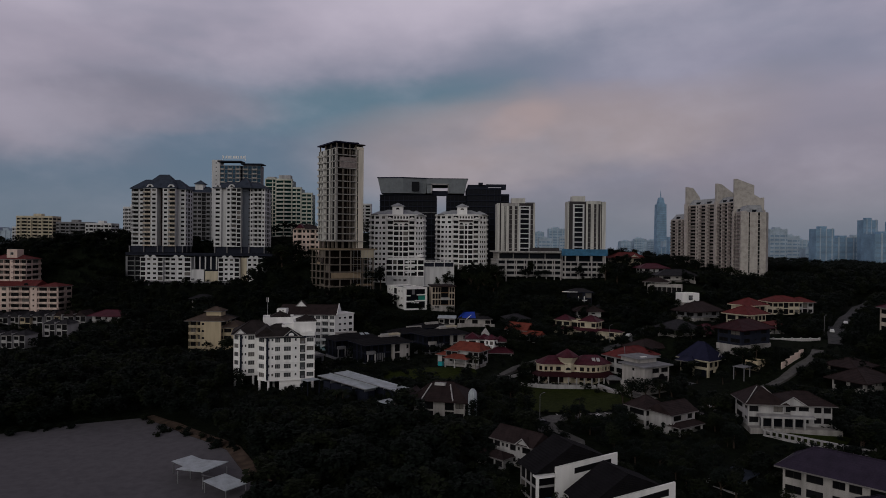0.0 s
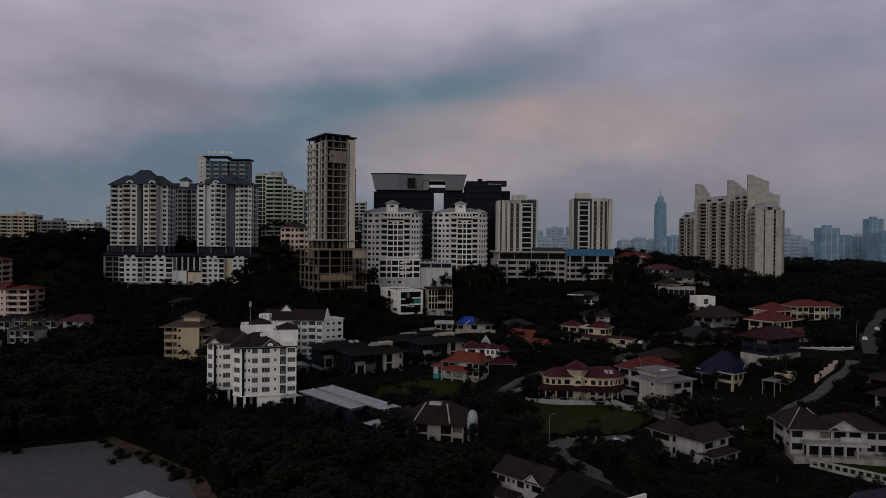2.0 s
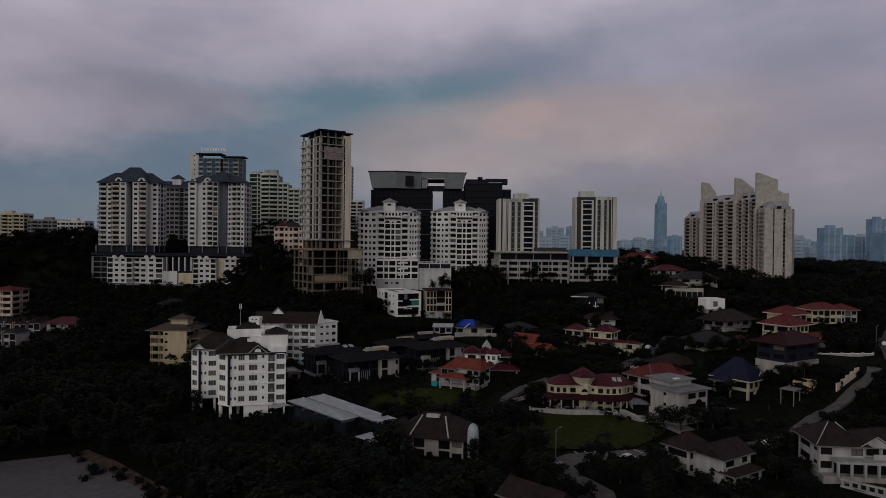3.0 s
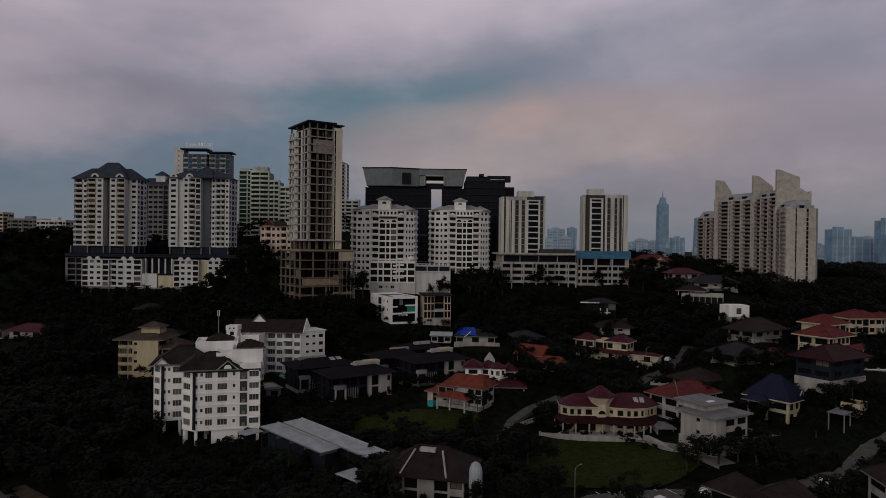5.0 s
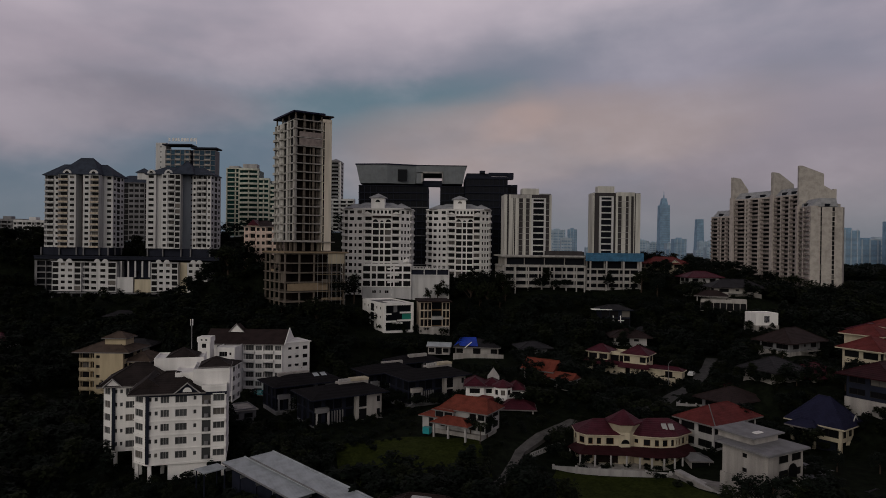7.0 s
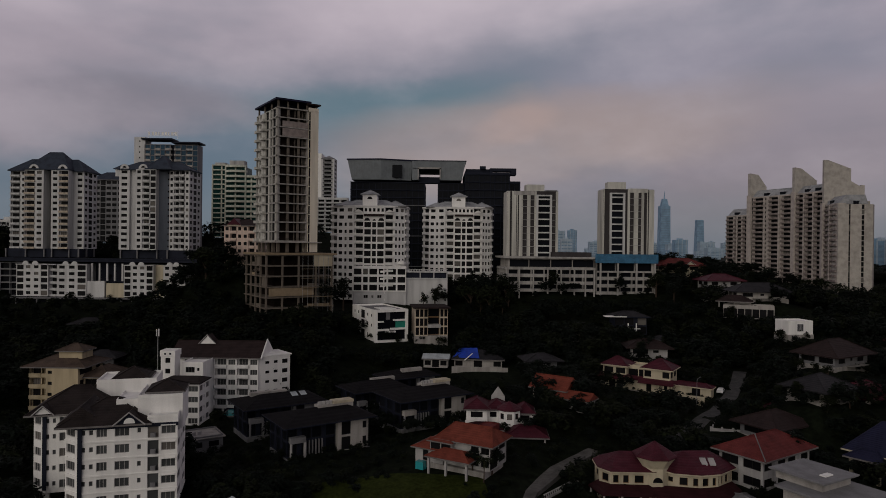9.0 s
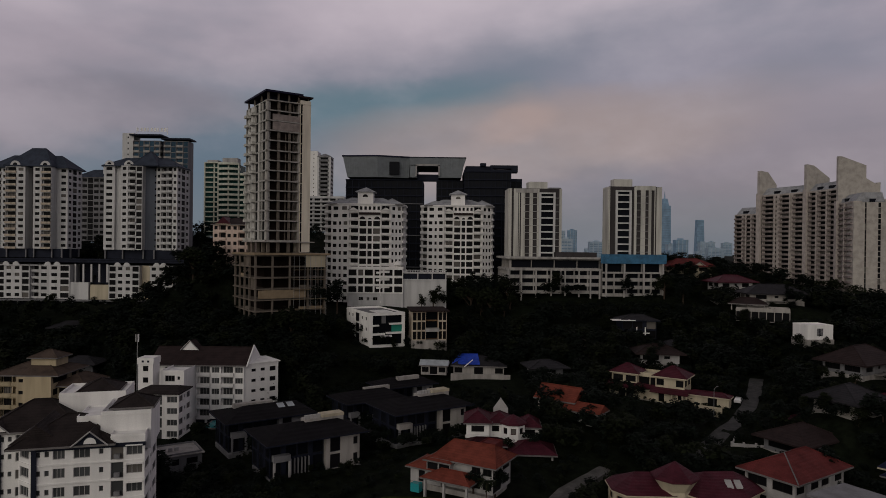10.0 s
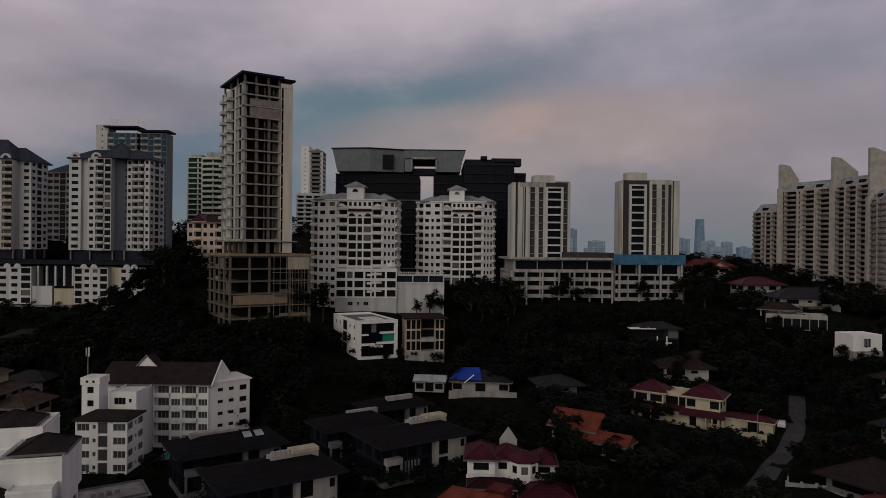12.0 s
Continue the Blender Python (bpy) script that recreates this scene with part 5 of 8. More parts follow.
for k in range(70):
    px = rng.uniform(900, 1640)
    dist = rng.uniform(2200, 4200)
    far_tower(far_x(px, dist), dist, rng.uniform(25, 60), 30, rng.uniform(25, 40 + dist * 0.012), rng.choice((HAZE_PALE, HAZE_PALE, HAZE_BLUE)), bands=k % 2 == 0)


# ---- apartments in the valley ----
def wing(t, x0, y0, w, d, z, floors, fh, cols, mat, roof=None, rise=2.2, over=0.8, gable=False, edge=None, parapet=0, ridge=None, **kw):
    """A rectangular wing with its roof."""
    top = block(t, rect(x0, y0, w, d), z, floors, fh, cols, mat, parapet=parapet, **kw)
    if roof:
        hip_roof(t, x0, y0, w, d, top, rise, roof, over, gable=gable, edge=edge, ridge=ridge)
    return top


def gablet(t, x, y, z, w, h, depth, wall_mat, roof_mat):
    """A small cross gable with its white bargeboards and round-headed light."""
    g = part("gable", gable_end(w, h), wall_mat, t, m=pose(x, y, z))
    s = Shape()
    o = 0.35
    s.face((-o, -o, -0.1), (w / 2, -o, h + 0.25), (w / 2, depth, h + 0.25), (-o, depth, -0.1))
    s.face((w + o, -o, -0.1), (w + o, depth, -0.1), (w / 2, depth, h + 0.25), (w / 2, -o, h + 0.25))
    part("gable_roof", s, roof_mat, t, m=pose(x, y, z))
    s = Shape()
    s.tube([(-o, -o, 0), (w / 2, -o, h + 0.3), (w + o, -o, 0)], 0.16, 4)
    part("bargeboard", s, PLASTER, t, m=pose(x, y, z))


def white_apartments():
    t = thing("white_apartments", -60.9, 228, 4.4, 15, "white five-storey apartment block with dark slate roofs", "apartment block")
    t.scale = (0.95, 1, 1)
    fh, z = 3.05, 4.6
    # front block on piers
    pts = [(0, 0), (17.2, 0), (17.2, 13), (-3.2, 13), (-3.2, 3.2)]
    top = block(t, pts, z, 5, fh, ["sswpWpspgW", "wsw", "P", "wsw", "wp"], WHITE_CLEAN, parapet=0, bars=2, frame_mat=PLASTER, glass=CURTAINED)
    part("ground_floor", Shape().box(4.5, 0.4, -3, 13, 12, z), WHITE_CLEAN, t)
    columns(t, "pier", [(0.6, 0.7), (-2.6, 3.6), (-2.6, 8), (2.6, 6), (16.6, 0.7), (16.6, 7), (2.6, 12)], -3, z, 0.4, WHITE_CLEAN)
    part("floor_plate", Shape().prism([(-0.1, -0.1), (17.3, -0.1), (17.3, 13), (-3.3, 13), (-3.3, 3.1)], z - 0.4, z - 0.004), WHITE_CLEAN, t)
    for k in range(1, 5):
        s = Shape().prism([(-0.05, -0.16), (17.3, -0.16), (17.3, 0), (0, 0)], z + k * fh - 0.12, z + k * fh + 0.12)
        s.prism([(-3.36, 3.1), (-0.05, -0.16), (0, 0), (-3.2, 3.2)], z + k * fh - 0.12, z + k * fh + 0.12)
        part("string_course", s, WHITE_CLEAN, t)
    part("downpipe", Shape().box(-0.25, -0.35, z, 0.5, -0.17, top - 0.3), DARKWALL, t, "dark corner duct")
    band = Shape().prism([(-0.05, -0.2), (17.35, -0.2), (17.35, -0.004), (0, -0.004)], top - 0.75, top - 0.1)
    band.prism([(-3.4, 3.15), (-0.05, -0.2), (0, -0.004), (-3.2, 3.196)], top - 0.75, top - 0.1)
    part("dark_frieze", band, DARKWALL, t, "dark band under the eaves")
    hip_roof(t, -3.2, 0, 15.0, 13, top, 3.6, UMBER, 0.8)
    block(t, rect(11.8, -0.06, 5.5, 13), top - 0.1, 1, 0.9, ["P"], WHITE_CLEAN, parapet=0.3)
    hip_roof(t, -3.6, 2.0, 7, 9, top + 0.1, 3.0, UMBER, 0.6, gable=True)
    gablet(t, 6.2, -0.6, top - 0.1, 5.0, 2.0, 5.0, DARKWALL, UMBER)
    part("arched_window", half_disc(2.2, 1.0, 0.1), WHITE_CLEAN, t, m=pose(7.6, -0.75, top + 0.2))
    block(t, rect(9.6, 2.6, 8.2, 10), top - 2, 1, 5.8, ["P"], WHITE_CLEAN, parapet=0.5)
    block(t, rect(5.4, 4.4, 4.2, 8), top - 2, 1, 4.9, ["P"], WHITE_CLEAN, parapet=0.4)
    hip_roof(t, 11.4, 4.4, 6, 6, top + 4.7, 1.8, UMBER, 0.7)
    for k in range(5):
        part("air_conditioner", Shape().box(12.4, -0.55, z + k * fh + 0.5, 13.3, -0.02, z + k * fh + 1.2), GREY, t)
        part("window_hood", Shape().box(14.2, -0.5, z + k * fh + 2.45, 16.9, -0.02, z + k * fh + 2.6), WHITE_CLEAN, t)
    # rear block
    pts = [(-9.7, 12.9), (3.5, 12.9), (3.5, 26), (-12.4, 26), (-12.4, 15.6)]
    top = block(t, pts, z - 0.6, 5, fh, ["ssWpwsWp", "wsw", "P", "wsw", "wp"], WHITE_CLEAN, parapet=0, bars=2, frame_mat=PLASTER, glass=CURTAINED)
    part("downpipe", Shape().box(-9.95, 12.55, z, -9.2, 12.74, top - 0.3), DARKWALL, t, "dark corner duct")
    columns(t, "pier", [(-9.2, 13.6), (-11.8, 16), (-11.8, 21), (-5, 13.6), (0, 13.6)], -3, z - 0.6, 0.4, WHITE_CLEAN)
    hip_roof(t, -12.4, 12.9, 16, 13, top, 4.2, UMBER, 0.8)
    gablet(t, -11.6, 12.4, top - 0.1, 3.6, 1.6, 4.0, WHITE_CLEAN, UMBER)
    gablet(t, 0.2, 12.4, top - 0.1, 3.4, 1.6, 4.0, WHITE_CLEAN, UMBER)
    block(t, rect(-1.5, 19, 12, 9), top - 2, 1, 6.4, ["P"], WHITE_CLEAN, parapet=0.5)
    hip_roof(t, 2.0, 20, 6.4, 6.4, top + 5.0, 2.0, UMBER, 0.8)
    block(t, rect(3.5, 13, 9, 12), z, 5, fh, ["wsw", "wsw", "P", "P"], WHITE_CLEAN, parapet=0.6)

    t = thing("cream_white_apartments", -72, 286, 4, 0, "white five-storey apartments with brown gabled roof and pool", "apartment block")
    top = block(t, rect(0.6, 0, 10.8, 8), 1.4, 5, 2.85, ["WsgpW", "wsw", "P", "wsw"], WHITE_CLEAN, parapet=0, bars=2, frame_mat=PLASTER, glass=CURTAINED)
    s = Shape().prism([(0.2, -0.6), (11.8, -0.6), (11.8, 8.4), (0.2, 8.4)], top, top + 0.3)
    s.prism([(0.3, -0.5), (11.7, -0.5), (11.7, 8.3), (0.3, 8.3)], top + 0.304, top + 1.2, [(2.3, 3.5), (9.7, 3.5), (9.7, 5.3), (2.3, 5.3)])
    part("roof", s, UMBER, t, "grey lean-to roof")
    top = block(t, rect(-1.6, 6.5, 3.8, 4), 1.4, 7, 2.95, ["pnp", "P", "P", "sws"], WHITE_CLEAN, parapet=0.3)
    part("tank_room", Shape().box(-1.8, 6.3, top - 0.2, 2.4, 10.7, top + 1.4), WHITE_CLEAN, t)
    for k in (-0.6, 0.8):
        part("vent", Shape().box(k, 6.2, top + 0.3, k + 0.5, 6.296, top + 0.8), DARKWALL, t)
    block(t, rect(3.2, 9.0, 6.0, 9), 1.4, 6, 2.95, ["pWsp", "P", "P", "P"], WHITE_CLEAN, parapet=0.5, bars=2, frame_mat=GREY)
    top = block(t, rect(-3, 17.8, 25.2, 13), 5.0, 5, 2.95, ["ppppwbwbwbw", "ww", "P", "ww"], WHITE_CLEAN, parapet=0, bars=2, frame_mat=PLASTER, glass=CURTAINED)
    hip_roof(t, -3, 17.8, 25.2, 13, top, 4.0, BROWN, 0.8, gable=True)
    for x in (22.0,):
        s = gable_end(14.8, 4.9)
        part("gable", s, WHITE_CLEAN, t, m=pose(x + 1.3, 16.9, top - 0.2, 0, 0, 90))
    gablet(t, 3.4, 22.6, top + 3.3, 4.4, 2.4, 4.0, WHITE_CLEAN, BROWN)
    top = block(t, [(22.2, 18.2), (30.0, 24.5), (24.5, 31.5), (22.2, 30)], 5.0, 5, 2.85, ["pssm", "n", "P", "P"], WHITE_CLEAN, parapet=0.3, bars=2, frame_mat=GREY)
    part("cornice", Shape().prism([(22.0, 17.8), (30.6, 24.6), (24.5, 32.2), (22, 31)], top + 0.55, top + 0.85), WHITE_CLEAN, t)
    # Dark box in place of the shade under the slab.
    part("undercroft", Shape().box(4, 17.9, -2, 22, 30, 5.0), DARKWALL, t)
    columns(t, "column", [(k, 17.8) for k in (8, 12, 16, 21)], -1, 5, 0.3, WHITE_CLEAN)
    pool = thing("swimming_pool", -58.0, 296.5, 8.0, 0, "turquoise swimming pool beside white apartments", "pool")
    part("basin", Shape().box(-0.5, -0.5, -2, 9.5, 7.5, 0.55), PAVING, pool)
    part("water", Shape().box(0, 0, 0.55, 9, 7, 0.62), POOL, pool, "turquoise water")
    clear(-58, 302, 8)
    clear(-60, 292, 6)
    clear(-51, 294, 7)

    t = thing("yellow_apartments", -118.6, 304, 4, 0, "yellow five-storey apartments with brown tiered roof", "apartment block")
    block(t, rect(0, 3, 7, 12), 0, 5, 3.25, ["bb", "P", "P", "bw"], YELLOW, parapet=0)
    block(t, rect(6.5, 0, 9.5, 14), 0, 5, 3.25, ["spPp", "ws", "P", "ss"], YELLOW, parapet=0)
    block(t, rect(16, 3, 7, 12), 0, 4, 3.25, ["ws", "ww", "P", "P"], YELLOW, parapet=0)
    hip_roof(t, 0, 1, 17, 14, 16.25, 3.2, TANROOF, 1.0)
    hip_roof(t, 15.5, 3, 8, 12, 13.0, 2.6, TANROOF, 0.8)
    block(t, rect(7.5, 5, 7, 6), 18.0, 1, 2.4, ["P"], YELLOW, parapet=0)
    hip_roof(t, 7.5, 5, 7, 6, 20.4, 1.9, TANROOF, 0.8)


white_apartments()


# ---- the houses ----
def house(x, y, z, turn, label, name="house", group=""):
    t = thing(name, x, y, z, turn, label, "house", group)
    return t


def plinth(t, x0, y0, w, d, deep=3.0, mat=None):
    part("plinth", Shape().box(x0 - 0.3, y0 - 0.3, -deep, x0 + w + 0.3, y0 + d + 0.3, 0.0), mat or STONE, t)


def arches(t, x0, y, z, n, w, h, mat):
    a = half_disc(w, w * 0.36, 0.12)
    b = Shape().box(w * 0.14, 0, -h, w * 0.86, 0.12, 0)
    for k in range(n):
        part("arch", a.mesh("arch", GLASS), None, t, m=pose(x0 + k * w, y - 0.12, z))
        part("opening", b.mesh("opening", GLASS), None, t, m=pose(x0 + k * w, y - 0.12, z))


def ridge_roof(t, pts, r0, r1, z, rise, mat, edge):
    """A hipped roof over any outline, with a short ridge from r0 to r1 and a pale eaves board."""
    n = len(pts)
    cx, cy = sum(p[0] for p in pts) / n, sum(p[1] for p in pts) / n
    q = [(cx + (p[0] - cx) * 1.12, cy + (p[1] - cy) * 1.16) for p in pts]
    ends = (r0, r1)
    near = [min((0, 1), key=lambda k: math.hypot(p[0] - ends[k][0], p[1] - ends[k][1])) for p in q]
    s = Shape()
    for i in range(n):
        j = (i + 1) % n
        a, b = ends[near[i]], ends[near[j]]
        top = [(*b, z + rise)] if near[i] == near[j] else [(*b, z + rise), (*a, z + rise)]
        s.face((*q[i], z + 0.16), (*q[j], z + 0.16), *top)
    s.face(*[(*p, z + 0.15) for p in q[::-1]])
    roof = part("roof", s.weld(), mat, t)
    part("fascia", Shape().prism([(cx + (p[0] - cx) * 1.13, cy + (p[1] - cy) * 1.17) for p in pts], z - 0.12, z + 0.14), edge, roof)
    return roof


def mansion():
    t = house(35.4, 237.5, 7.0, -2, "cream two-storey mansion with maroon tiled roofs and curved porch", "mansion")
    t.scale = (0.89, 0.89, 0.92)
    plinth(t, -0.5, -3, 30, 14)
    left = [(-0.4, 3.4), (1.6, 0.9), (10.5, 0.9), (10.5, 11), (1.6, 11), (-0.4, 8.5)]
    right = [(13.4, 2.6), (15.6, 0.4), (20.5, -0.5), (24.6, 0.5), (29.2, 4.4), (29.2, 11), (13.4, 11)]
    block(t, left, 0, 2, 3.6, [("n"), "mmnp", "P", "P", "P", "n"], CREAM, parapet=0, frame_mat=WOOD)
    block(t, right, 0, 2, 3.6, ["s", "nm", "nm", "smns", "mnm", "P", "P"], CREAM, parapet=0, frame_mat=WOOD)
    ridge_roof(t, left, (4.4, 6.0), (7.4, 6.0), 7.2, 2.9, MAROON, CREAM)
    ridge_roof(t, right, (18.5, 5.6), (24.4, 6.2), 7.2, 3.3, MAROON, CREAM)
    n = 8
    c = [(11.6 + 3.0 * math.cos(2 * math.pi * (k + 0.5) / n), 3.0 + 3.0 * math.sin(2 * math.pi * (k + 0.5) / n)) for k in range(n)]
    big = [(11.6 + (x - 11.6) * 1.5, 3.0 + (y - 3.0) * 1.5) for x, y in c]
    s = Shape().prism(c, 0, 8.0).prism(c, 8.004, 10.2, big)
    part("turret", s, CREAM, t, "flared cream turret")
    pyramid(t, big, 10.5, 2.8, MAROON, over=1.06)
    part("arched_window", half_disc(2.2, 1.05, 0.12), GLASS, t, m=pose(10.5, 0.1, 5.2))
    # curved porch with its dark skirt roof
    outer = [(-2.8, 4.0), (-0.8, -2.0), (11.6, -2.5), (14.6, -3.6), (20.5, -4.0), (25.8, -2.6), (30.6, 2.2)]
    inner = [(-0.44, 4.0), (1.56, 0.86), (10.5, 0.86), (15.5, 0.3), (20.5, -0.54), (24.6, 0.44), (29.2, 4.3)]
    s = Shape()
    for k in range(6):
        p, q, u, v = outer[k], outer[k + 1], inner[k + 1], inner[k]
        s.face((*p, 3.2), (*q, 3.2), (*u, 4.5), (*v, 4.5)).face((*p, 2.95), (*v, 2.95), (*u, 2.95), (*q, 2.95)).face((*p, 2.95), (*q, 2.95), (*q, 3.2), (*p, 3.2))
    part("porch_roof", s.weld(), SKIRT, t, "dark maroon tiled porch roof")
    columns(t, "porch_column", [(-2.2, 3.4), (-0.4, -1.6), (3.4, -1.8), (7.4, -2.0), (11.4, -2.1), (14.5, -3.2), (17.5, -3.4), (20.5, -3.6), (23.4, -2.9), (25.6, -2.2), (28.4, 0.4)], 0, 3.0, 0.25, PLASTER, False)
    # Panel over the cream wall, its dark colour standing for porch shade.
    part("porch_wall", Shape().box(3.6, 0.7, 0.2, 9.8, 0.86, 2.9), RECESS_SHADE, t, "dark panel painted as the shade under the porch")
    for x in (21.6, 23.4):
        part("skylight", Shape().face((0, 0, 0), (1.3, 0, 0), (1.3, 1.8, 0.95), (0, 1.8, 0.95)).face((0, 0, -0.2), (0, 1.8, 0.75), (1.3, 1.8, 0.75), (1.3, 0, -0.2)), PLASTER, t, m=pose(x, 1.7, 8.75))
    wing(t, 27, -4.5, 4.6, 6, -0.6, 1, 3.4, ["g", "P", "P", "P"], STONE, GREY, 0.8, 0.7)
    # garden wall
    g = thing("garden_wall", 28.5, 234.0, 6.6, -9, "low white garden wall along the lawn", "wall")
    part("wall", Shape().box(0, 0, -3, 26, 0.3, 1.0), PLASTER, g)
    d = thing("driveway_wall", 54.8, 230.6, 6.6, -73, "pale stone retaining wall stepping down beside the lawn", "wall")
    part("wall", Shape().box(0, 0, -4, 25, 0.4, 1.3), STONE, d)
    part("coping", Shape().box(-0.1, -0.1, 1.3, 25.1, 1.6, 1.5), PLASTER, d)
    reserve(d, rect(0, -3, 25, 5), 1.5)
    reserve(g, rect(0, -3, 26, 4), 1.5)
    columns(g, "pillar", [(k * 5.1, 0.1) for k in range(6)], -1, 1.3, 0.28, PLASTER)
    clear(40, 226, 10)

    t = house(66.5, 238, 9.5, 33, "white house with a wide red tiled hip roof")
    plinth(t, 0, 0, 17, 9.5)
    wing(t, 0, 0, 17, 9.5, 0, 2, 3.3, ["wpwwpw", "ww", "P", "ww"], PLASTER, REDTILE, 3.2, 1.2)
    s = Shape().tube([(-1.2, -1.2, 6.75), (4.8, 4.75, 9.95)], 0.12, 5)
    part("ridge_flashing", s, EAVES, t)

    t = house(64.8, 209.5, 12.3, 29, "grey flat-roofed house with arched porch")
    plinth(t, 0, 0, 11, 10)
    wing(t, 0, 0, 11, 10, 0, 2, 2.85, ["PWW", "ww", "P", "PsP"], STONE)
    part("roof", Shape().prism([(-0.9, -0.9), (12.0, -0.9), (12.0, 11), (-0.9, 11)], 5.7, 6.1), GREY, t, "grey overhanging roof slab")
    wing(t, 2.5, 5, 8, 8, 6.1, 1, 1.4, ["P"], STONE)
    part("roof", Shape().prism(rect(1.6, 4.2, 10, 9.6), 7.5, 7.75), GREY, t, "grey upper roof slab")
    part("skylight", Shape().box(5, 6, 7.75, 7.2, 7, 7.95), WHITE_CLEAN, t)
    arches(t, 5.8, -0.02, 2.0, 1, 3.6, 2.2, STONE)

    t = house(97.6, 240, 8.0, 36, "cream house with steep navy tiled roof on tall piers")
    t.scale = (0.92, 0.92, 0.98)
    plinth(t, 0, 0, 10, 13)
    wing(t, 0, 0, 10, 13, 3.6, 1, 3.6, ["pWpWWp", "ww", "P", "ww"], CREAM, NAVY, 6.2, 1.2, edge=CREAM)
    # Shade among the piers, made as a dark box.
    part("undercroft", Shape().box(1.5, 2, 0, 9, 12, 3.6), DARKWALL, t)
    columns(t, "pier", [(0.5, 0.5), (5, 0.4), (9.5, 0.4), (0.5, 7), (0.5, 12.5)], 0, 3.6, 0.4, CREAM)
    hip_roof(t, -3, 5, 4, 7, 6.4, 1.8, NAVY, 0.8)
    gablet(t, 6, 0.2, 7.2, 3.4, 2.0, 5.0, PLASTER, NAVY)

    t = house(52.5, 311, 15, -34, "cream villa with two maroon roofed pavilions and arcade", "villa")
    t.scale = (0.92, 0.92, 0.95)
    plinth(t, 0, 0, 33, 10)
    wing(t, 0, 3, 8, 7, 0, 2, 3.4, ["ww", "P", "P", "w"], CREAM, MAROON, 2.4, 0.8, edge=CREAM)
    wing(t, 8, 4.5, 7, 7, 0, 2, 3.1, ["gg", "P", "P", "P"], CREAM, parapet=0.7)
    wing(t, 14, 1.5, 8.5, 8, 0, 2, 3.6, ["wPw", "ww", "P", "P"], CREAM, MAROON, 2.8, 0.9, edge=CREAM)
    s = Shape()
    for a, b, y in ((-1, 9, 0.2), (9, 15, 2.4), (13, 24, -1.4)):
        s.face((a, y, 3.0), (b, y, 3.0), (b, y + 3.4, 4.2), (a, y + 3.4, 4.2)).face((a, y, 2.8), (b, y, 2.8), (b, y, 3.0), (a, y, 3.0)).face((a, y, 2.8), (a, y + 3.4, 2.8), (b, y + 3.4, 2.8), (b, y, 2.8))
    part("porch_roof", s, MAROON, t)
    wing(t, 0, 1.0, 13, 3.5, 0, 1, 2.8, ["PggPP", "P", "P", "P"], CREAM)
    wing(t, 13.2, 0.0, 6, 3, 0, 1, 2.8, ["PgP", "P", "P", "P"], CREAM)
    columns(t, "porch_column", [(k, -1.0) for k in (19.5, 21, 22.5, 23.6)], 0, 2.8, 0.22, CREAM, False)
    wing(t, 22.5, 2.5, 12, 4, 0, 1, 2.9, ["PPgP", "P", "P", "P"], CREAM, MAROON, 1.0, 0.5, edge=CREAM)
    part("forecourt", Shape().box(20, -4, -3, 33, 2.4, 0.05), PAVING, t)
    part("boundary_wall", Shape().box(23, -4.3, -2, 34, -4.02, 1.6), CREAM, t)

    t = house(-2.0, 247, 12.6, -30, "white house with layered orange clay tile roofs")
    t.scale = (0.82, 0.82, 0.82)
    plinth(t, 0.5, 1, 19, 10)
    wing(t, 0, 1, 8, 8, 0, 1, 3.4, ["PgPw", "P", "P", "w"], PLASTER, ORANGE, 1.8, 0.9)
    wing(t, 6.5, 2, 14, 9.5, 0, 2, 3.1, ["wPPww", "gw", "P", "P"], PLASTER, ORANGE, 3.2, 1.2, ridge=3.0)
    wing(t, 4.6, 0.5, 6, 6, 3.2, 1, 2.6, ["gg", "P", "P", "P"], PLASTER, ORANGE, 1.6, 0.7)
    hip_roof(t, 6, -3, 11, 6, 3.0, 1.6, ORANGE, 0.7)
    columns(t, "porch_column", [(6.2, -2.8), (11, -2.8), (16.6, -2.8)], -2, 3.0, 0.25, PLASTER)
    part("canvas_cover", Shape().box(2.0, -2.2, -1.2, 4.2, -0.6, 0.7), POOL, t, "turquoise cover")
    wing(t, 12, 13, 4, 4, 0, 2, 3.6, ["P"], REDTILE, parapet=0.3)

    t = house(8.6, 267, 12.6, -4, "white house with maroon roofs and round-cornered tower")
    plinth(t, 0.5, 0, 16, 8)
    wing(t, 1.2, 0, 5.0, 7.5, 0, 2, 2.95, ["n", "P", "P", "n"], WHITE_CLEAN, MAROON, 2.0, 0.7)
    wing(t, 6.2, 1.4, 4.6, 6, 0, 2, 2.8, ["nm", "P", "P", "P"], WHITE_CLEAN, MAROON, 1.8, 0.6)
    octagon = [(11.4 + 2.7 * math.cos(math.pi * (k + 0.5) / 4 - math.pi / 2), 0.4 + 2.7 * math.sin(math.pi * (k + 0.5) / 4 - math.pi / 2)) for k in range(8)]
    block(t, octagon, 0, 2, 3.0, ["m", "m", "P", "P", "P", "P", "m", "m"], WHITE_CLEAN, parapet=0, frame_mat=MAROON)
    pyramid(t, octagon, 6.3, 1.6, MAROON, over=1.16)
    wing(t, 13.2, 1.6, 4.0, 6, 0, 2, 2.4, ["m", "n", "P", "P"], WHITE_CLEAN, MAROON, 1.8, 0.6)
    hip_roof(t, 1.6, -4.8, 8.0, 3.8, 2.4, 1.2, SKIRT, 0.5)
    hip_roof(t, 10.6, -7.4, 9.0, 7.0, 1.6, 2.0, MAROON, 0.6, turn=0)
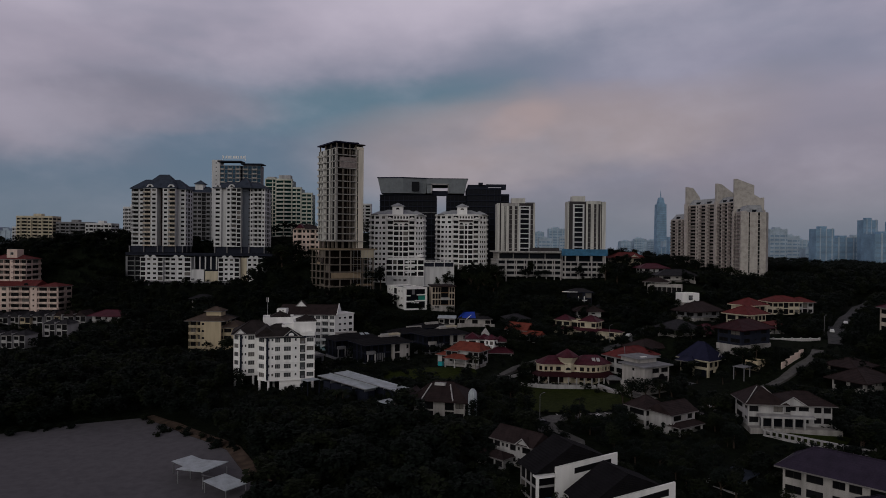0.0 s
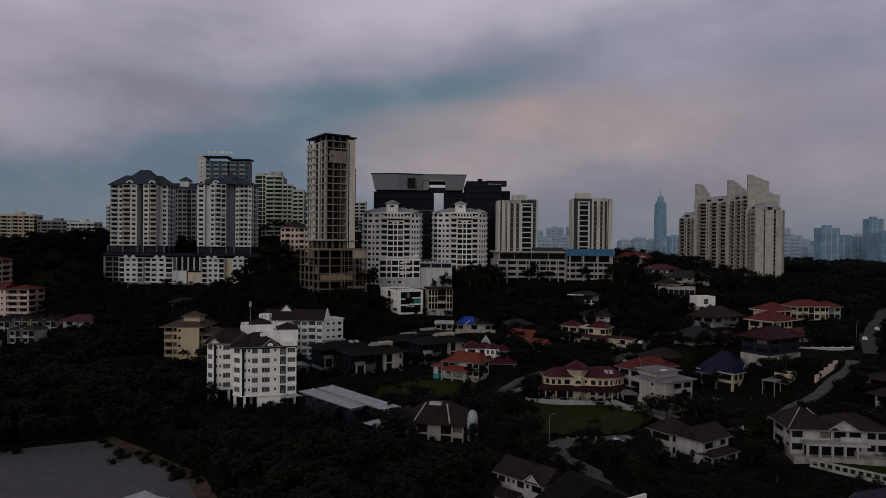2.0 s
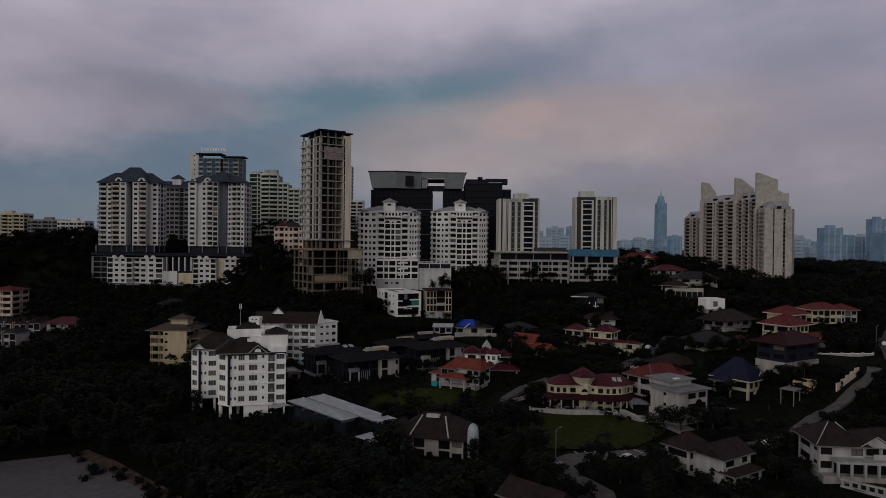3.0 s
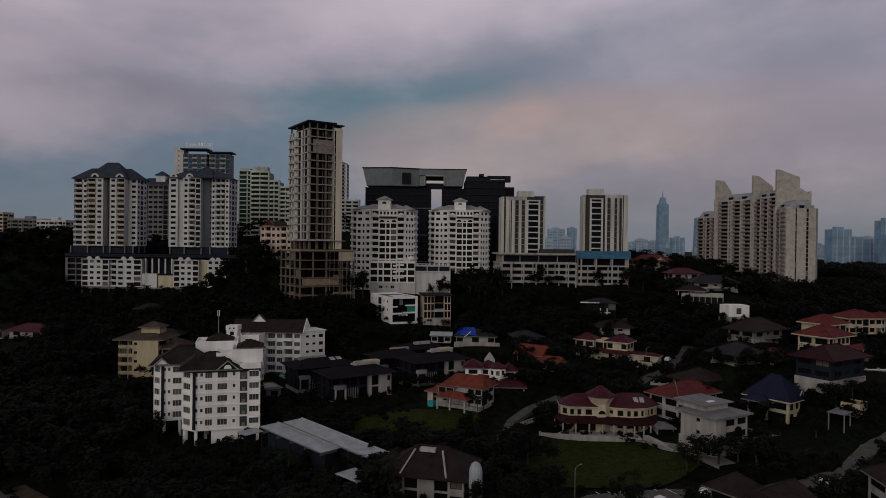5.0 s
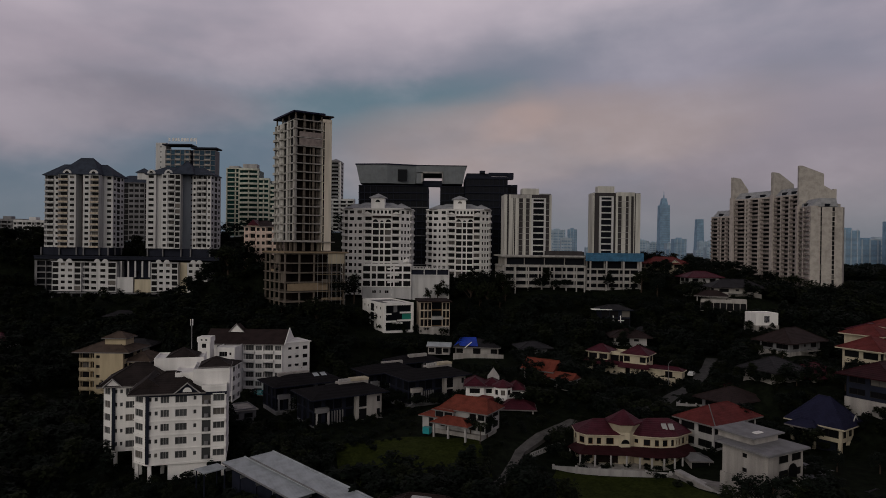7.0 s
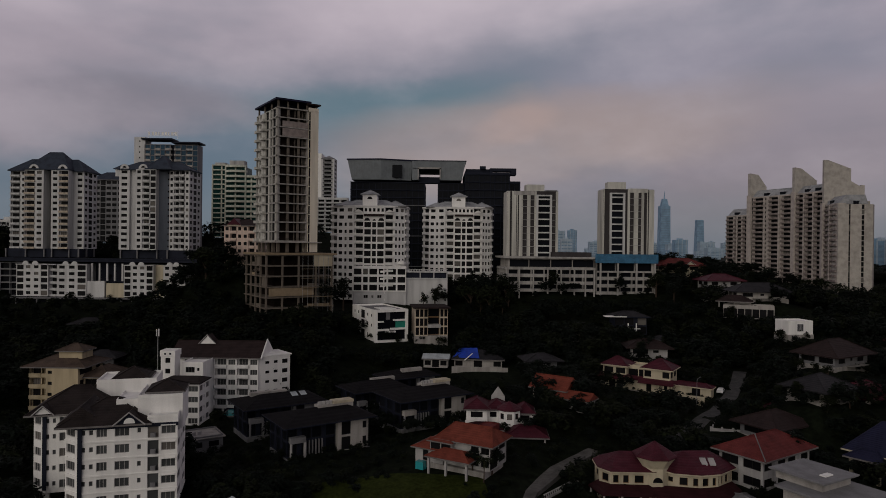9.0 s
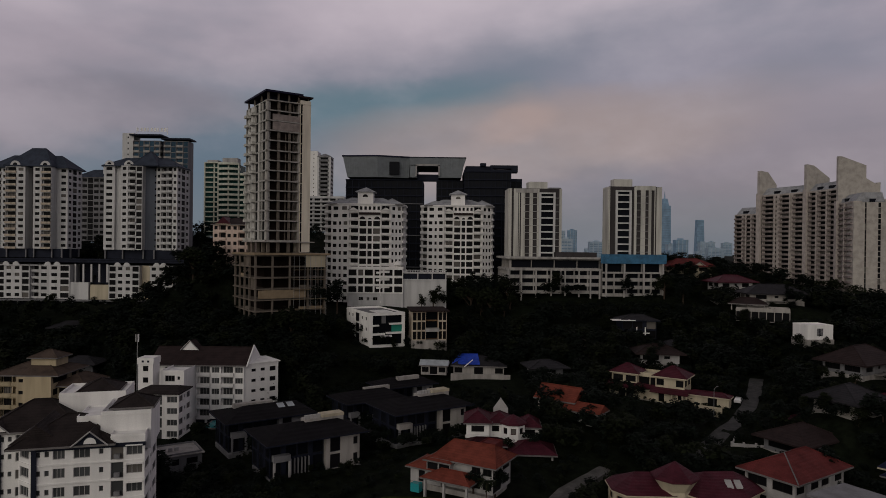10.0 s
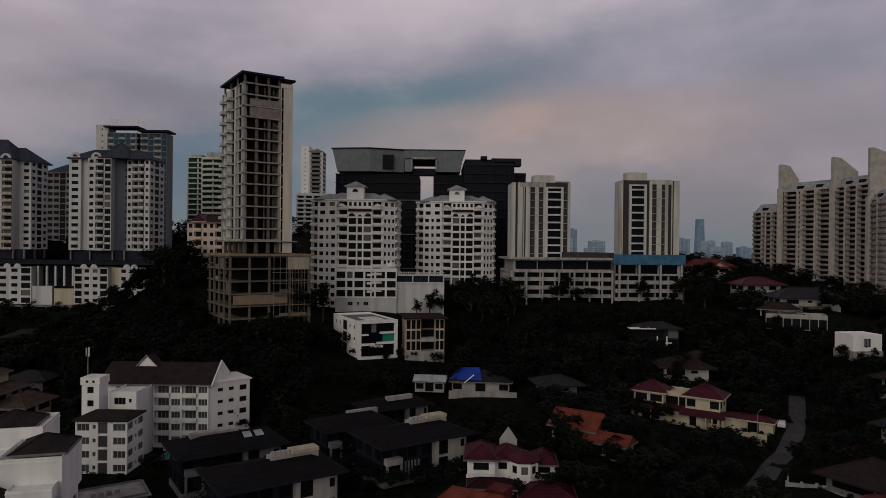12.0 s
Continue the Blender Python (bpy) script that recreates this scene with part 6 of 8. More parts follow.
    columns(t, "porch_column", [(11, -7.0), (19.2, -7.0), (19.2, -0.8), (2, -4.4), (9.2, -4.4)], -2, 1.6, 0.2, PLASTER)
    part("terrace_rail", Shape().box(1.0, -1.2, 2.9, 6.0, -1.0, 3.5), WHITE_CLEAN, t)
    part("rear_gable", gable_end(3.4, 2.4, 0.5), PLASTER, t, m=pose(7.2, 8.2, 7.2))
    part("rear_wall", Shape().box(7.2, 8.2, 0, 10.6, 8.7, 7.2), PLASTER, t)

    t = house(28.0, 283, 17.4, -36, "white bungalow with orange gabled roof among trees")
    wing(t, 0, 0, 9, 7, 0, 1, 3.2, ["wgw", "w", "P", "w"], PLASTER, ORANGE, 2.8, 0.9, gable=True)
    wing(t, 8, -2, 8, 5, -1.2, 1, 3.0, ["wg", "w", "P", "P"], PLASTER, ORANGE, 1.6, 0.7, gable=True)
    part("gable", gable_end(5, 1.6), PLASTER, t, m=pose(16.02, -2, 1.8, 0, 0, 90))

    # dark modern houses
    spec = ((-28.9, 251.5, 10.8, 19, 11, (9.2, 6.0, 8.8, 2.4)), (-5.6, 272.5, 11.6, 19, 11, (9.2, 6.0, 8.8, 2.4)), (-43.5, 272, 9.4, 19, 11, (3.0, 7.4, 9.5, 1.6)), (-18.6, 287, 10.4, 15, 9, (7.0, 5.4, 7.5, 1.2)), (-10.5, 303, 10.8, 15, 8, (5.0, 2.6, 7.0, 1.2)))
    for k, (x, y, z, w, d, (bx, by, bw, bd)) in enumerate(spec):
        t = house(x, y, z, 33, "dark modern house with charcoal roof and pale rooftop plant room", group="dark modern houses")
        plinth(t, 0, 0, w, d, 4, GREY)
        block(t, rect(0, 1.2, w * 0.6, d), 0, 2, 3.5, ["gpggpg", "P", "P", "gpgpg"], DARKWALL, parapet=0, glass=DARKGLASS)
        block(t, rect(w * 0.6, 0, w * 0.4, d), 0, 2, 3.4, ["pgpppm", "mP", "P", "P"], STONE if k < 2 else GREY, parapet=0, frame_mat=DARKWALL)
        ridge_roof(t, rect(-0.3, -0.4, w + 0.6, d + 1.8), (w * 0.3, d * 0.62), (w * 0.85, d * 0.62), 7.05, 1.9, CHARCOAL, DARKWALL)
        fin = Shape().box(0, 0, 0, 0.16, 0.5, 3.2).mesh("screen_fin", GREY)
        for q in range(6):
            part("screen_fin", fin, None, t, m=pose(w * 0.22 + q * 0.75, 0.55, 0.2))
        part("balcony", Shape().box(0.4, -0.3, 3.4, w * 0.2, 1.15, 4.6), STONE if k == 1 else GREY, t)
        columns(t, "column", [(0.5, -0.1), (w * 0.19, -0.1)], -1, 3.4, 0.2, PLASTER if k == 0 else GREY)
        part("plant_room", Shape().box(bx, by, 7.4, bx + bw, by + bd, 9.3), STONE, t, "pale rooftop plant room")
        if bd > 2:
            part("plant_roof", Shape().box(bx + bw * 0.44, by - 0.1, 9.3, bx + bw + 0.1, by + bd + 0.1, 9.9), CREAM, t)
            unit = Shape().box(0, 0, 0, 0.75, 0.6, 0.7).mesh("condenser", PLASTER)
            for q in range(4):
                part("condenser", unit, None, t, m=pose(bx + 0.3 + q * 0.9, by + 0.6, 9.3))
        if k == 2:
            for q in (12.6, 15.0):
                part("skylight", Shape().face((0, 0, 0), (1.7, 0, 0), (1.7, 2.2, 0.75), (0, 2.2, 0.75)).face((0, 0, -0.3), (0, 2.2, 0.4), (1.7, 2.2, 0.4), (1.7, 0, -0.3)), TIN, t, "pale framed skylight", m=pose(q, 3.4, 8.2))
    t = house(-57.5, 262, 8.2, 33, "low house with a pale flat roof and condensers")
    block(t, rect(0, 0, 11, 8), -3, 2, 2.9, ["nmn", "n", "P", "n"], GREY, parapet=0.4)
    part("roof", Shape().box(-0.5, -0.5, 2.9, 11.5, 8.5, 3.1), STONE, t, "pale flat roof slab")
    for q in range(4):
        part("condenser", Shape().box(2.0 + q * 1.3, 3.0, 3.1, 2.8 + q * 1.3, 3.6, 3.9), PLASTER, t)

    # the white box house and its neighbour
    t = house(-20.3, 354, 21, 26, "white cubic house with framed glass front", "modern_house")
    plinth(t, 0.6, 0.6, 12.2, 20, 5, STONE)
    block(t, rect(0, 1.5, 13.2, 25), 0.4, 3, 3.7, ["P", "P", "P", "pspspgpspsp"], WHITE_CLEAN, parapet=0.5)
    s = Shape().box(0, 0, 0, 13.2, 1.5, 0.9).box(0, 0, 11.3, 13.2, 1.5, 12.3).box(0, 0, 0.9, 0.9, 1.5, 11.3).box(12.3, 0, 0.9, 13.2, 1.5, 11.3)
    part("front_frame", s, WHITE_CLEAN, t)
    part("glass_front", Shape().box(0.9, 1.1, 0.9, 12.3, 1.45, 11.3), DARKGLASS, t, "dark glazed front")
    part("balcony_slab", Shape().box(0.9, 0.1, 4.3, 5.6, 1.2, 5.0), WHITE_CLEAN, t)
    part("balcony_slab", Shape().box(6.2, 0.1, 4.6, 12.3, 1.2, 5.3), WHITE_CLEAN, t)
    part("balcony_slab", Shape().box(4.2, -0.1, 3.6, 8.2, 1.2, 4.2), WHITE_CLEAN, t)
    part("balcony_slab", Shape().box(7.4, 0.1, 7.9, 12.3, 1.2, 8.5), WHITE_CLEAN, t)
    part("balcony_slab", Shape().box(0.9, 0.1, 7.5, 3.4, 1.2, 8.0), WHITE_CLEAN, t)
    part("green_screen", Shape().box(8.4, 0.8, 5.3, 12.3, 1.05, 7.8), JADEGLASS, t, "green glass screen")
    part("curtain", Shape().box(4.6, 0.98, 8.4, 6.2, 1.08, 11.2), GREY, t)
    part("roof_deck", Shape().box(0.8, 2.4, 11.6, 12.4, 22, 11.9), GREY, t)
    part("rooflight", Shape().box(4, 4, 11.9, 10, 12, 12.2), WHITE_CLEAN, t)
    t = house(-5.6, 357, 23.5, 8, "beige house with brown flat roof and timber screens", "modern_house")
    plinth(t, 0, 0, 12, 14, 5)
    block(t, rect(0, 0, 4.8, 14), 0, 3, 3.4, ["ggg", "P", "P", "P"], BEIGE, parapet=0, frame_mat=TAN)
    block(t, rect(4.8, 2.6, 4.6, 12), 0, 3, 3.4, ["g", "P", "P", "P"], WOOD, parapet=0, glass=DARKGLASS)
    block(t, rect(9.4, 0.6, 3.0, 13), 0, 3, 3.4, ["gg", "P", "P", "P"], BEIGE, parapet=0, frame_mat=TAN)
    part("roof", Shape().prism(rect(-0.8, -1.0, 14, 16), 10.2, 10.7), BROWN, t, "brown flat roof")
    part("balcony", Shape().box(4.6, -0.4, 3.0, 9.6, 2.6, 4.2), PLASTER, t)

    t = house(4.5, 332, 16.2, -6, "low pale house with blue tarpaulin over its roof")
    wing(t, 4, 0, 16, 9, 0, 1, 3.2, ["wPgPw", "w", "P", "w"], STONE, SLATE, 2.6, 0.9)
    part("tarpaulin", Shape().face((2.6, 0.2, 3.45), (11.5, -0.9, 3.6), (10.5, 4.4, 6.25), (4.5, 4.4, 6.1)).face((2.6, 0.2, 3.40), (4.5, 4.4, 6.02), (10.5, 4.4, 6.17), (11.5, -0.9, 3.52)).face((2.6, 0.2, 3.42), (4.5, 4.4, 6.06), (5.0, 9.0, 3.9), (1.8, 8.4, 3.2)), TARP, t, "blue tarpaulin", m=pose(1.0, 0.0, 0.12))
    part("scaffold_pole", Shape().tube([(7.6, -1.4, 3.0), (10.2, -1.4, 5.3)], 0.16, 5), WHITE_CLEAN, t)
    part("boundary_wall", Shape().box(3.5, -4, -2, 22, -3.7, 1.3), STONE, t)
    wing(t, -6, -3, 8, 5, 0.5, 1, 3.0, ["wgw", "P", "P", "P"], STONE, TIN, 1.2, 0.6, gable=True)


def long_shed():
    t = thing("long_shed", -32.4, 224.0, 0, -44, "long low shed with pale metal roof sheets", "shed")
    # two lapped roofs side by side and a short lean-to, falling gently to the south-east
    for x0, y0, w, d, z, tilt in ((0, -5.4, 34, 5.4, 13.3, 2.0), (-2.5, -10.2, 25, 5.0, 12.7, 1.5)):
        s = Shape().prism(rect(0, 0, w, d), 0, 0.16)
        sheet_ob = part("roof_sheet", s, TIN, t, "pale corrugated roof sheet", m=pose(x0, y0, z, 0, tilt))
        part("roof_ridge", Shape().box(0, d - 0.25, 0.16, w, d, 0.34), TIN, sheet_ob)
        part("gutter", Shape().box(0, -0.22, -0.1, w, -0.01, 0.12), GREY, sheet_ob)
        part("wall", Shape().box(x0 + 1.0, y0 + 1.6, 3, x0 + w - 1.0, y0 + d - 0.6, z - 1.6), DARKWALL, t)
        for k in range(5):
            part("truss", Shape().box(x0 + 1 + k * (w - 2) / 4, y0 + 0.2, z - 1.5, x0 + 1.15 + k * (w - 2) / 4, y0 + d - 0.2, z - 0.9), METAL, t)
        columns(t, "post", [(x0 + 0.4 + k * (w - 0.8) / 4, y0 + 0.3) for k in range(5)], 4, z - 1.3, 0.12, DARKWALL)
    part("roof_sheet", Shape().prism(rect(-6.8, -14.0, 4.0, 5.0), 11.2, 11.36), TIN, t, "small pale lean-to roof")
    columns(t, "post", [(-6.5, -13.7), (-3.1, -13.7), (-6.5, -9.3)], 4, 11.2, 0.1, DARKWALL)
    part("end_sheet", Shape().prism(rect(31, -13.0, 7, 5.0), 10.4, 10.56), TIN, t, "lower pale roof sheet at the end")
    columns(t, "post", [(31.3, -12.7), (37.7, -12.7), (37.7, -8.3)], 4, 10.4, 0.1, METAL)
    reserve(t, rect(-5, -9, 38, 8), 1.0)

    t = house(-8, 189, 6.6, -14, "house with dark tiled roofs, white gable bands and roof well")
    wing(t, 0, 0, 15, 11, 0, 2, 2.9, ["wgPgw", "ww", "P", "w"], STONE, BROWN, 4.2, 1.4, ridge=6.0, edge=BROWN)
    hip_roof(t, -5, -2, 7, 9, 4.6, 3.2, BROWN, 0.8, gable=True)
    for x in (2.0, 9.6):
        s = Shape().tube([(0.6, 0, 0), (2.4, 4.6, 3.6)] if x < 5 else [(2.2, 0, 0), (0.4, 4.6, 3.6)], 0.2, 5)
        part("white_verge", s, PLASTER, t, m=pose(x, -1.2, 6.15))
    part("rooflight", Shape().box(5.2, 3.6, 9.2, 8.4, 4.8, 9.9), PLASTER, t)
    part("gable", gable_end(5, 2.4), PLASTER, t, m=pose(-4, -1.9, 4.4))
    d = thing("silver_tank", 8.6, 181.5, 6.5, 0, "tall round-topped pale metal tank beside a house", "tank")
    s = Shape()
    rings = [(1.25, -2), (1.25, 8.6), (1.15, 9.4), (0.85, 10.1), (0.4, 10.5), (0.06, 10.6)]
    s.tube([(0, 0, z) for _, z in rings], [r for r, _ in rings], 14)
    part("shell", s, TIN, d)
    clear(8.6, 181.5, 3)
    clear(0, 180, 8)


mansion()
long_shed()


def near_houses():
    t = house(80.5, 171.5, 10.2, -6, "white villa with broad brown roofs and pillared terrace", "villa")
    t.scale = (0.82, 0.82, 0.86)
    plinth(t, 0, -2, 27, 14, 5)
    wing(t, 0, 1, 11, 12, 0, 2, 3.3, ["wPw", "P", "P", "ws"], PLASTER, BROWN, 4.2, 1.2, ridge=5)
    wing(t, 10.6, 2, 15.4, 11, 0, 2, 3.2, ["pWWpww", "ww", "P", "P"], PLASTER, BROWN, 3.2, 1.2)
    gablet(t, 9.5, 0.4, 6.4, 8.0, 2.4, 6.0, PLASTER, BROWN)
    part("terrace_roof", Shape().box(2.5, -3.0, 3.2, 19, 1.9, 3.8), PLASTER, t, "white terrace canopy")
    part("terrace_glass", Shape().box(3.5, 0.4, 0, 16.5, 0.7, 3.2), DARKGLASS, t)
    part("ridge_gutter", Shape().tube([(-1.0, 0.2, 6.7), (4.6, 6.6, 10.9)], 0.14, 5), PLASTER, t)
    part("ridge_gutter", Shape().tube([(10.8, 0.6, 6.7), (6.4, 6.6, 10.9)], 0.14, 5), PLASTER, t)
    part("roof_terrace_wall", Shape().box(12.5, -0.3, 3.8, 19, -0.1, 5.0), PLASTER, t)
    columns(t, "terrace_column", [(3, -2.6), (6.2, -2.6), (9.4, -2.6), (12.6, -2.6), (15.8, -2.6)], 0, 3.2, 0.28, PLASTER)
    g = thing("balustraded_wall", 82.5, 168.0, 8.0, -45, "long white balustraded garden wall", "wall")
    part("wall", Shape().box(0, 0, -3, 24, 0.4, 1.0), PLASTER, g)
    part("coping", Shape().box(-0.1, -0.1, 2.0, 24.1, 0.5, 2.3), PLASTER, g)
    columns(g, "baluster", [(0.4 + k * 1.45, 0.2) for k in range(17)], 1.0, 2.0, 0.25, PLASTER)
    part("wall", Shape().box(24, 0, -5, 24.4, 9, 2.3), STONE, g)
    f = thing("boundary_fence", 121, 205, 9.0, -58, "dark panel fence with white posts", "fence")
    columns(f, "post", [(k * 2.6, 0) for k in range(10)], -1.5, 2.3, 0.14, PLASTER)
    for k in range(9):
        part("panel", Shape().box(k * 2.6 + 0.16, -0.05, -1.2, k * 2.6 + 2.44, 0.05, 2.0), DARKWALL, f)

    t = house(60.0, 171.0, 7.8, 33, "white house with dark brown hipped and gabled roofs")
    t.scale = (0.78, 0.78, 0.82)
    plinth(t, 0, -1, 13, 15, 5)
    wing(t, -2, 9, 9, 8, 0, 2, 3.3, ["wbp", "P", "P", "w"], PLASTER, BROWN, 3.4, 1.1)
    wing(t, 0, 0, 12.5, 9.5, 0, 2, 3.1, ["pBpwp", "sPs", "P", "P"], PLASTER, BROWN, 3.0, 0.9, gable=True)
    for gx in (-0.32, 12.52):
        part("gable", gable_end(9.5, 2.5), PLASTER, t, m=pose(gx + 0.3, 0, 6.2, 0, 0, 90))
    part("balcony_rail", Shape().box(0.3, -0.6, 3.2, 8.5, -0.45, 4.2), PLASTER, t)
    hip_roof(t, 0, -3.4, 12, 4, 2.8, 1.2, BROWN, 0.6)
    columns(t, "porch_column", [(0.2, -3.2), (6, -3.2), (11.8, -3.2)], 0, 2.8, 0.25, PLASTER)

    t = house(12.4, 155.5, 6.2, -44, "white terrace house with brown gabled roof")
    t.scale = (0.86, 0.86, 0.88)
    plinth(t, 0, 0, 13, 8, 4)
    wing(t, 0, 0, 13, 8, 0, 2, 2.9, ["wsswsW", "ww", "P", "w"], PLASTER, BROWN, 2.8, 0.9, gable=True)
    part("gable", gable_end(8, 2.5), PLASTER, t, m=pose(13.02, 0, 5.8, 0, 0, 90))
    gablet(t, 8.4, -0.6, 5.7, 4.0, 1.6, 4.0, PLASTER, BROWN)
    wing(t, -2, -4.5, 9, 4.4, -0.6, 1, 2.9, ["wgw", "P", "P", "w"], PLASTER, BROWN, 1.2, 0.6)

    # pair with raking white party walls
    for k, (x, y, z) in enumerate(((23.8, 135.5, 0.6), (31.5, 122.0, -0.8))):
        t = house(x, y, z, 20, "townhouse with raking white party wall and dark steep roof", "townhouse", "raking wall townhouses")
        plinth(t, -6, 0, 20, 12, 5)
        w = Shape()
        o = [(0, 0), (15.0, 0), (15.0, 12.0), (0, 10.4)]
        lo = [w.p((x2, 0, z2)) for x2, z2 in o]
        hi = [w.p((x2, 0.5, z2)) for x2, z2 in o]
        w.f += [lo, hi[::-1]] + [[lo[q], hi[q], hi[(q + 1) % 4], lo[(q + 1) % 4]] for q in range(4)]
        w.mi += [0] * 6
        part("party_wall", w, WHITE_CLEAN, t, "raking white party wall")
        part("slot_window", Shape().face((4.4, -0.02, 8.6), (13.4, -0.02, 9.6), (13.4, -0.02, 10.9), (4.4, -0.02, 9.8)).face((4.4, 0.1, 8.6), (4.4, 0.1, 9.8), (13.4, 0.1, 10.9), (13.4, 0.1, 9.6)), GLASS, t)
        for wx, wz, ww, wh in ((3.4, 4.3, 2.2, 1.4), (6.6, 4.3, 0.7, 2.2), (9.0, 6.2, 0.5, 0.5)):
            part("window", window_mesh(ww, wh, GLASS, PLASTER, 1 if ww > 1 else 0), None, t, m=pose(wx, -0.07, wz))
        part("window_canopy", Shape().box(3.2, -0.6, 5.8, 5.8, -0.02, 6.0), PLASTER, t)
        block(t, rect(-3.8, 1.6, 16.8, 7), 0, 3, 3.05, ["gg", "P", "P", "ggg"], PLASTER, parapet=0)
        s = Shape()
        s.face((-4.6, 0.6, 9.2), (4.5, 0.6, 14.6), (4.5, 9, 14.6), (-4.6, 9, 9.2)).face((4.5, 0.6, 14.6), (13.2, 0.6, 11.0), (13.2, 9, 11.0), (4.5, 9, 14.6))
        s.face((-4.6, 0.6, 9.2), (13.2, 0.6, 9.2), (13.2, 0.6, 11.0), (4.5, 0.6, 14.6)).face((-4.6, 9, 9.2), (4.5, 9, 14.6), (13.2, 9, 11), (13.2, 9, 9.2)).face((-4.6, 0.6, 9.19), (-4.6, 9, 9.19), (13.2, 9, 9.19), (13.2, 0.6, 9.19))
        part("roof", s, CHARCOAL, t)
        part("balcony_frame", Shape().box(-4.6, -0.4, 3.0, 0, 1.5, 3.4).box(-4.6, -0.4, 8.6, 0, 1.5, 9.0).box(-4.6, -0.4, 3.4, -4.1, 0.1, 8.6), WHITE_CLEAN, t)
        part("balcony_glass", Shape().box(-4.0, -0.3, 3.4, -0.05, -0.22, 4.5), BLUEGLASS, t)

    t = house(71.5, 137.0, 5.2, -46, "long house with purple-grey tiled roof and white walls")
    plinth(t, 0, 0, 32, 9.5, 6)
    wing(t, 0, 0, 32, 9.5, 0, 2, 3.1, ["WWpwwpgpWpbpw", "ww", "P", "ww"], STONE, PURPLE, 4.0, 1.3)
    hip_roof(t, 14, -5, 7, 8, 3.4, 1.6, PURPLE, 0.6)
    columns(t, "porch_column", [(14.4, -4.6), (20.6, -4.6)], 0, 3.4, 0.25, STONE)
    wing(t, 22, -2, 9, 4, 0, 2, 3.1, ["gWg", "P", "P", "P"], PLASTER)
    t = thing("car_porch", 62.5, 138.5, 3.6, 40, "steel car porch with blue-grey roof and white wall", "car porch")
    part("roof", Shape().prism(rect(0, 0, 11, 6), 2.9, 3.2, rect(0, 0, 11, 6)), BLUESLATE, t)
    columns(t, "post", [(0.4, 0.4), (5.5, 0.4), (10.6, 0.4), (0.4, 5.6), (10.6, 5.6)], -2, 2.9, 0.12, METAL)
    part("side_wall", Shape().box(-0.5, 6.1, -3, 18, 6.4, 2.6), PLASTER, t)
    part("low_wall", Shape().box(-0.8, -0.5, -3, -0.5, 6.4, 1.6), PLASTER, t)
    reserve(t, rect(0, -2, 18, 9))

    # flat-roofed sheds at the yard
    for k, (x, y, z, w, d, turn, tilt) in enumerate(((-65.8, 160.0, 3.2, 7.4, 5.6, -34, 3), (-62.0, 153.2, 3.6, 8.6, 8.0, -26, -5), (-53.6, 147.5, 3.0, 8.0, 6.0, -34, 4))):
        t = thing("open_shelter", x, y, 0, turn, "open yard shelter with pale flat metal roof", "shelter", "yard shelters")
        s = Shape().prism(rect(0, 0, w, d), 0, 0.16)
        part("roof", s, TIN, t, m=pose(0, 0, z, 0, tilt))
        columns(t, "post", [(0.3, 0.3), (w - 0.3, 0.3), (0.3, d - 0.3), (w - 0.3, d - 0.3)], 0, z - 0.35, 0.08, METAL)
        part("bench", Shape().box(1.0, d - 1.4, 0.42, w - 1.0, d - 0.9, 0.5).box(1.2, d - 1.3, 0, 1.3, d - 1.0, 0.42).box(w - 1.3, d - 1.3, 0, w - 1.2, d - 1.0, 0.42), GREY, t)
        reserve(t, rect(0, 0, w, d))


near_houses()


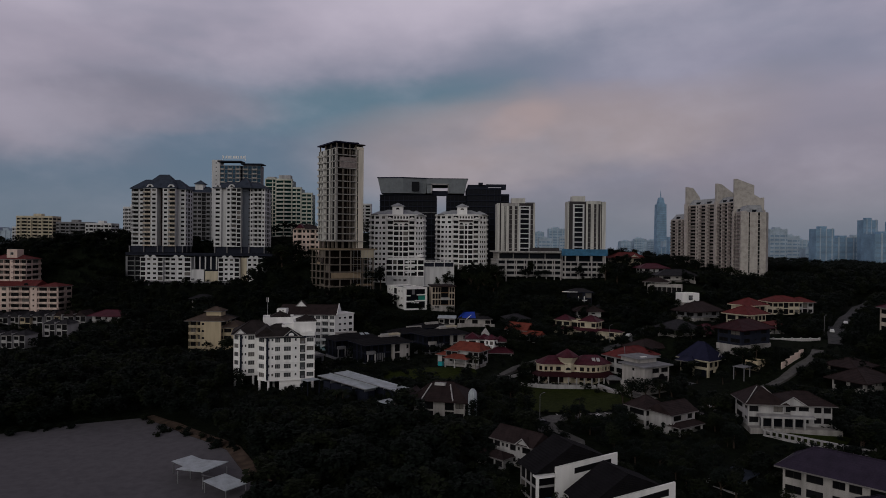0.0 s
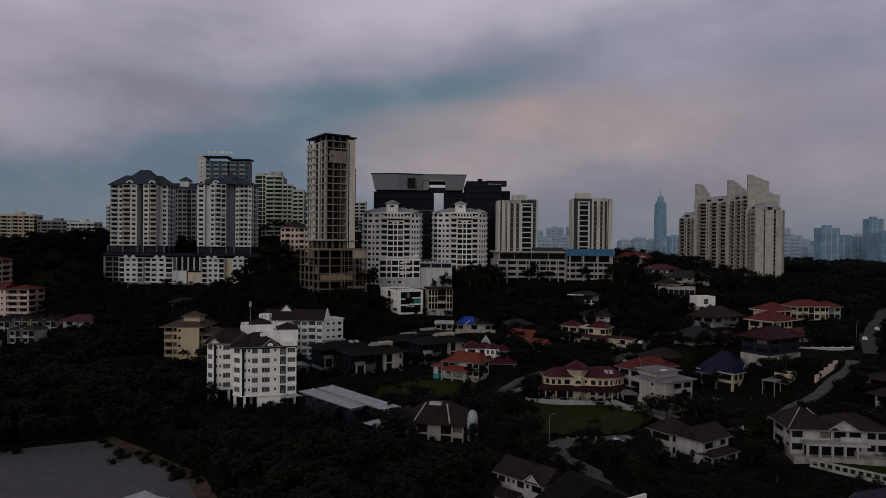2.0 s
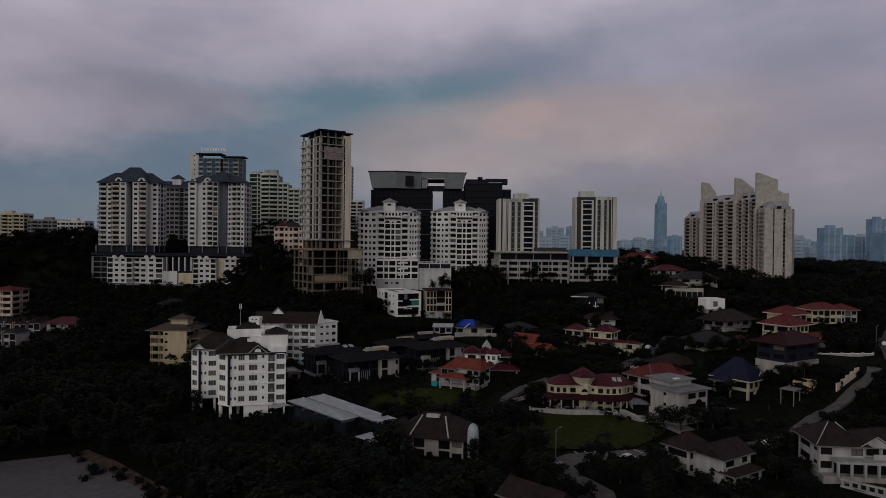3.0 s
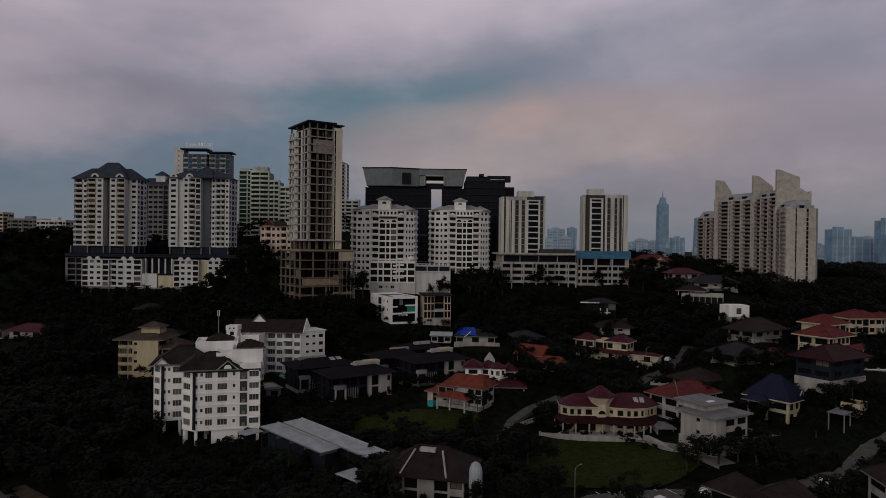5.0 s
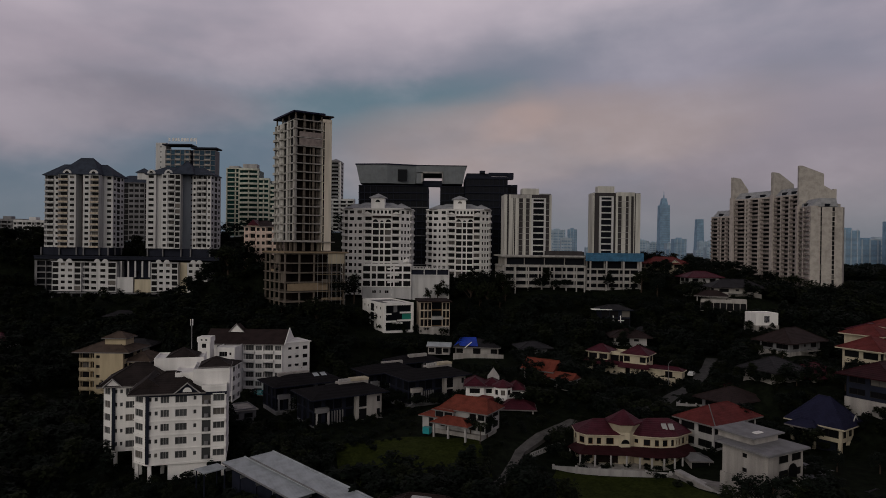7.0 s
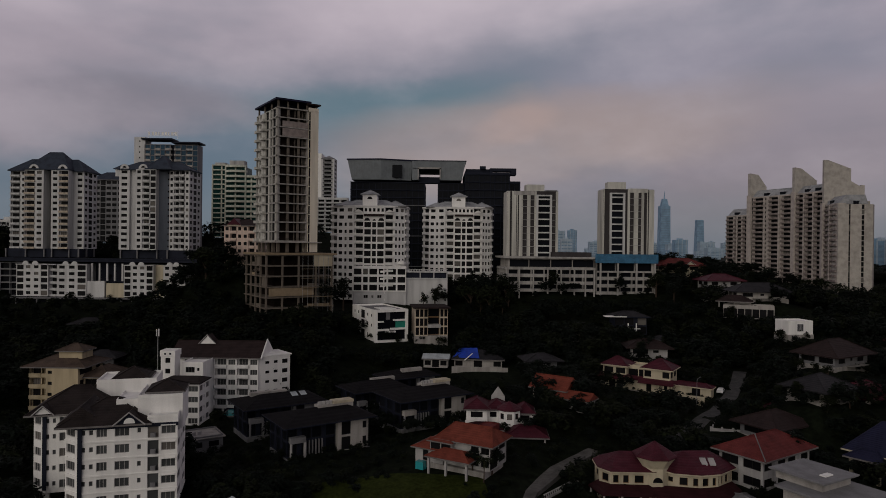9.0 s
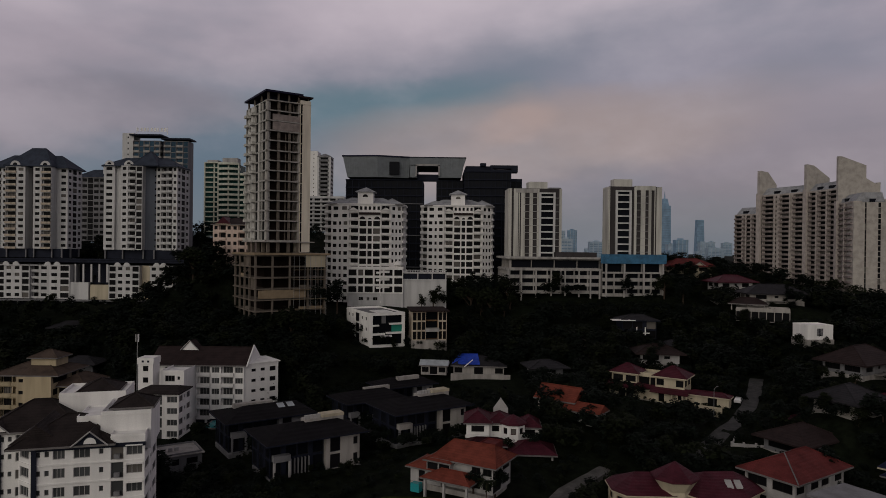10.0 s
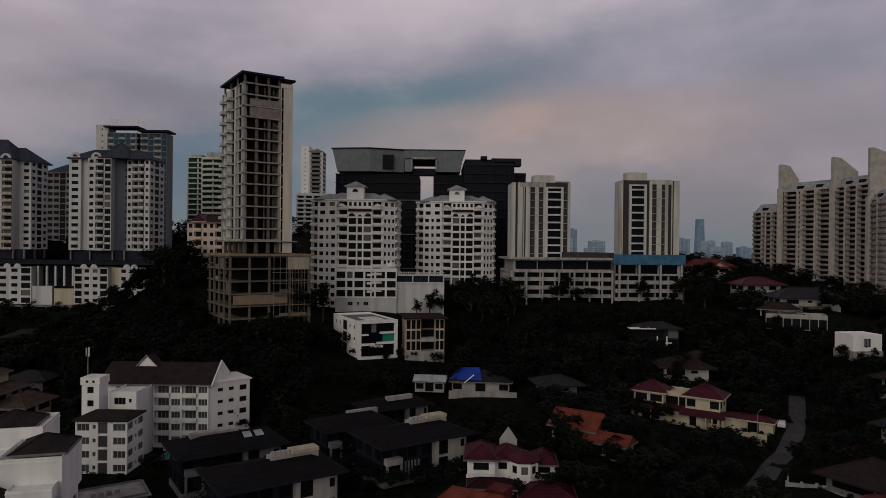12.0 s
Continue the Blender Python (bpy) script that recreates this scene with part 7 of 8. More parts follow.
def hill_houses():
    rows = (
        # x, y, z, turn, w, d, floors, wall, roof, rise, label
        (110, 424, 43.5, 4, 20, 10, 2, CREAM, REDTILE, 3.0, "cream house with red gabled roof below the ridge"),
        (120, 395, 35.0, 6, 15, 9, 3, PLASTER, MAROON, 2.4, "white stepped house with maroon roof on the hill"),
        (124, 376, 37.4, -4, 20, 10, 1, STONE, SLATE, 3.0, "wide house with grey hipped roof on the hill"),
        (106.5, 291, 25.4, -6, 20, 10, 1, STONE, BROWN, 3.4, "house with wide brown roof and pale verandah"),
        (91.5, 270, 20.4, -6, 14, 9, 1, PLASTER, SLATE, 2.8, "dark-roofed house with white gabled porch"),
        (106, 245, 20.5, -4, 21, 10, 2, DARKWALL, SKIRT, 2.8, "grey house with dark maroon roofs and deep terrace"),
        (151, 318, 25.5, -10, 15, 9, 1, PLASTER, MAROON, 2.4, "white bungalow with maroon roof"),
        (168, 330, 26.5, -8, 14, 9, 1, PLASTER, REDTILE, 2.4, "white bungalow with red roof"),
        (76, 262, 13.5, -20, 14, 9, 1, STONE, BROWN, 2.6, "low house with brown roof"),
        (88, 276, 13.0, -22, 13, 9, 1, PLASTER, MAROON, 2.6, "low house with maroon roof beside the road"),
        (104, 272, 15.5, -16, 14, 9, 2, PLASTER, MAROON, 2.8, "white house with maroon roof behind a garden wall"),
        (67.5, 330, 18.3, -6, 12, 8, 2, PLASTER, BROWN, 2.2, "white house half hidden by trees"),
        (80, 345, 20.5, 4, 11, 8, 1, STONE, SLATE, 2.0, "low grey house half hidden by trees"),
        (32, 318, 15.5, 8, 9, 7, 2, GREY, SLATE, 1.6, "small grey house among trees"),
        (47, 352, 20.5, 0, 9, 7, 2, STONE, SLATE, 1.6, "small white house among trees"),
        (-183, 343, 15.0, -8, 16, 9, 1, PLASTER, MAROON, 2.4, "white bungalow with maroon roof among trees"),
        (-142, 372, 19.0, 10, 11, 7, 2, PLASTER, SLATE, 1.8, "small white house below the towers"),
        (-118, 336, 12.0, 0, 10, 7, 2, GREY, SLATE, 1.8, "small grey house among trees"),
        (-300, 470, 47.0, 0, 26, 12, 2, STONE, BROWN, 4.0, "ridge villa with brown hipped roofs"),
        (128, 208, 9.0, -20, 18, 10, 2, PLASTER, BROWN, 3.0, "white house with brown roof behind a fence"),
        (146, 232, 12.0, -16, 14, 9, 1, STONE, SLATE, 2.6, "low house with slate roof"),
        (134, 222, 14.0, -18, 13, 9, 1, BEIGE, BROWN, 2.2, "beige annexe with brown tiled roof"),
        (76, 226, 6.5, 4, 10, 7, 1, STONE, GREY, 1.0, "low grey garden outbuilding"),
        (84, 214, 4.5, -10, 12, 7, 1, STONE, SLATE, 1.6, "low grey house with lean-to"),
    )
    for x, y, z, turn, w, d, fl, wall_m, roof_m, rise, label in rows:
        if x > 70 and y < 345:
            x, y, w, turn = x + d * 0.42, y - 3.0, w * 0.82, 30
            wall_m = {PLASTER: STONE, STONE: GREY}.get(wall_m, wall_m)
        t = house(x, y, z, turn, label)
        plinth(t, 0, 0, w, d, 5)
        cols = ["pwpspwp", "wp", "P", "ww"] if w > 12 else ["wsp", "w", "P", "w"]
        wing(t, 0, 0, w, d, 0, fl, 2.9, cols, wall_m, roof_m, rise * 1.15, 1.8, edge=roof_m)
        if int(x + y) % 3 == 0:
            gablet(t, w * 0.55, -0.9, fl * 2.9 - 0.1, w * 0.26, rise * 0.62, d * 0.4, wall_m, roof_m)
        part("porch_slab", Shape().box(w * 0.3, -2.2, 0, w * 0.8, -0.31, 0.2), PAVING, t)
    # villa with two-tier red roofs
    t = house(123.5, 264, 22.5, 31, "cream villa with two tiers of red tiled roof", "villa")
    plinth(t, 0, -2, 20, 14, 5)
    wing(t, 0.5, 1, 12, 10, 0, 2, 3.5, ["wspwww", "ww", "P", "ww"], CREAM, REDTILE, 3.4, 1.4, edge=CREAM)
    wing(t, 11, 6, 9, 10, 0, 3, 3.3, ["pww", "ww", "P", "P"], CREAM, REDTILE, 2.8, 1.2, edge=CREAM)
    s = Shape()
    s.face((-1, -1.6, 2.5), (20, -1.6, 2.5), (20, 0.98, 3.9), (-1, 0.98, 3.9)).face((-1, -1.6, 2.3), (-1, 0.98, 2.3), (20, 0.98, 2.3), (20, -1.6, 2.3)).face((-1, -1.6, 2.3), (20, -1.6, 2.3), (20, -1.6, 2.5), (-1, -1.6, 2.5))
    part("porch_roof", s, REDTILE, t)
    columns(t, "porch_column", [(k, -1.3) for k in (0, 4, 8, 12, 16, 19.5)], 0, 2.3, 0.22, CREAM)
    t = house(149, 296, 26.5, 8, "white villa with red roofs beside the road", "villa")
    t.scale = (0.82, 0.85, 0.9)
    wing(t, 0, 0, 16, 10, 0, 2, 3.2, ["wwgww", "ww", "P", "ww"], CREAM, REDTILE, 2.8, 1.2, edge=CREAM)
    wing(t, 16, 2, 10, 9, 0, 2, 3.0, ["wgw", "ww", "P", "P"], PLASTER, REDTILE, 2.4, 1.0)
    # white cube on the slope
    t = house(121.0, 331, 28.7, 8, "white cubic house with a barred opening", "modern_house")
    t.scale = (0.78, 0.78, 0.8)
    plinth(t, 0, 0, 11.6, 9, 6)
    block(t, rect(0, 0, 11.6, 9), 0, 1, 5.2, ["P"], WHITE_CLEAN, parapet=0.4)
    part("barred_opening", Shape().box(4.2, -0.06, 1.4, 7.0, 0.02, 4.4), DARKWALL, t)
    for k in range(5):
        part("bar", Shape().box(4.35 + k * 0.58, -0.12, 1.4, 4.48 + k * 0.58, -0.07, 4.4), PLASTER, t)
    # grey-roofed hall terrace on the hill
    t = house(114.5, 367, 30.6, -24, "pale two-storey pavilion with slatted terrace on the hill", "pavilion")
    block(t, rect(0, 0, 18, 8), 0, 1, 4.0, ["ggggggg", "ggg", "P", "P"], STONE, parapet=0.9)
    hip_roof(t, -2, 1, 12, 7, 6.4, 2.2, BROWN, 0.8)
    columns(t, "post", [(-1.5, 1.4), (4, 1.4), (9.6, 1.4)], 4, 6.4, 0.2, STONE)
    # open steel frame house
    t = house(66.5, 352, 25.2, 0, "dark house with white pergola frame among trees")
    wing(t, 2, 2, 12, 8, 0, 2, 3.3, ["ggpg", "P", "P", "P"], DARKWALL, SLATE, 1.8, 1.0, edge=DARKWALL)
    part("pergola", Shape().box(-2, 0, 6.6, 6, 0.25, 6.9).box(-2, 3, 6.6, 6, 3.25, 6.9).box(-2, 0.25, 6.6, -1.7, 3, 6.9).box(1, 0.25, 6.6, 1.3, 3, 6.9).box(4, 0.25, 6.6, 4.3, 3, 6.9), WHITE_CLEAN, t, "white pergola frame")
    columns(t, "post", [(6.5, 0.2), (9.5, 0.2)], 0, 4.4, 0.16, WHITE_CLEAN)
    part("rail", Shape().box(4.5, 0.1, 2.2, 11, 0.3, 2.5), WHITE_CLEAN, t)
    # terrace of small houses on the western slope
    for k in range(9):
        x, y = -245 + k * 6.3 + (k % 2) * 0.6, 350 + (k % 3) * 1.2 - (5 if k > 6 else 0)
        t = house(x, y, 10.6 + (k * 0.25), -6, "narrow terrace house with grey pitched roof" if k % 3 else "narrow yellow terrace house with grey pitched roof", "terrace_house", "western terrace")
        wing(t, 0, 0, 6.0, 9, -2, 2, 3.3, ["wg", "P", "P", "P"], YELLOW if k % 3 == 0 else PLASTER, SLATE if k < 6 else BROWN, 2.6, 0.3, gable=k % 2 == 0)
        part("parapet_wall", Shape().box(-0.12, -0.8, -2, 0.12, 9, 5.6), PLASTER, t)
    for k in range(8):
        x, y = -236 + k * 6.4, 315 - k * 0.6 + (14 if k > 5 else 0)
        t = house(x, y, 6.4 + (k * 0.2) + (3.5 if k > 5 else 0), -10, "narrow white terrace house with dark pitched roof", "terrace_house", "lower terrace")
        wing(t, 0, 0, 6.2, 8, -2, 2, 3.2, ["wg", "P", "P", "w"], PLASTER, SLATE, 2.0, 0.3)
        part("parapet_wall", Shape().box(-0.12, -0.8, -2, 0.12, 8, 5.3), PLASTER, t)


hill_houses()


# ---- roads, yards, lawns, cars, poles ----
road_pts = [(57, 262), (62, 266.5), (70, 276.5), (77.8, 285.6), (87, 298.5), (94.4, 311), (103, 327)]
strip("road", road_pts, 3.9, ROADWAY, "asphalt lane climbing between gardens", "road")
strip("upper_road", [(150, 250), (163, 273), (178, 292), (192, 309), (222, 351), (250, 380)], 5.0, ROADWAY, "grey asphalt road on the eastern slope", "road")
strip("side_lane", [(88, 200), (99, 212), (106.4, 219), (116.7, 225), (124.2, 230.4), (134, 239), (141, 246)], 4.0, LANE, "pale concrete lane climbing past garden walls", "road")
strip("village_street", [(36, 158), (33.9, 168.5), (29, 177.5), (28.5, 185), (33, 189.5), (42, 191.8), (50, 193), (62, 192), (74, 192), (88, 200)], 6.0, LANE, "pale concrete village street", "road")
strip("footpath", [(14, 216), (17, 228), (21, 238), (28, 248), (38, 258)], 3.2, LANE, "pale concrete lane past the lawn", "road")
strip("driveway", [(55, 232), (60, 224), (63, 213), (66, 206)], 5.0, PAVING, "pale concrete driveway down the lawn", "driveway")
for x in range(-136, -44, 5):
    for y in range(96, 206, 5):
        if y < 195 + (x + 112) * 0.45 and y < 201 - (x + 94) * 0.85:
            clear(x, y, 5.5)
sheet("yard", [(-150, 90), (-44, 90), (-42, 150), (-57, 174), (-72, 188), (-83, 198.5), (-94, 207), (-112, 200), (-150, 179)], YARD, "wide worn asphalt yard", "yard", 0.25)
sheet("dirt_verge", [(-42, 150), (-57, 174), (-72, 188), (-83, 198.5), (-94, 207), (-92, 209.5), (-80, 201), (-69, 190.5), (-54, 176), (-39, 152)], DIRT, "worn brown dirt verge beside the yard", "verge", 0.3)
for k in range(9):
    clear(-90 + k * 4.6, 205.5 - k * 4.3, 2.2)
s = Shape()
s.tube([(-93.5, 206.8, 0.5), (-72, 188.2, 0.5), (-57, 174.2, 0.5)], 0.12, 4)
tagged(new("yard_kerb", s.mesh("yard_kerb", PLASTER)), "pale kerb along the yard edge", "kerb", kind="structure")
sheet("lawn", [(20, 196), (48, 197.5), (60, 207), (55, 229), (29, 233), (22, 215)], GRASS, "mown green lawn before the mansion", "lawn", 0.3)
sheet("lawn", [(-18, 224), (14, 224), (12, 240), (-6, 243), (-22, 240)], GRASS, "rough green lawn between houses", "lawn", 0.3)
sheet("lawn", [(84, 166), (96, 157), (104, 166), (100, 172), (86, 170)], GRASS, "green lawn behind the balustraded wall", "lawn", 0.5)
for x, y, r in ((30, 205, 11), (48, 206, 9), (45, 215, 13), (35, 220, 11), (-6, 232, 9), (6, 231, 8), (-14, 231, 7), (94, 165, 7), (70, 268, 5), (62, 216, 6), (84, 196, 5)):
    clear(x, y, r)
wall = thing("lane_wall", 69.0, 268.5, 12.6, -14, "white garden wall beside the lane", "wall")
part("wall", Shape().box(0, 0, -3, 20, 0.3, 1.4), PLASTER, wall)
part("return_wall", Shape().box(0, 0.3, -3, 0.3, 15, 1.4), PLASTER, wall, m=pose(0, 0, 0, 0, 0, -14))
columns(wall, "pillar", [(k * 2.5, 0.15) for k in range(9)], -1, 1.7, 0.22, PLASTER)


fence = thing("baluster_fence", 23.5, 236.5, gz(27, 240), 48, "low white baluster fence beside the lane", "fence")
part("rail", Shape().box(0, -0.1, 1.0, 15, 0.1, 1.15), PLASTER, fence)
part("kerb", Shape().box(0, -0.15, -1.5, 15, 0.15, 0.35), PLASTER, fence)
columns(fence, "baluster", [(0.3 + k * 0.72, 0) for k in range(21)], 0.35, 1.0, 0.1, PLASTER)
hut = thing("garden_hut", 111.0, 230.5, gz(112, 231) - 0.5, 40, "small yellow flat-roofed hut beside the lane", "hut")
block(hut, rect(0, 0, 6, 4.5), 0, 1, 3.2, ["PwP", "P", "P", "P"], YELLOW, parapet=0.3)
part("canopy", Shape().box(-9, 0.4, 2.3, -0.1, 4.6, 2.5), GREY, hut, "grey flat carport canopy")
columns(hut, "post", [(-8.7, 0.7), (-4.5, 0.7), (-8.7, 4.3)], -3, 2.3, 0.12, GREY)
pink = thing("lane_wall", 119.5, 230.6, gz(121, 231), 38, "long pinkish garden wall climbing beside the lane", "wall")
for k in range(5):
    part("wall_panel", Shape().box(k * 3.4, 0, -3, k * 3.4 + 3.36, 0.3, 2.3 + k * 0.75), PEACH, pink)
pale = thing("garden_retaining_wall", 126, 256.5, 19.0, 5, "long white retaining wall below the villa garden", "wall")
part("wall", Shape().box(0, 0, -3, 23, 0.4, 2.0), PLASTER, pale)
part("coping", Shape().box(-0.1, -0.1, 2.0, 23.1, 0.5, 2.2), WHITE_CLEAN, pale)
columns(pale, "pillar", [(k * 3.8, 0.1) for k in range(7)], -2, 2.6, 0.25, PLASTER)
lines = thing("parking_lines", 0, 0, 0, 0, "white painted parking lines on the village street", "road marking")
for k in range(7):
    x, y = 34.5 + k * 2.5, 192.6 + k * 0.35
    part("line", Shape().box(-0.08, -1.6, 0, 0.08, 1.6, 0.012), WHITE_CLEAN, lines, m=pose(x, y, gz(x, y) + 0.32, 0, 0, 25))


def car(x, y, z, turn, paint, label):
    t = thing("car", x, y, z, turn, label, "car", "parked cars")
    s = Shape()
    prof = [(-2.1, 0.35), (2.1, 0.35), (2.15, 0.75), (1.3, 0.95), (0.75, 1.42), (-1.0, 1.45), (-1.6, 0.98), (-2.15, 0.9)]
    n = len(prof)
    lo = [s.p((x2, -0.85 if z2 < 1.1 else -0.66, z2)) for x2, z2 in prof]
    hi = [s.p((x2, 0.85 if z2 < 1.1 else 0.66, z2)) for x2, z2 in prof]
    s.f += [lo[:], hi[::-1]] + [[lo[q], hi[q], hi[(q + 1) % n], lo[(q + 1) % n]] for q in range(n)]
    s.mi += [0] * (n + 2)
    part("body", s, paint, t)
    part("windscreen", Shape().face((1.25, -0.72, 1.0), (1.25, 0.72, 1.0), (0.8, 0.6, 1.40), (0.8, -0.6, 1.40)), GLASS, t, m=pose(0.02, 0, 0.01))
    part("side_window", Shape().box(-1.3, -0.83, 1.02, 0.8, -0.78, 1.32), GLASS, t)
    part("side_window", Shape().box(-1.3, 0.78, 1.02, 0.8, 0.83, 1.32), GLASS, t)
    wheel = Shape().tube([(0, -0.12, 0), (0, 0.12, 0)], 0.33, 12).mesh("wheel", RUBBER)
    for wx in (-1.3, 1.3):
        for wy in (-0.8, 0.8):
            part("wheel", wheel, None, t, m=pose(wx, wy, 0.33))
    return t


for x, y, turn, paint, label in ((86.0, 302.5, 58, CARPAINT, "white hatchback parked at the lane side"), (161, 271, 60, CARPAINT, "white car on the upper road"), (177, 288, 58, CARPAINT, "white car on the upper road"), (165, 279, 60, DARKCAR, "dark car on the upper road"),
                                 (45, 188, 40, CARPAINT, "white car parked on the village street"), (28, 181.5, 30, DARKCAR, "dark car parked on the village street"), (82, 195, -10, CARPAINT, "white car parked by the villa"), (86, 195.5, -12, DARKCAR, "grey car parked by the villa"), (56, 192.5, 10, CARPAINT, "white car parked on the village street")):
    lift = 0.3 if (x, y) not in ((82, 195), (86, 195.5)) else 0.0
    car(x, y, gz(x, y) + lift, turn, paint, label)


def street_lamp(x, y, h, turn):
    t = thing("street_lamp", x, y, gz(x, y) - 0.3, turn, "slim grey street lamp with a curved arm", "street lamp", "street lamps")
    part("pole", Shape().tube([(0, 0, 0), (0, 0, h), (0.3, 0, h + 0.5), (1.4, 0, h + 0.8)], [0.09, 0.06, 0.05, 0.05], 6), GREY, t)
    part("lamp_head", Shape().box(1.3, -0.12, h + 0.72, 2.0, 0.12, h + 0.86), GREY, t)


for x, y in ((74, 290), (28, 186.5), (156, 268)):
    street_lamp(x, y, 7.5, 40)


def mobile_mast(x, y, z, h):
    t = thing("mobile_mast", x, y, z, 0, "slim mast with white panel antennas", "mast")
    part("pole", Shape().tube([(0, 0, -6), (0, 0, h)], [0.22, 0.1], 6), METAL, t)
    for a in (0, 120, 240):
        part("antenna", Shape().box(-0.16, 0.35, h - 2.2, 0.16, 0.5, h), WHITE_CLEAN, t, m=pose(0, 0, 0, 0, 0, a))


mobile_mast(-83.6, 314, 12, 18.6)


# ---- trees ----
def crown_points(rg, kind):
    """Centres, radii and flattening of the leaf clumps of a crown."""
    out = []
    if kind == "broad":
        for k in range(13):
            a, r = rg.uniform(0, 6.28), rg.uniform(0.3, 2.9)
            out.append((r * math.cos(a), r * math.sin(a), 5.6 + rg.uniform(-1.3, 1.7) - 0.18 * r, rg.uniform(0.9, 1.7)))
    elif kind == "tall":
        for k in range(14):
            a, r = rg.uniform(0, 6.28), rg.uniform(0.1, 1.9)
            out.append((r * math.cos(a), r * math.sin(a), rg.uniform(4.2, 9.6), rg.uniform(0.8, 1.4)))
    elif kind == "umbrella":
        for k in range(15):
            a, r = rg.uniform(0, 6.28), rg.uniform(0.2, 4.0)
            out.append((r * math.cos(a), r * math.sin(a), 6.6 + rg.uniform(-0.5, 0.8) - 0.05 * r * r, rg.uniform(0.8, 1.4)))
    else:
        for k in range(7):
            a, r = rg.uniform(0, 6.28), rg.uniform(0.0, 1.2)
            out.append((r * math.cos(a), r * math.sin(a), rg.uniform(0.6, 1.9), rg.uniform(0.6, 1.0)))
    return out


def leaf_cloud(rg, clumps, leaves, size):
    """Leaf sprays: small folded quads over each clump, facing outwards and up."""
    v, f = [], []
    for cx, cy, cz, cr in clumps:
        for k in range(leaves):
            d = Vector((rg.gauss(0, 1), rg.gauss(0, 1), rg.gauss(0.25, 0.9))).normalized()
            p = Vector((cx, cy, cz)) + d * cr * rg.uniform(0.55, 1.12)
            n = (d * 0.4 + Vector((rg.gauss(0, 0.35), rg.gauss(0, 0.35), 1.0))).normalized()
            u = n.cross(Vector((rg.gauss(0, 1), rg.gauss(0, 1), rg.gauss(0, 1)))).normalized()
            w = n.cross(u)
            s = size * rg.uniform(0.6, 1.35)
            i = len(v)
            v += [tuple(p - u * s), tuple(p - w * s * 0.55 - n * s * 0.15), tuple(p + u * s), tuple(p + w * s * 0.55 - n * s * 0.15)]
            f.append((i, i + 1, i + 2, i + 3))
    return v, f


def trunk_shape(rg, clumps, h, r):
    s = Shape()
    lean = Vector((rg.uniform(-0.3, 0.3), rg.uniform(-0.3, 0.3), 0))
    s.tube([Vector((0, 0, -1.5)), lean * 0.3 + Vector((0, 0, h * 0.35)), lean + Vector((0, 0, h * 0.7)), lean * 1.2 + Vector((0, 0, h))], [r * 1.25, r, r * 0.7, r * 0.3], 6)
    for cx, cy, cz, cr in clumps[:7]:
        z0 = h * rg.uniform(0.4, 0.75)
        s.tube([lean * (z0 / h) + Vector((0, 0, z0)), Vector((cx * 0.5, cy * 0.5, (z0 + cz) / 2 + 0.2)), Vector((cx, cy, cz))], [r * 0.45, r * 0.3, r * 0.1], 4)
    return s


TREES, FOREST = {}, {}
rg = random.Random(11)
for kind, h, r, n, size in (("broad", 5.4, 0.28, 4, 0.42), ("tall", 8.6, 0.24, 3, 0.40), ("umbrella", 6.4, 0.26, 3, 0.42), ("shrub", 1.2, 0.08, 2, 0.26)):
    TREES[kind], FOREST[kind] = [], []
    for k in range(n):
        clumps = crown_points(rg, kind)
        v, f = leaf_cloud(rg, clumps, 62 if kind != "shrub" else 45, size)
        me = bpy.data.meshes.new("crown")
        me.from_pydata(v, [], f)
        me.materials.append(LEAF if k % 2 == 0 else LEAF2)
        TREES[kind].append((trunk_shape(rg, clumps, h, r).mesh("trunk", BARK), me))
        v, f = leaf_cloud(rg, clumps, 30, size * 1.5)
        FOREST[kind].append((np.array(v), np.array(f)))


def palm_meshes(rg):
    s = Shape()
    s.tube([(0, 0, -1), (0.15, 0, 2.5), (0.1, 0.1, 5.2), (0.25, 0.1, 7.4)], [0.22, 0.17, 0.14, 0.12], 7)
    v, f = [], []
    for k in range(13):
        a, lift = 2 * math.pi * k / 13 + rg.uniform(-0.2, 0.2), rg.uniform(0.2, 1.3)
        pts = [Vector((0.25 + math.cos(a) * q * 2.6, 0.1 + math.sin(a) * q * 2.6, 7.4 + lift * q * 1.3 - 2.0 * q * q * (1.3 - lift * 0.5))) for q in (0, 0.25, 0.5, 0.75, 1.0)]
        side = Vector((-math.sin(a), math.cos(a), 0))
        for p, q in zip(pts, pts[1:]):
            for e in (-1, 1):
                for m in (0.15, 0.65):
                    b = p.lerp(q, m)
                    c = p.lerp(q, m + 0.3)
                    i = len(v)
                    v += [tuple(b), tuple(c), tuple(c + side * e * 0.55 + Vector((0, 0, -0.35))), tuple(b + side * e * 0.55 + Vector((0, 0, -0.35)))]
                    f.append((i, i + 1, i + 2, i + 3))
    me = bpy.data.meshes.new("fronds")
    me.from_pydata(v, [], f)
    me.materials.append(LEAF2)
    return s.mesh("trunk", BARK), me


PALM = palm_meshes(rg)
TREE_LABEL = {"broad": "broad dark green garden tree", "tall": "tall narrow dark green tree", "umbrella": "spreading flat-topped rain tree", "shrub": "rounded dark green shrub"}


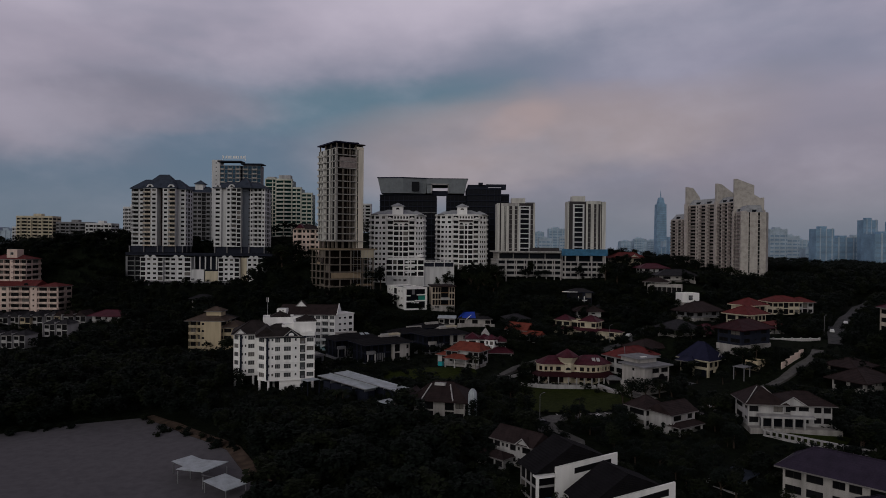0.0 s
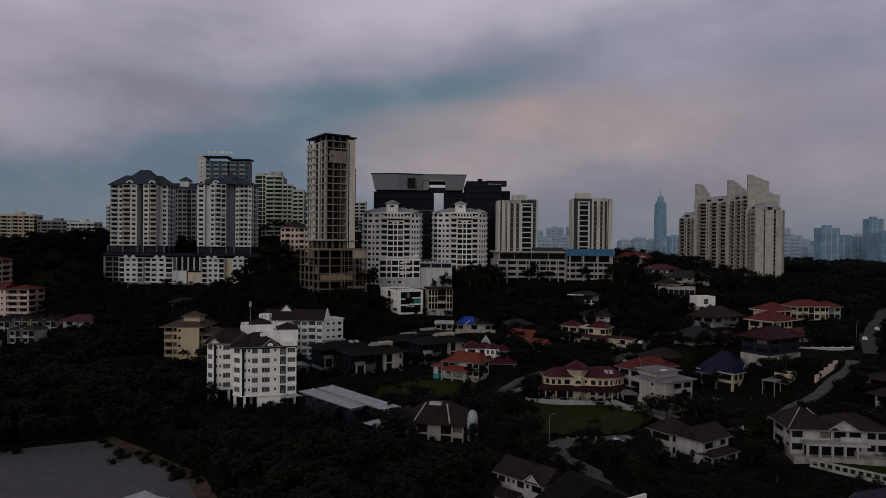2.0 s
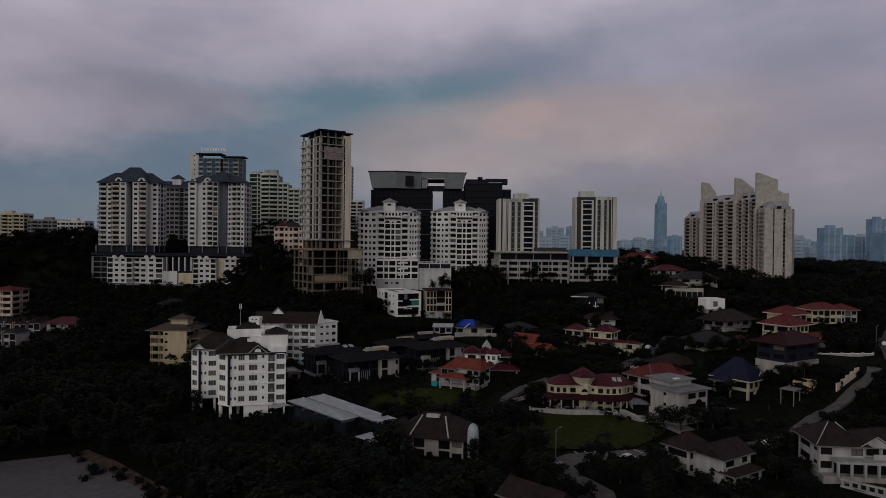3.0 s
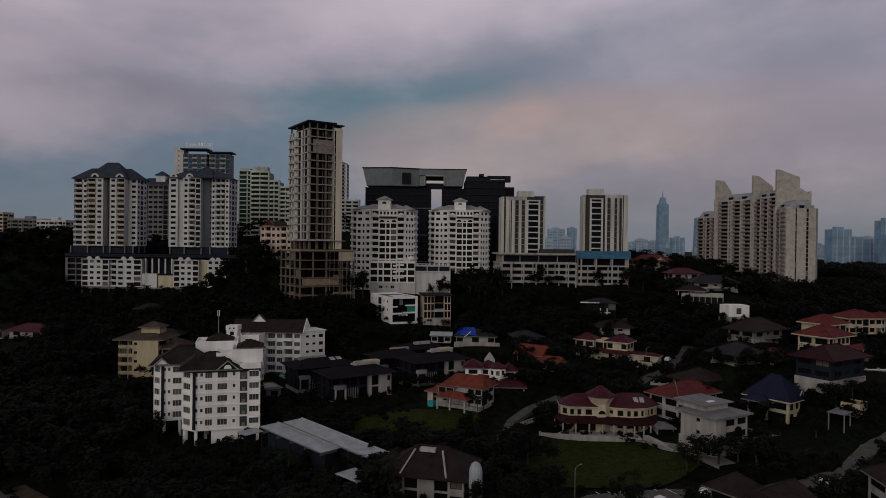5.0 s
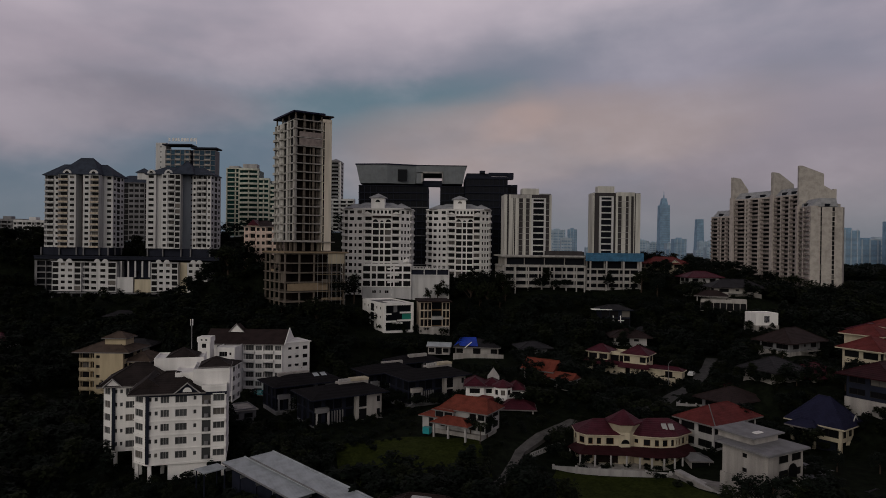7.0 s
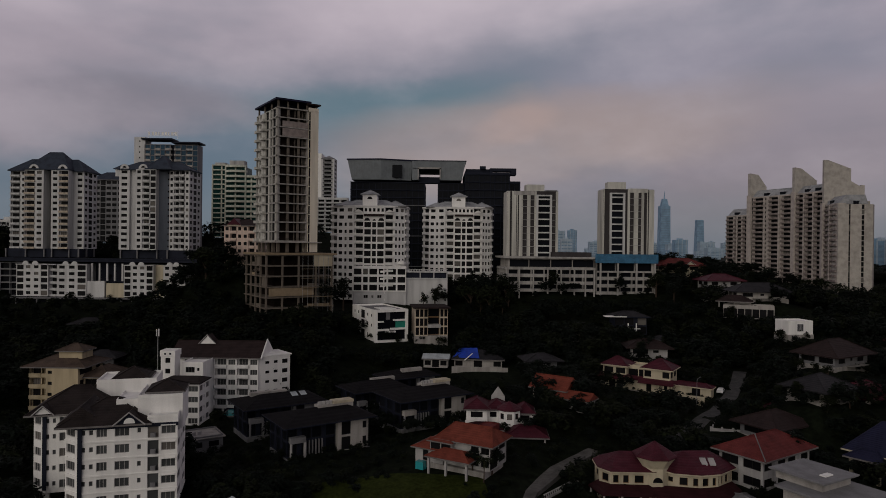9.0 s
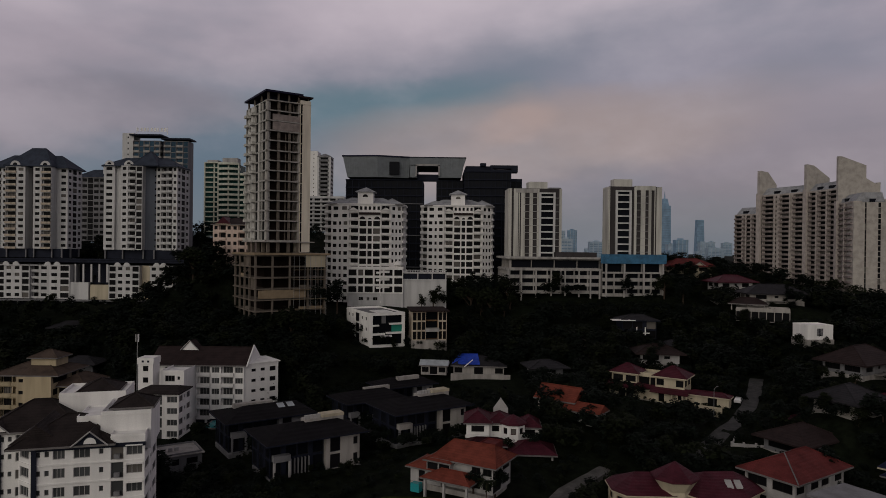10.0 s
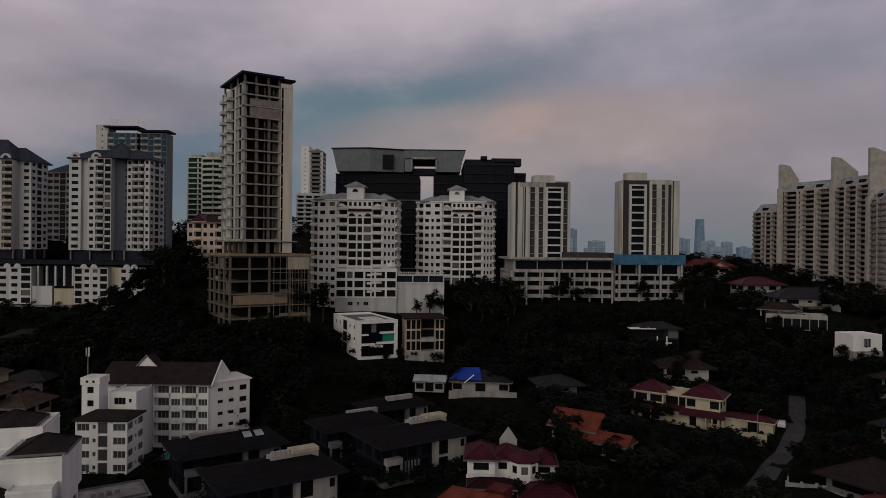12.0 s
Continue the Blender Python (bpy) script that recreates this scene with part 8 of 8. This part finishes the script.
def tree(kind, x, y, scale, turn, k=0):
    t = thing("tree" if kind != "shrub" else "shrub", x, y, gz(x, y) - 0.2, turn, TREE_LABEL[kind], "tree" if kind != "shrub" else "shrub", "garden trees" if kind != "shrub" else "garden shrubs")
    t.scale = (scale, scale, scale * 1.0)
    trunk, crown = TREES[kind][k % len(TREES[kind])]
    part("trunk", trunk, None, t)
    part("crown", crown, None, t)


def palm(x, y, scale, turn):
    t = thing("palm_tree", x, y, gz(x, y) - 0.2, turn, "slender palm with drooping fronds", "palm tree", "palms")
    t.scale = (scale, scale, scale)
    part("trunk", PALM[0], None, t)
    part("fronds", PALM[1], None, t)


CLEAR = np.array(KEEP_CLEAR)


def is_free(x, y, extra=0.0):
    return bool(np.all((CLEAR[:, 0] - x) ** 2 + (CLEAR[:, 1] - y) ** 2 > (CLEAR[:, 2] + extra) ** 2))


def sight_cap(x, y):
    """Greatest height above sea level at which tree tops stay under the facades and roofs that stand behind them."""
    cap = 999.0
    for x0, x1, y0, y1, z in SIGHT:
        if x0 <= x <= x1 and y0 <= y <= y1:
            cap = min(cap, z)
    return cap


# open strips in front of buildings: low planting only (x from, x to, y from, y to, top)
SIGHT = (
    (-197, -108, 388, 412, 24), (-75, -30, 330, 362, 36), (-60, 40, 366, 402, 31), (26, 112, 372, 398, 36), (150, 240, 400, 440, 42),
    (-36, 10, 325, 356, 21.5), (-30, 30, 296, 332, 16), (-90, -38, 255, 286, 10), (-46, 10, 240, 268, 13.0), (-46, 14, 262, 302, 15.5), (-125, -92, 270, 304, 9), (-75, -38, 190, 228, 8),
    (-50, -12, 180, 205, 11), (-45, 8, 225, 250, 12.5), (-14, 24, 220, 246, 12), (4, 34, 246, 262, 14.5), (46, 92, 285, 305, 16.5), (24, 72, 200, 236, 8.5),
    (56, 84, 236, 247, 12), (52, 78, 196, 211, 13.5), (80, 106, 212, 240, 9.5), (74, 100, 150, 171, 9.5), (46, 72, 146, 171, 10), (6, 28, 134, 150, 8.5), (60, 90, 112, 134, 7), (26, 66, 182, 206, 8.5), 
    (98, 140, 232, 263, 20), (96, 126, 268, 291, 25), (112, 135, 310, 331, 29), (118, 150, 345, 366, 33), (-260, -170, 288, 313, 7.5), (-260, -165, 255, 288, 11), (-260, -188, 322, 349, 13.5), (-195, -160, 300, 330, 13), (-190, -150, 330, 343, 17), (-270, -205, 356, 370, 16), (80, 100, 196, 222, 11.5), (96, 122, 206, 226, 12.5), (64, 92, 250, 268, 14.5), (118, 150, 246, 258, 20),
)
rg = random.Random(23)
placed, forest = [], []
step = 4.6
ys = np.arange(128, 520, step)
for y in ys:
    half = 0.72 * (y + 10) + 25
    for x in np.arange(-half, half, step):
        px, py = x + rg.uniform(-2.2, 2.2), y + rg.uniform(-2.2, 2.2)
        if y < 150 and px > -40 and rg.random() < 0.3:
            continue
        kind = rg.choices(("broad", "tall", "umbrella", "shrub"), (0.52, 0.16, 0.20, 0.12))[0]
        scale = rg.uniform(0.62, 1.15)
        garden = px > 8 and y < 330
        if garden:
            scale *= 0.80
            if rg.random() < 0.08:
                continue
        if not is_free(px, py, {"broad": 1.6, "tall": 0.6, "umbrella": 2.2, "shrub": -1.5}[kind] * scale):
            kind, scale = "shrub", rg.uniform(0.6, 1.0)
            if not is_free(px, py, -1.8) or rg.random() < 0.1:
                continue
        z = gz(px, py)
        tall = {"broad": 8.6, "tall": 10.8, "umbrella": 8.4, "shrub": 2.7}[kind]
        cap = sight_cap(px, py)
        if z + tall * scale > cap:
            scale = (cap - z) / tall
            if scale < 0.42:
                kind, scale = "shrub", min(1.0, (cap - z) / 2.7)
                if scale < 0.25:
                    continue
        # single trees stand in the gardens, the rest is wood
        if garden and len(placed) < 290:
            placed.append((kind, px, py, scale))
        else:
            forest.append((kind, px, py, z, scale))
for i, (kind, x, y, sc) in enumerate(placed):
    tree(kind, x, y, sc, rg.uniform(0, 360), i)
for x, y, sc in ((-30, 199, 1.0), (-33, 205, 0.9), (40, 190, 0.8), (72, 252, 0.8), (92, 196, 0.7), (12, 238, 0.7), (110, 236, 0.8), (-16, 204, 0.8)):
    palm(x, y, sc, rg.uniform(0, 360))
for y in np.arange(520, 1500, 14):
    for x in np.arange(-900, 1000, 17):
        if abs(x) < 0.75 * y and rg.random() < 0.75:
            px, py = x + rg.uniform(-7, 7), y + rg.uniform(-6, 6)
            forest.append(("umbrella" if rg.random() < 0.6 else "broad", px, py, None, rg.uniform(1.1, 1.9)))
# low dark planting that fills the gardens between houses
for y in np.arange(140, 360, 3.4):
    for x in np.arange(-60, 175, 3.4):
        px, py = x + rg.uniform(-1.5, 1.5), y + rg.uniform(-1.5, 1.5)
        if rg.random() < 0.1 or not is_free(px, py, -0.4):
            continue
        z, cap, sc = gz(px, py), sight_cap(px, py), rg.uniform(0.32, 0.62)
        if z + 8.6 * sc > cap:
            sc = (cap - z) / 8.6
        if sc > 0.15:
            forest.append(("broad" if rg.random() < 0.7 else "umbrella", px, py, None, sc))
# taller single trees that stand before the ridge
for kind, x, y, sc in (("tall", 1.5, 396, 1.25), ("tall", -3.5, 397, 0.8), ("broad", 22, 398, 1.9), ("broad", 28, 401, 1.8), ("umbrella", 17, 394, 1.6), ("broad", 33, 398, 1.5), ("broad", 25, 388, 1.6), ("broad", -40, 372, 1.5), ("tall", -36, 380, 1.4), ("broad", -47, 351, 1.5),
                       ("broad", 158, 462, 1.7), ("umbrella", 166, 455, 1.6), ("broad", 172, 446, 1.6), ("broad", 178, 434, 1.5), ("umbrella", 181, 420, 1.5), ("broad", 183, 404, 1.35), ("broad", 192, 401, 1.2), ("broad", 201, 402, 1.3), ("umbrella", 208, 405, 1.3), ("umbrella", 112, 436, 1.6), ("broad", 120, 440, 1.7), ("broad", 127, 438, 1.5), ("umbrella", 134, 430, 1.4), ("broad", 142, 432, 1.3), ("broad", 104, 392, 1.3), ("broad", 99, 400, 1.3), ("broad", -88, 392, 1.7), ("broad", -95, 388, 1.6), ("umbrella", -100, 398, 1.6),
                       ("broad", 21, 394, 0.9), ("broad", 27, 396, 1.0), ("broad", 33, 393, 0.9), ("broad", 16, 390, 0.9), ("broad", 24, 384, 0.9), ("broad", 30, 387, 0.8), ("broad", 101, 284, 0.55), ("broad", 107, 285, 0.5), ("broad", 95, 265, 0.5), ("broad", 101, 266, 0.5), ("broad", 112, 262, 0.6), ("broad", 84, 258, 0.5), ("broad", 79, 256, 0.5), ("broad", 115, 240, 0.6), ("broad", 109, 240, 0.6), ("broad", 104, 232, 0.55), ("broad", 88, 226, 0.6), ("broad", 82, 224, 0.6), ("broad", 96, 224, 0.6), ("broad", 64, 206, 0.95), ("broad", 60.5, 208.5, 0.85), ("broad", 69, 207.5, 0.75), ("broad", 72, 205, 0.9), ("broad", 57, 206, 0.8), ("broad", 27, 212, 0.8), ("broad", 22, 210, 1.0), ("broad", 18, 214, 1.0), ("umbrella", 108, 236, 0.8), ("broad", 14, 242, 0.75), ("broad", 10, 241, 0.7)):
    tree(kind, x, y, sc, rg.uniform(0, 360), int(x) % 4)
far_z = ground_at([q[1] for q in forest], [q[2] for q in forest])


def build_forest(name, items, mat, label):
    vs, fs, n = [], [], 0
    for kind, x, y, z, sc, i in items:
        v, f = FOREST[kind][i % len(FOREST[kind])]
        if y > 520:
            keep = np.arange(i % 3, len(f), 3)
            f = f[keep]
            v = v[f.ravel()]
            f = np.arange(len(v)).reshape(-1, 4)
        a = (i * 2.399) % 6.283
        c, s = math.cos(a), math.sin(a)
        w = np.stack([x + sc * (c * v[:, 0] - s * v[:, 1]), y + sc * (s * v[:, 0] + c * v[:, 1]), z + sc * v[:, 2]], 1)
        vs.append(w)
        fs.append(f + n)
        n += len(w)
    V, F = np.concatenate(vs), np.concatenate(fs)
    me = bpy.data.meshes.new(name)
    me.vertices.add(len(V))
    me.vertices.foreach_set("co", V.ravel().astype(np.float32))
    me.loops.add(F.size)
    me.loops.foreach_set("vertex_index", F.ravel().astype(np.int32))
    me.polygons.add(len(F))
    me.polygons.foreach_set("loop_start", np.arange(0, F.size, 4, dtype=np.int32))
    me.update(calc_edges=True)
    me.materials.append(mat)
    tagged(new(name, me), label, "woodland", kind="stuff")


items = [(k, x, y, float(fz) - 0.3, sc, i) for i, ((k, x, y, _, sc), fz) in enumerate(zip(forest, far_z))]
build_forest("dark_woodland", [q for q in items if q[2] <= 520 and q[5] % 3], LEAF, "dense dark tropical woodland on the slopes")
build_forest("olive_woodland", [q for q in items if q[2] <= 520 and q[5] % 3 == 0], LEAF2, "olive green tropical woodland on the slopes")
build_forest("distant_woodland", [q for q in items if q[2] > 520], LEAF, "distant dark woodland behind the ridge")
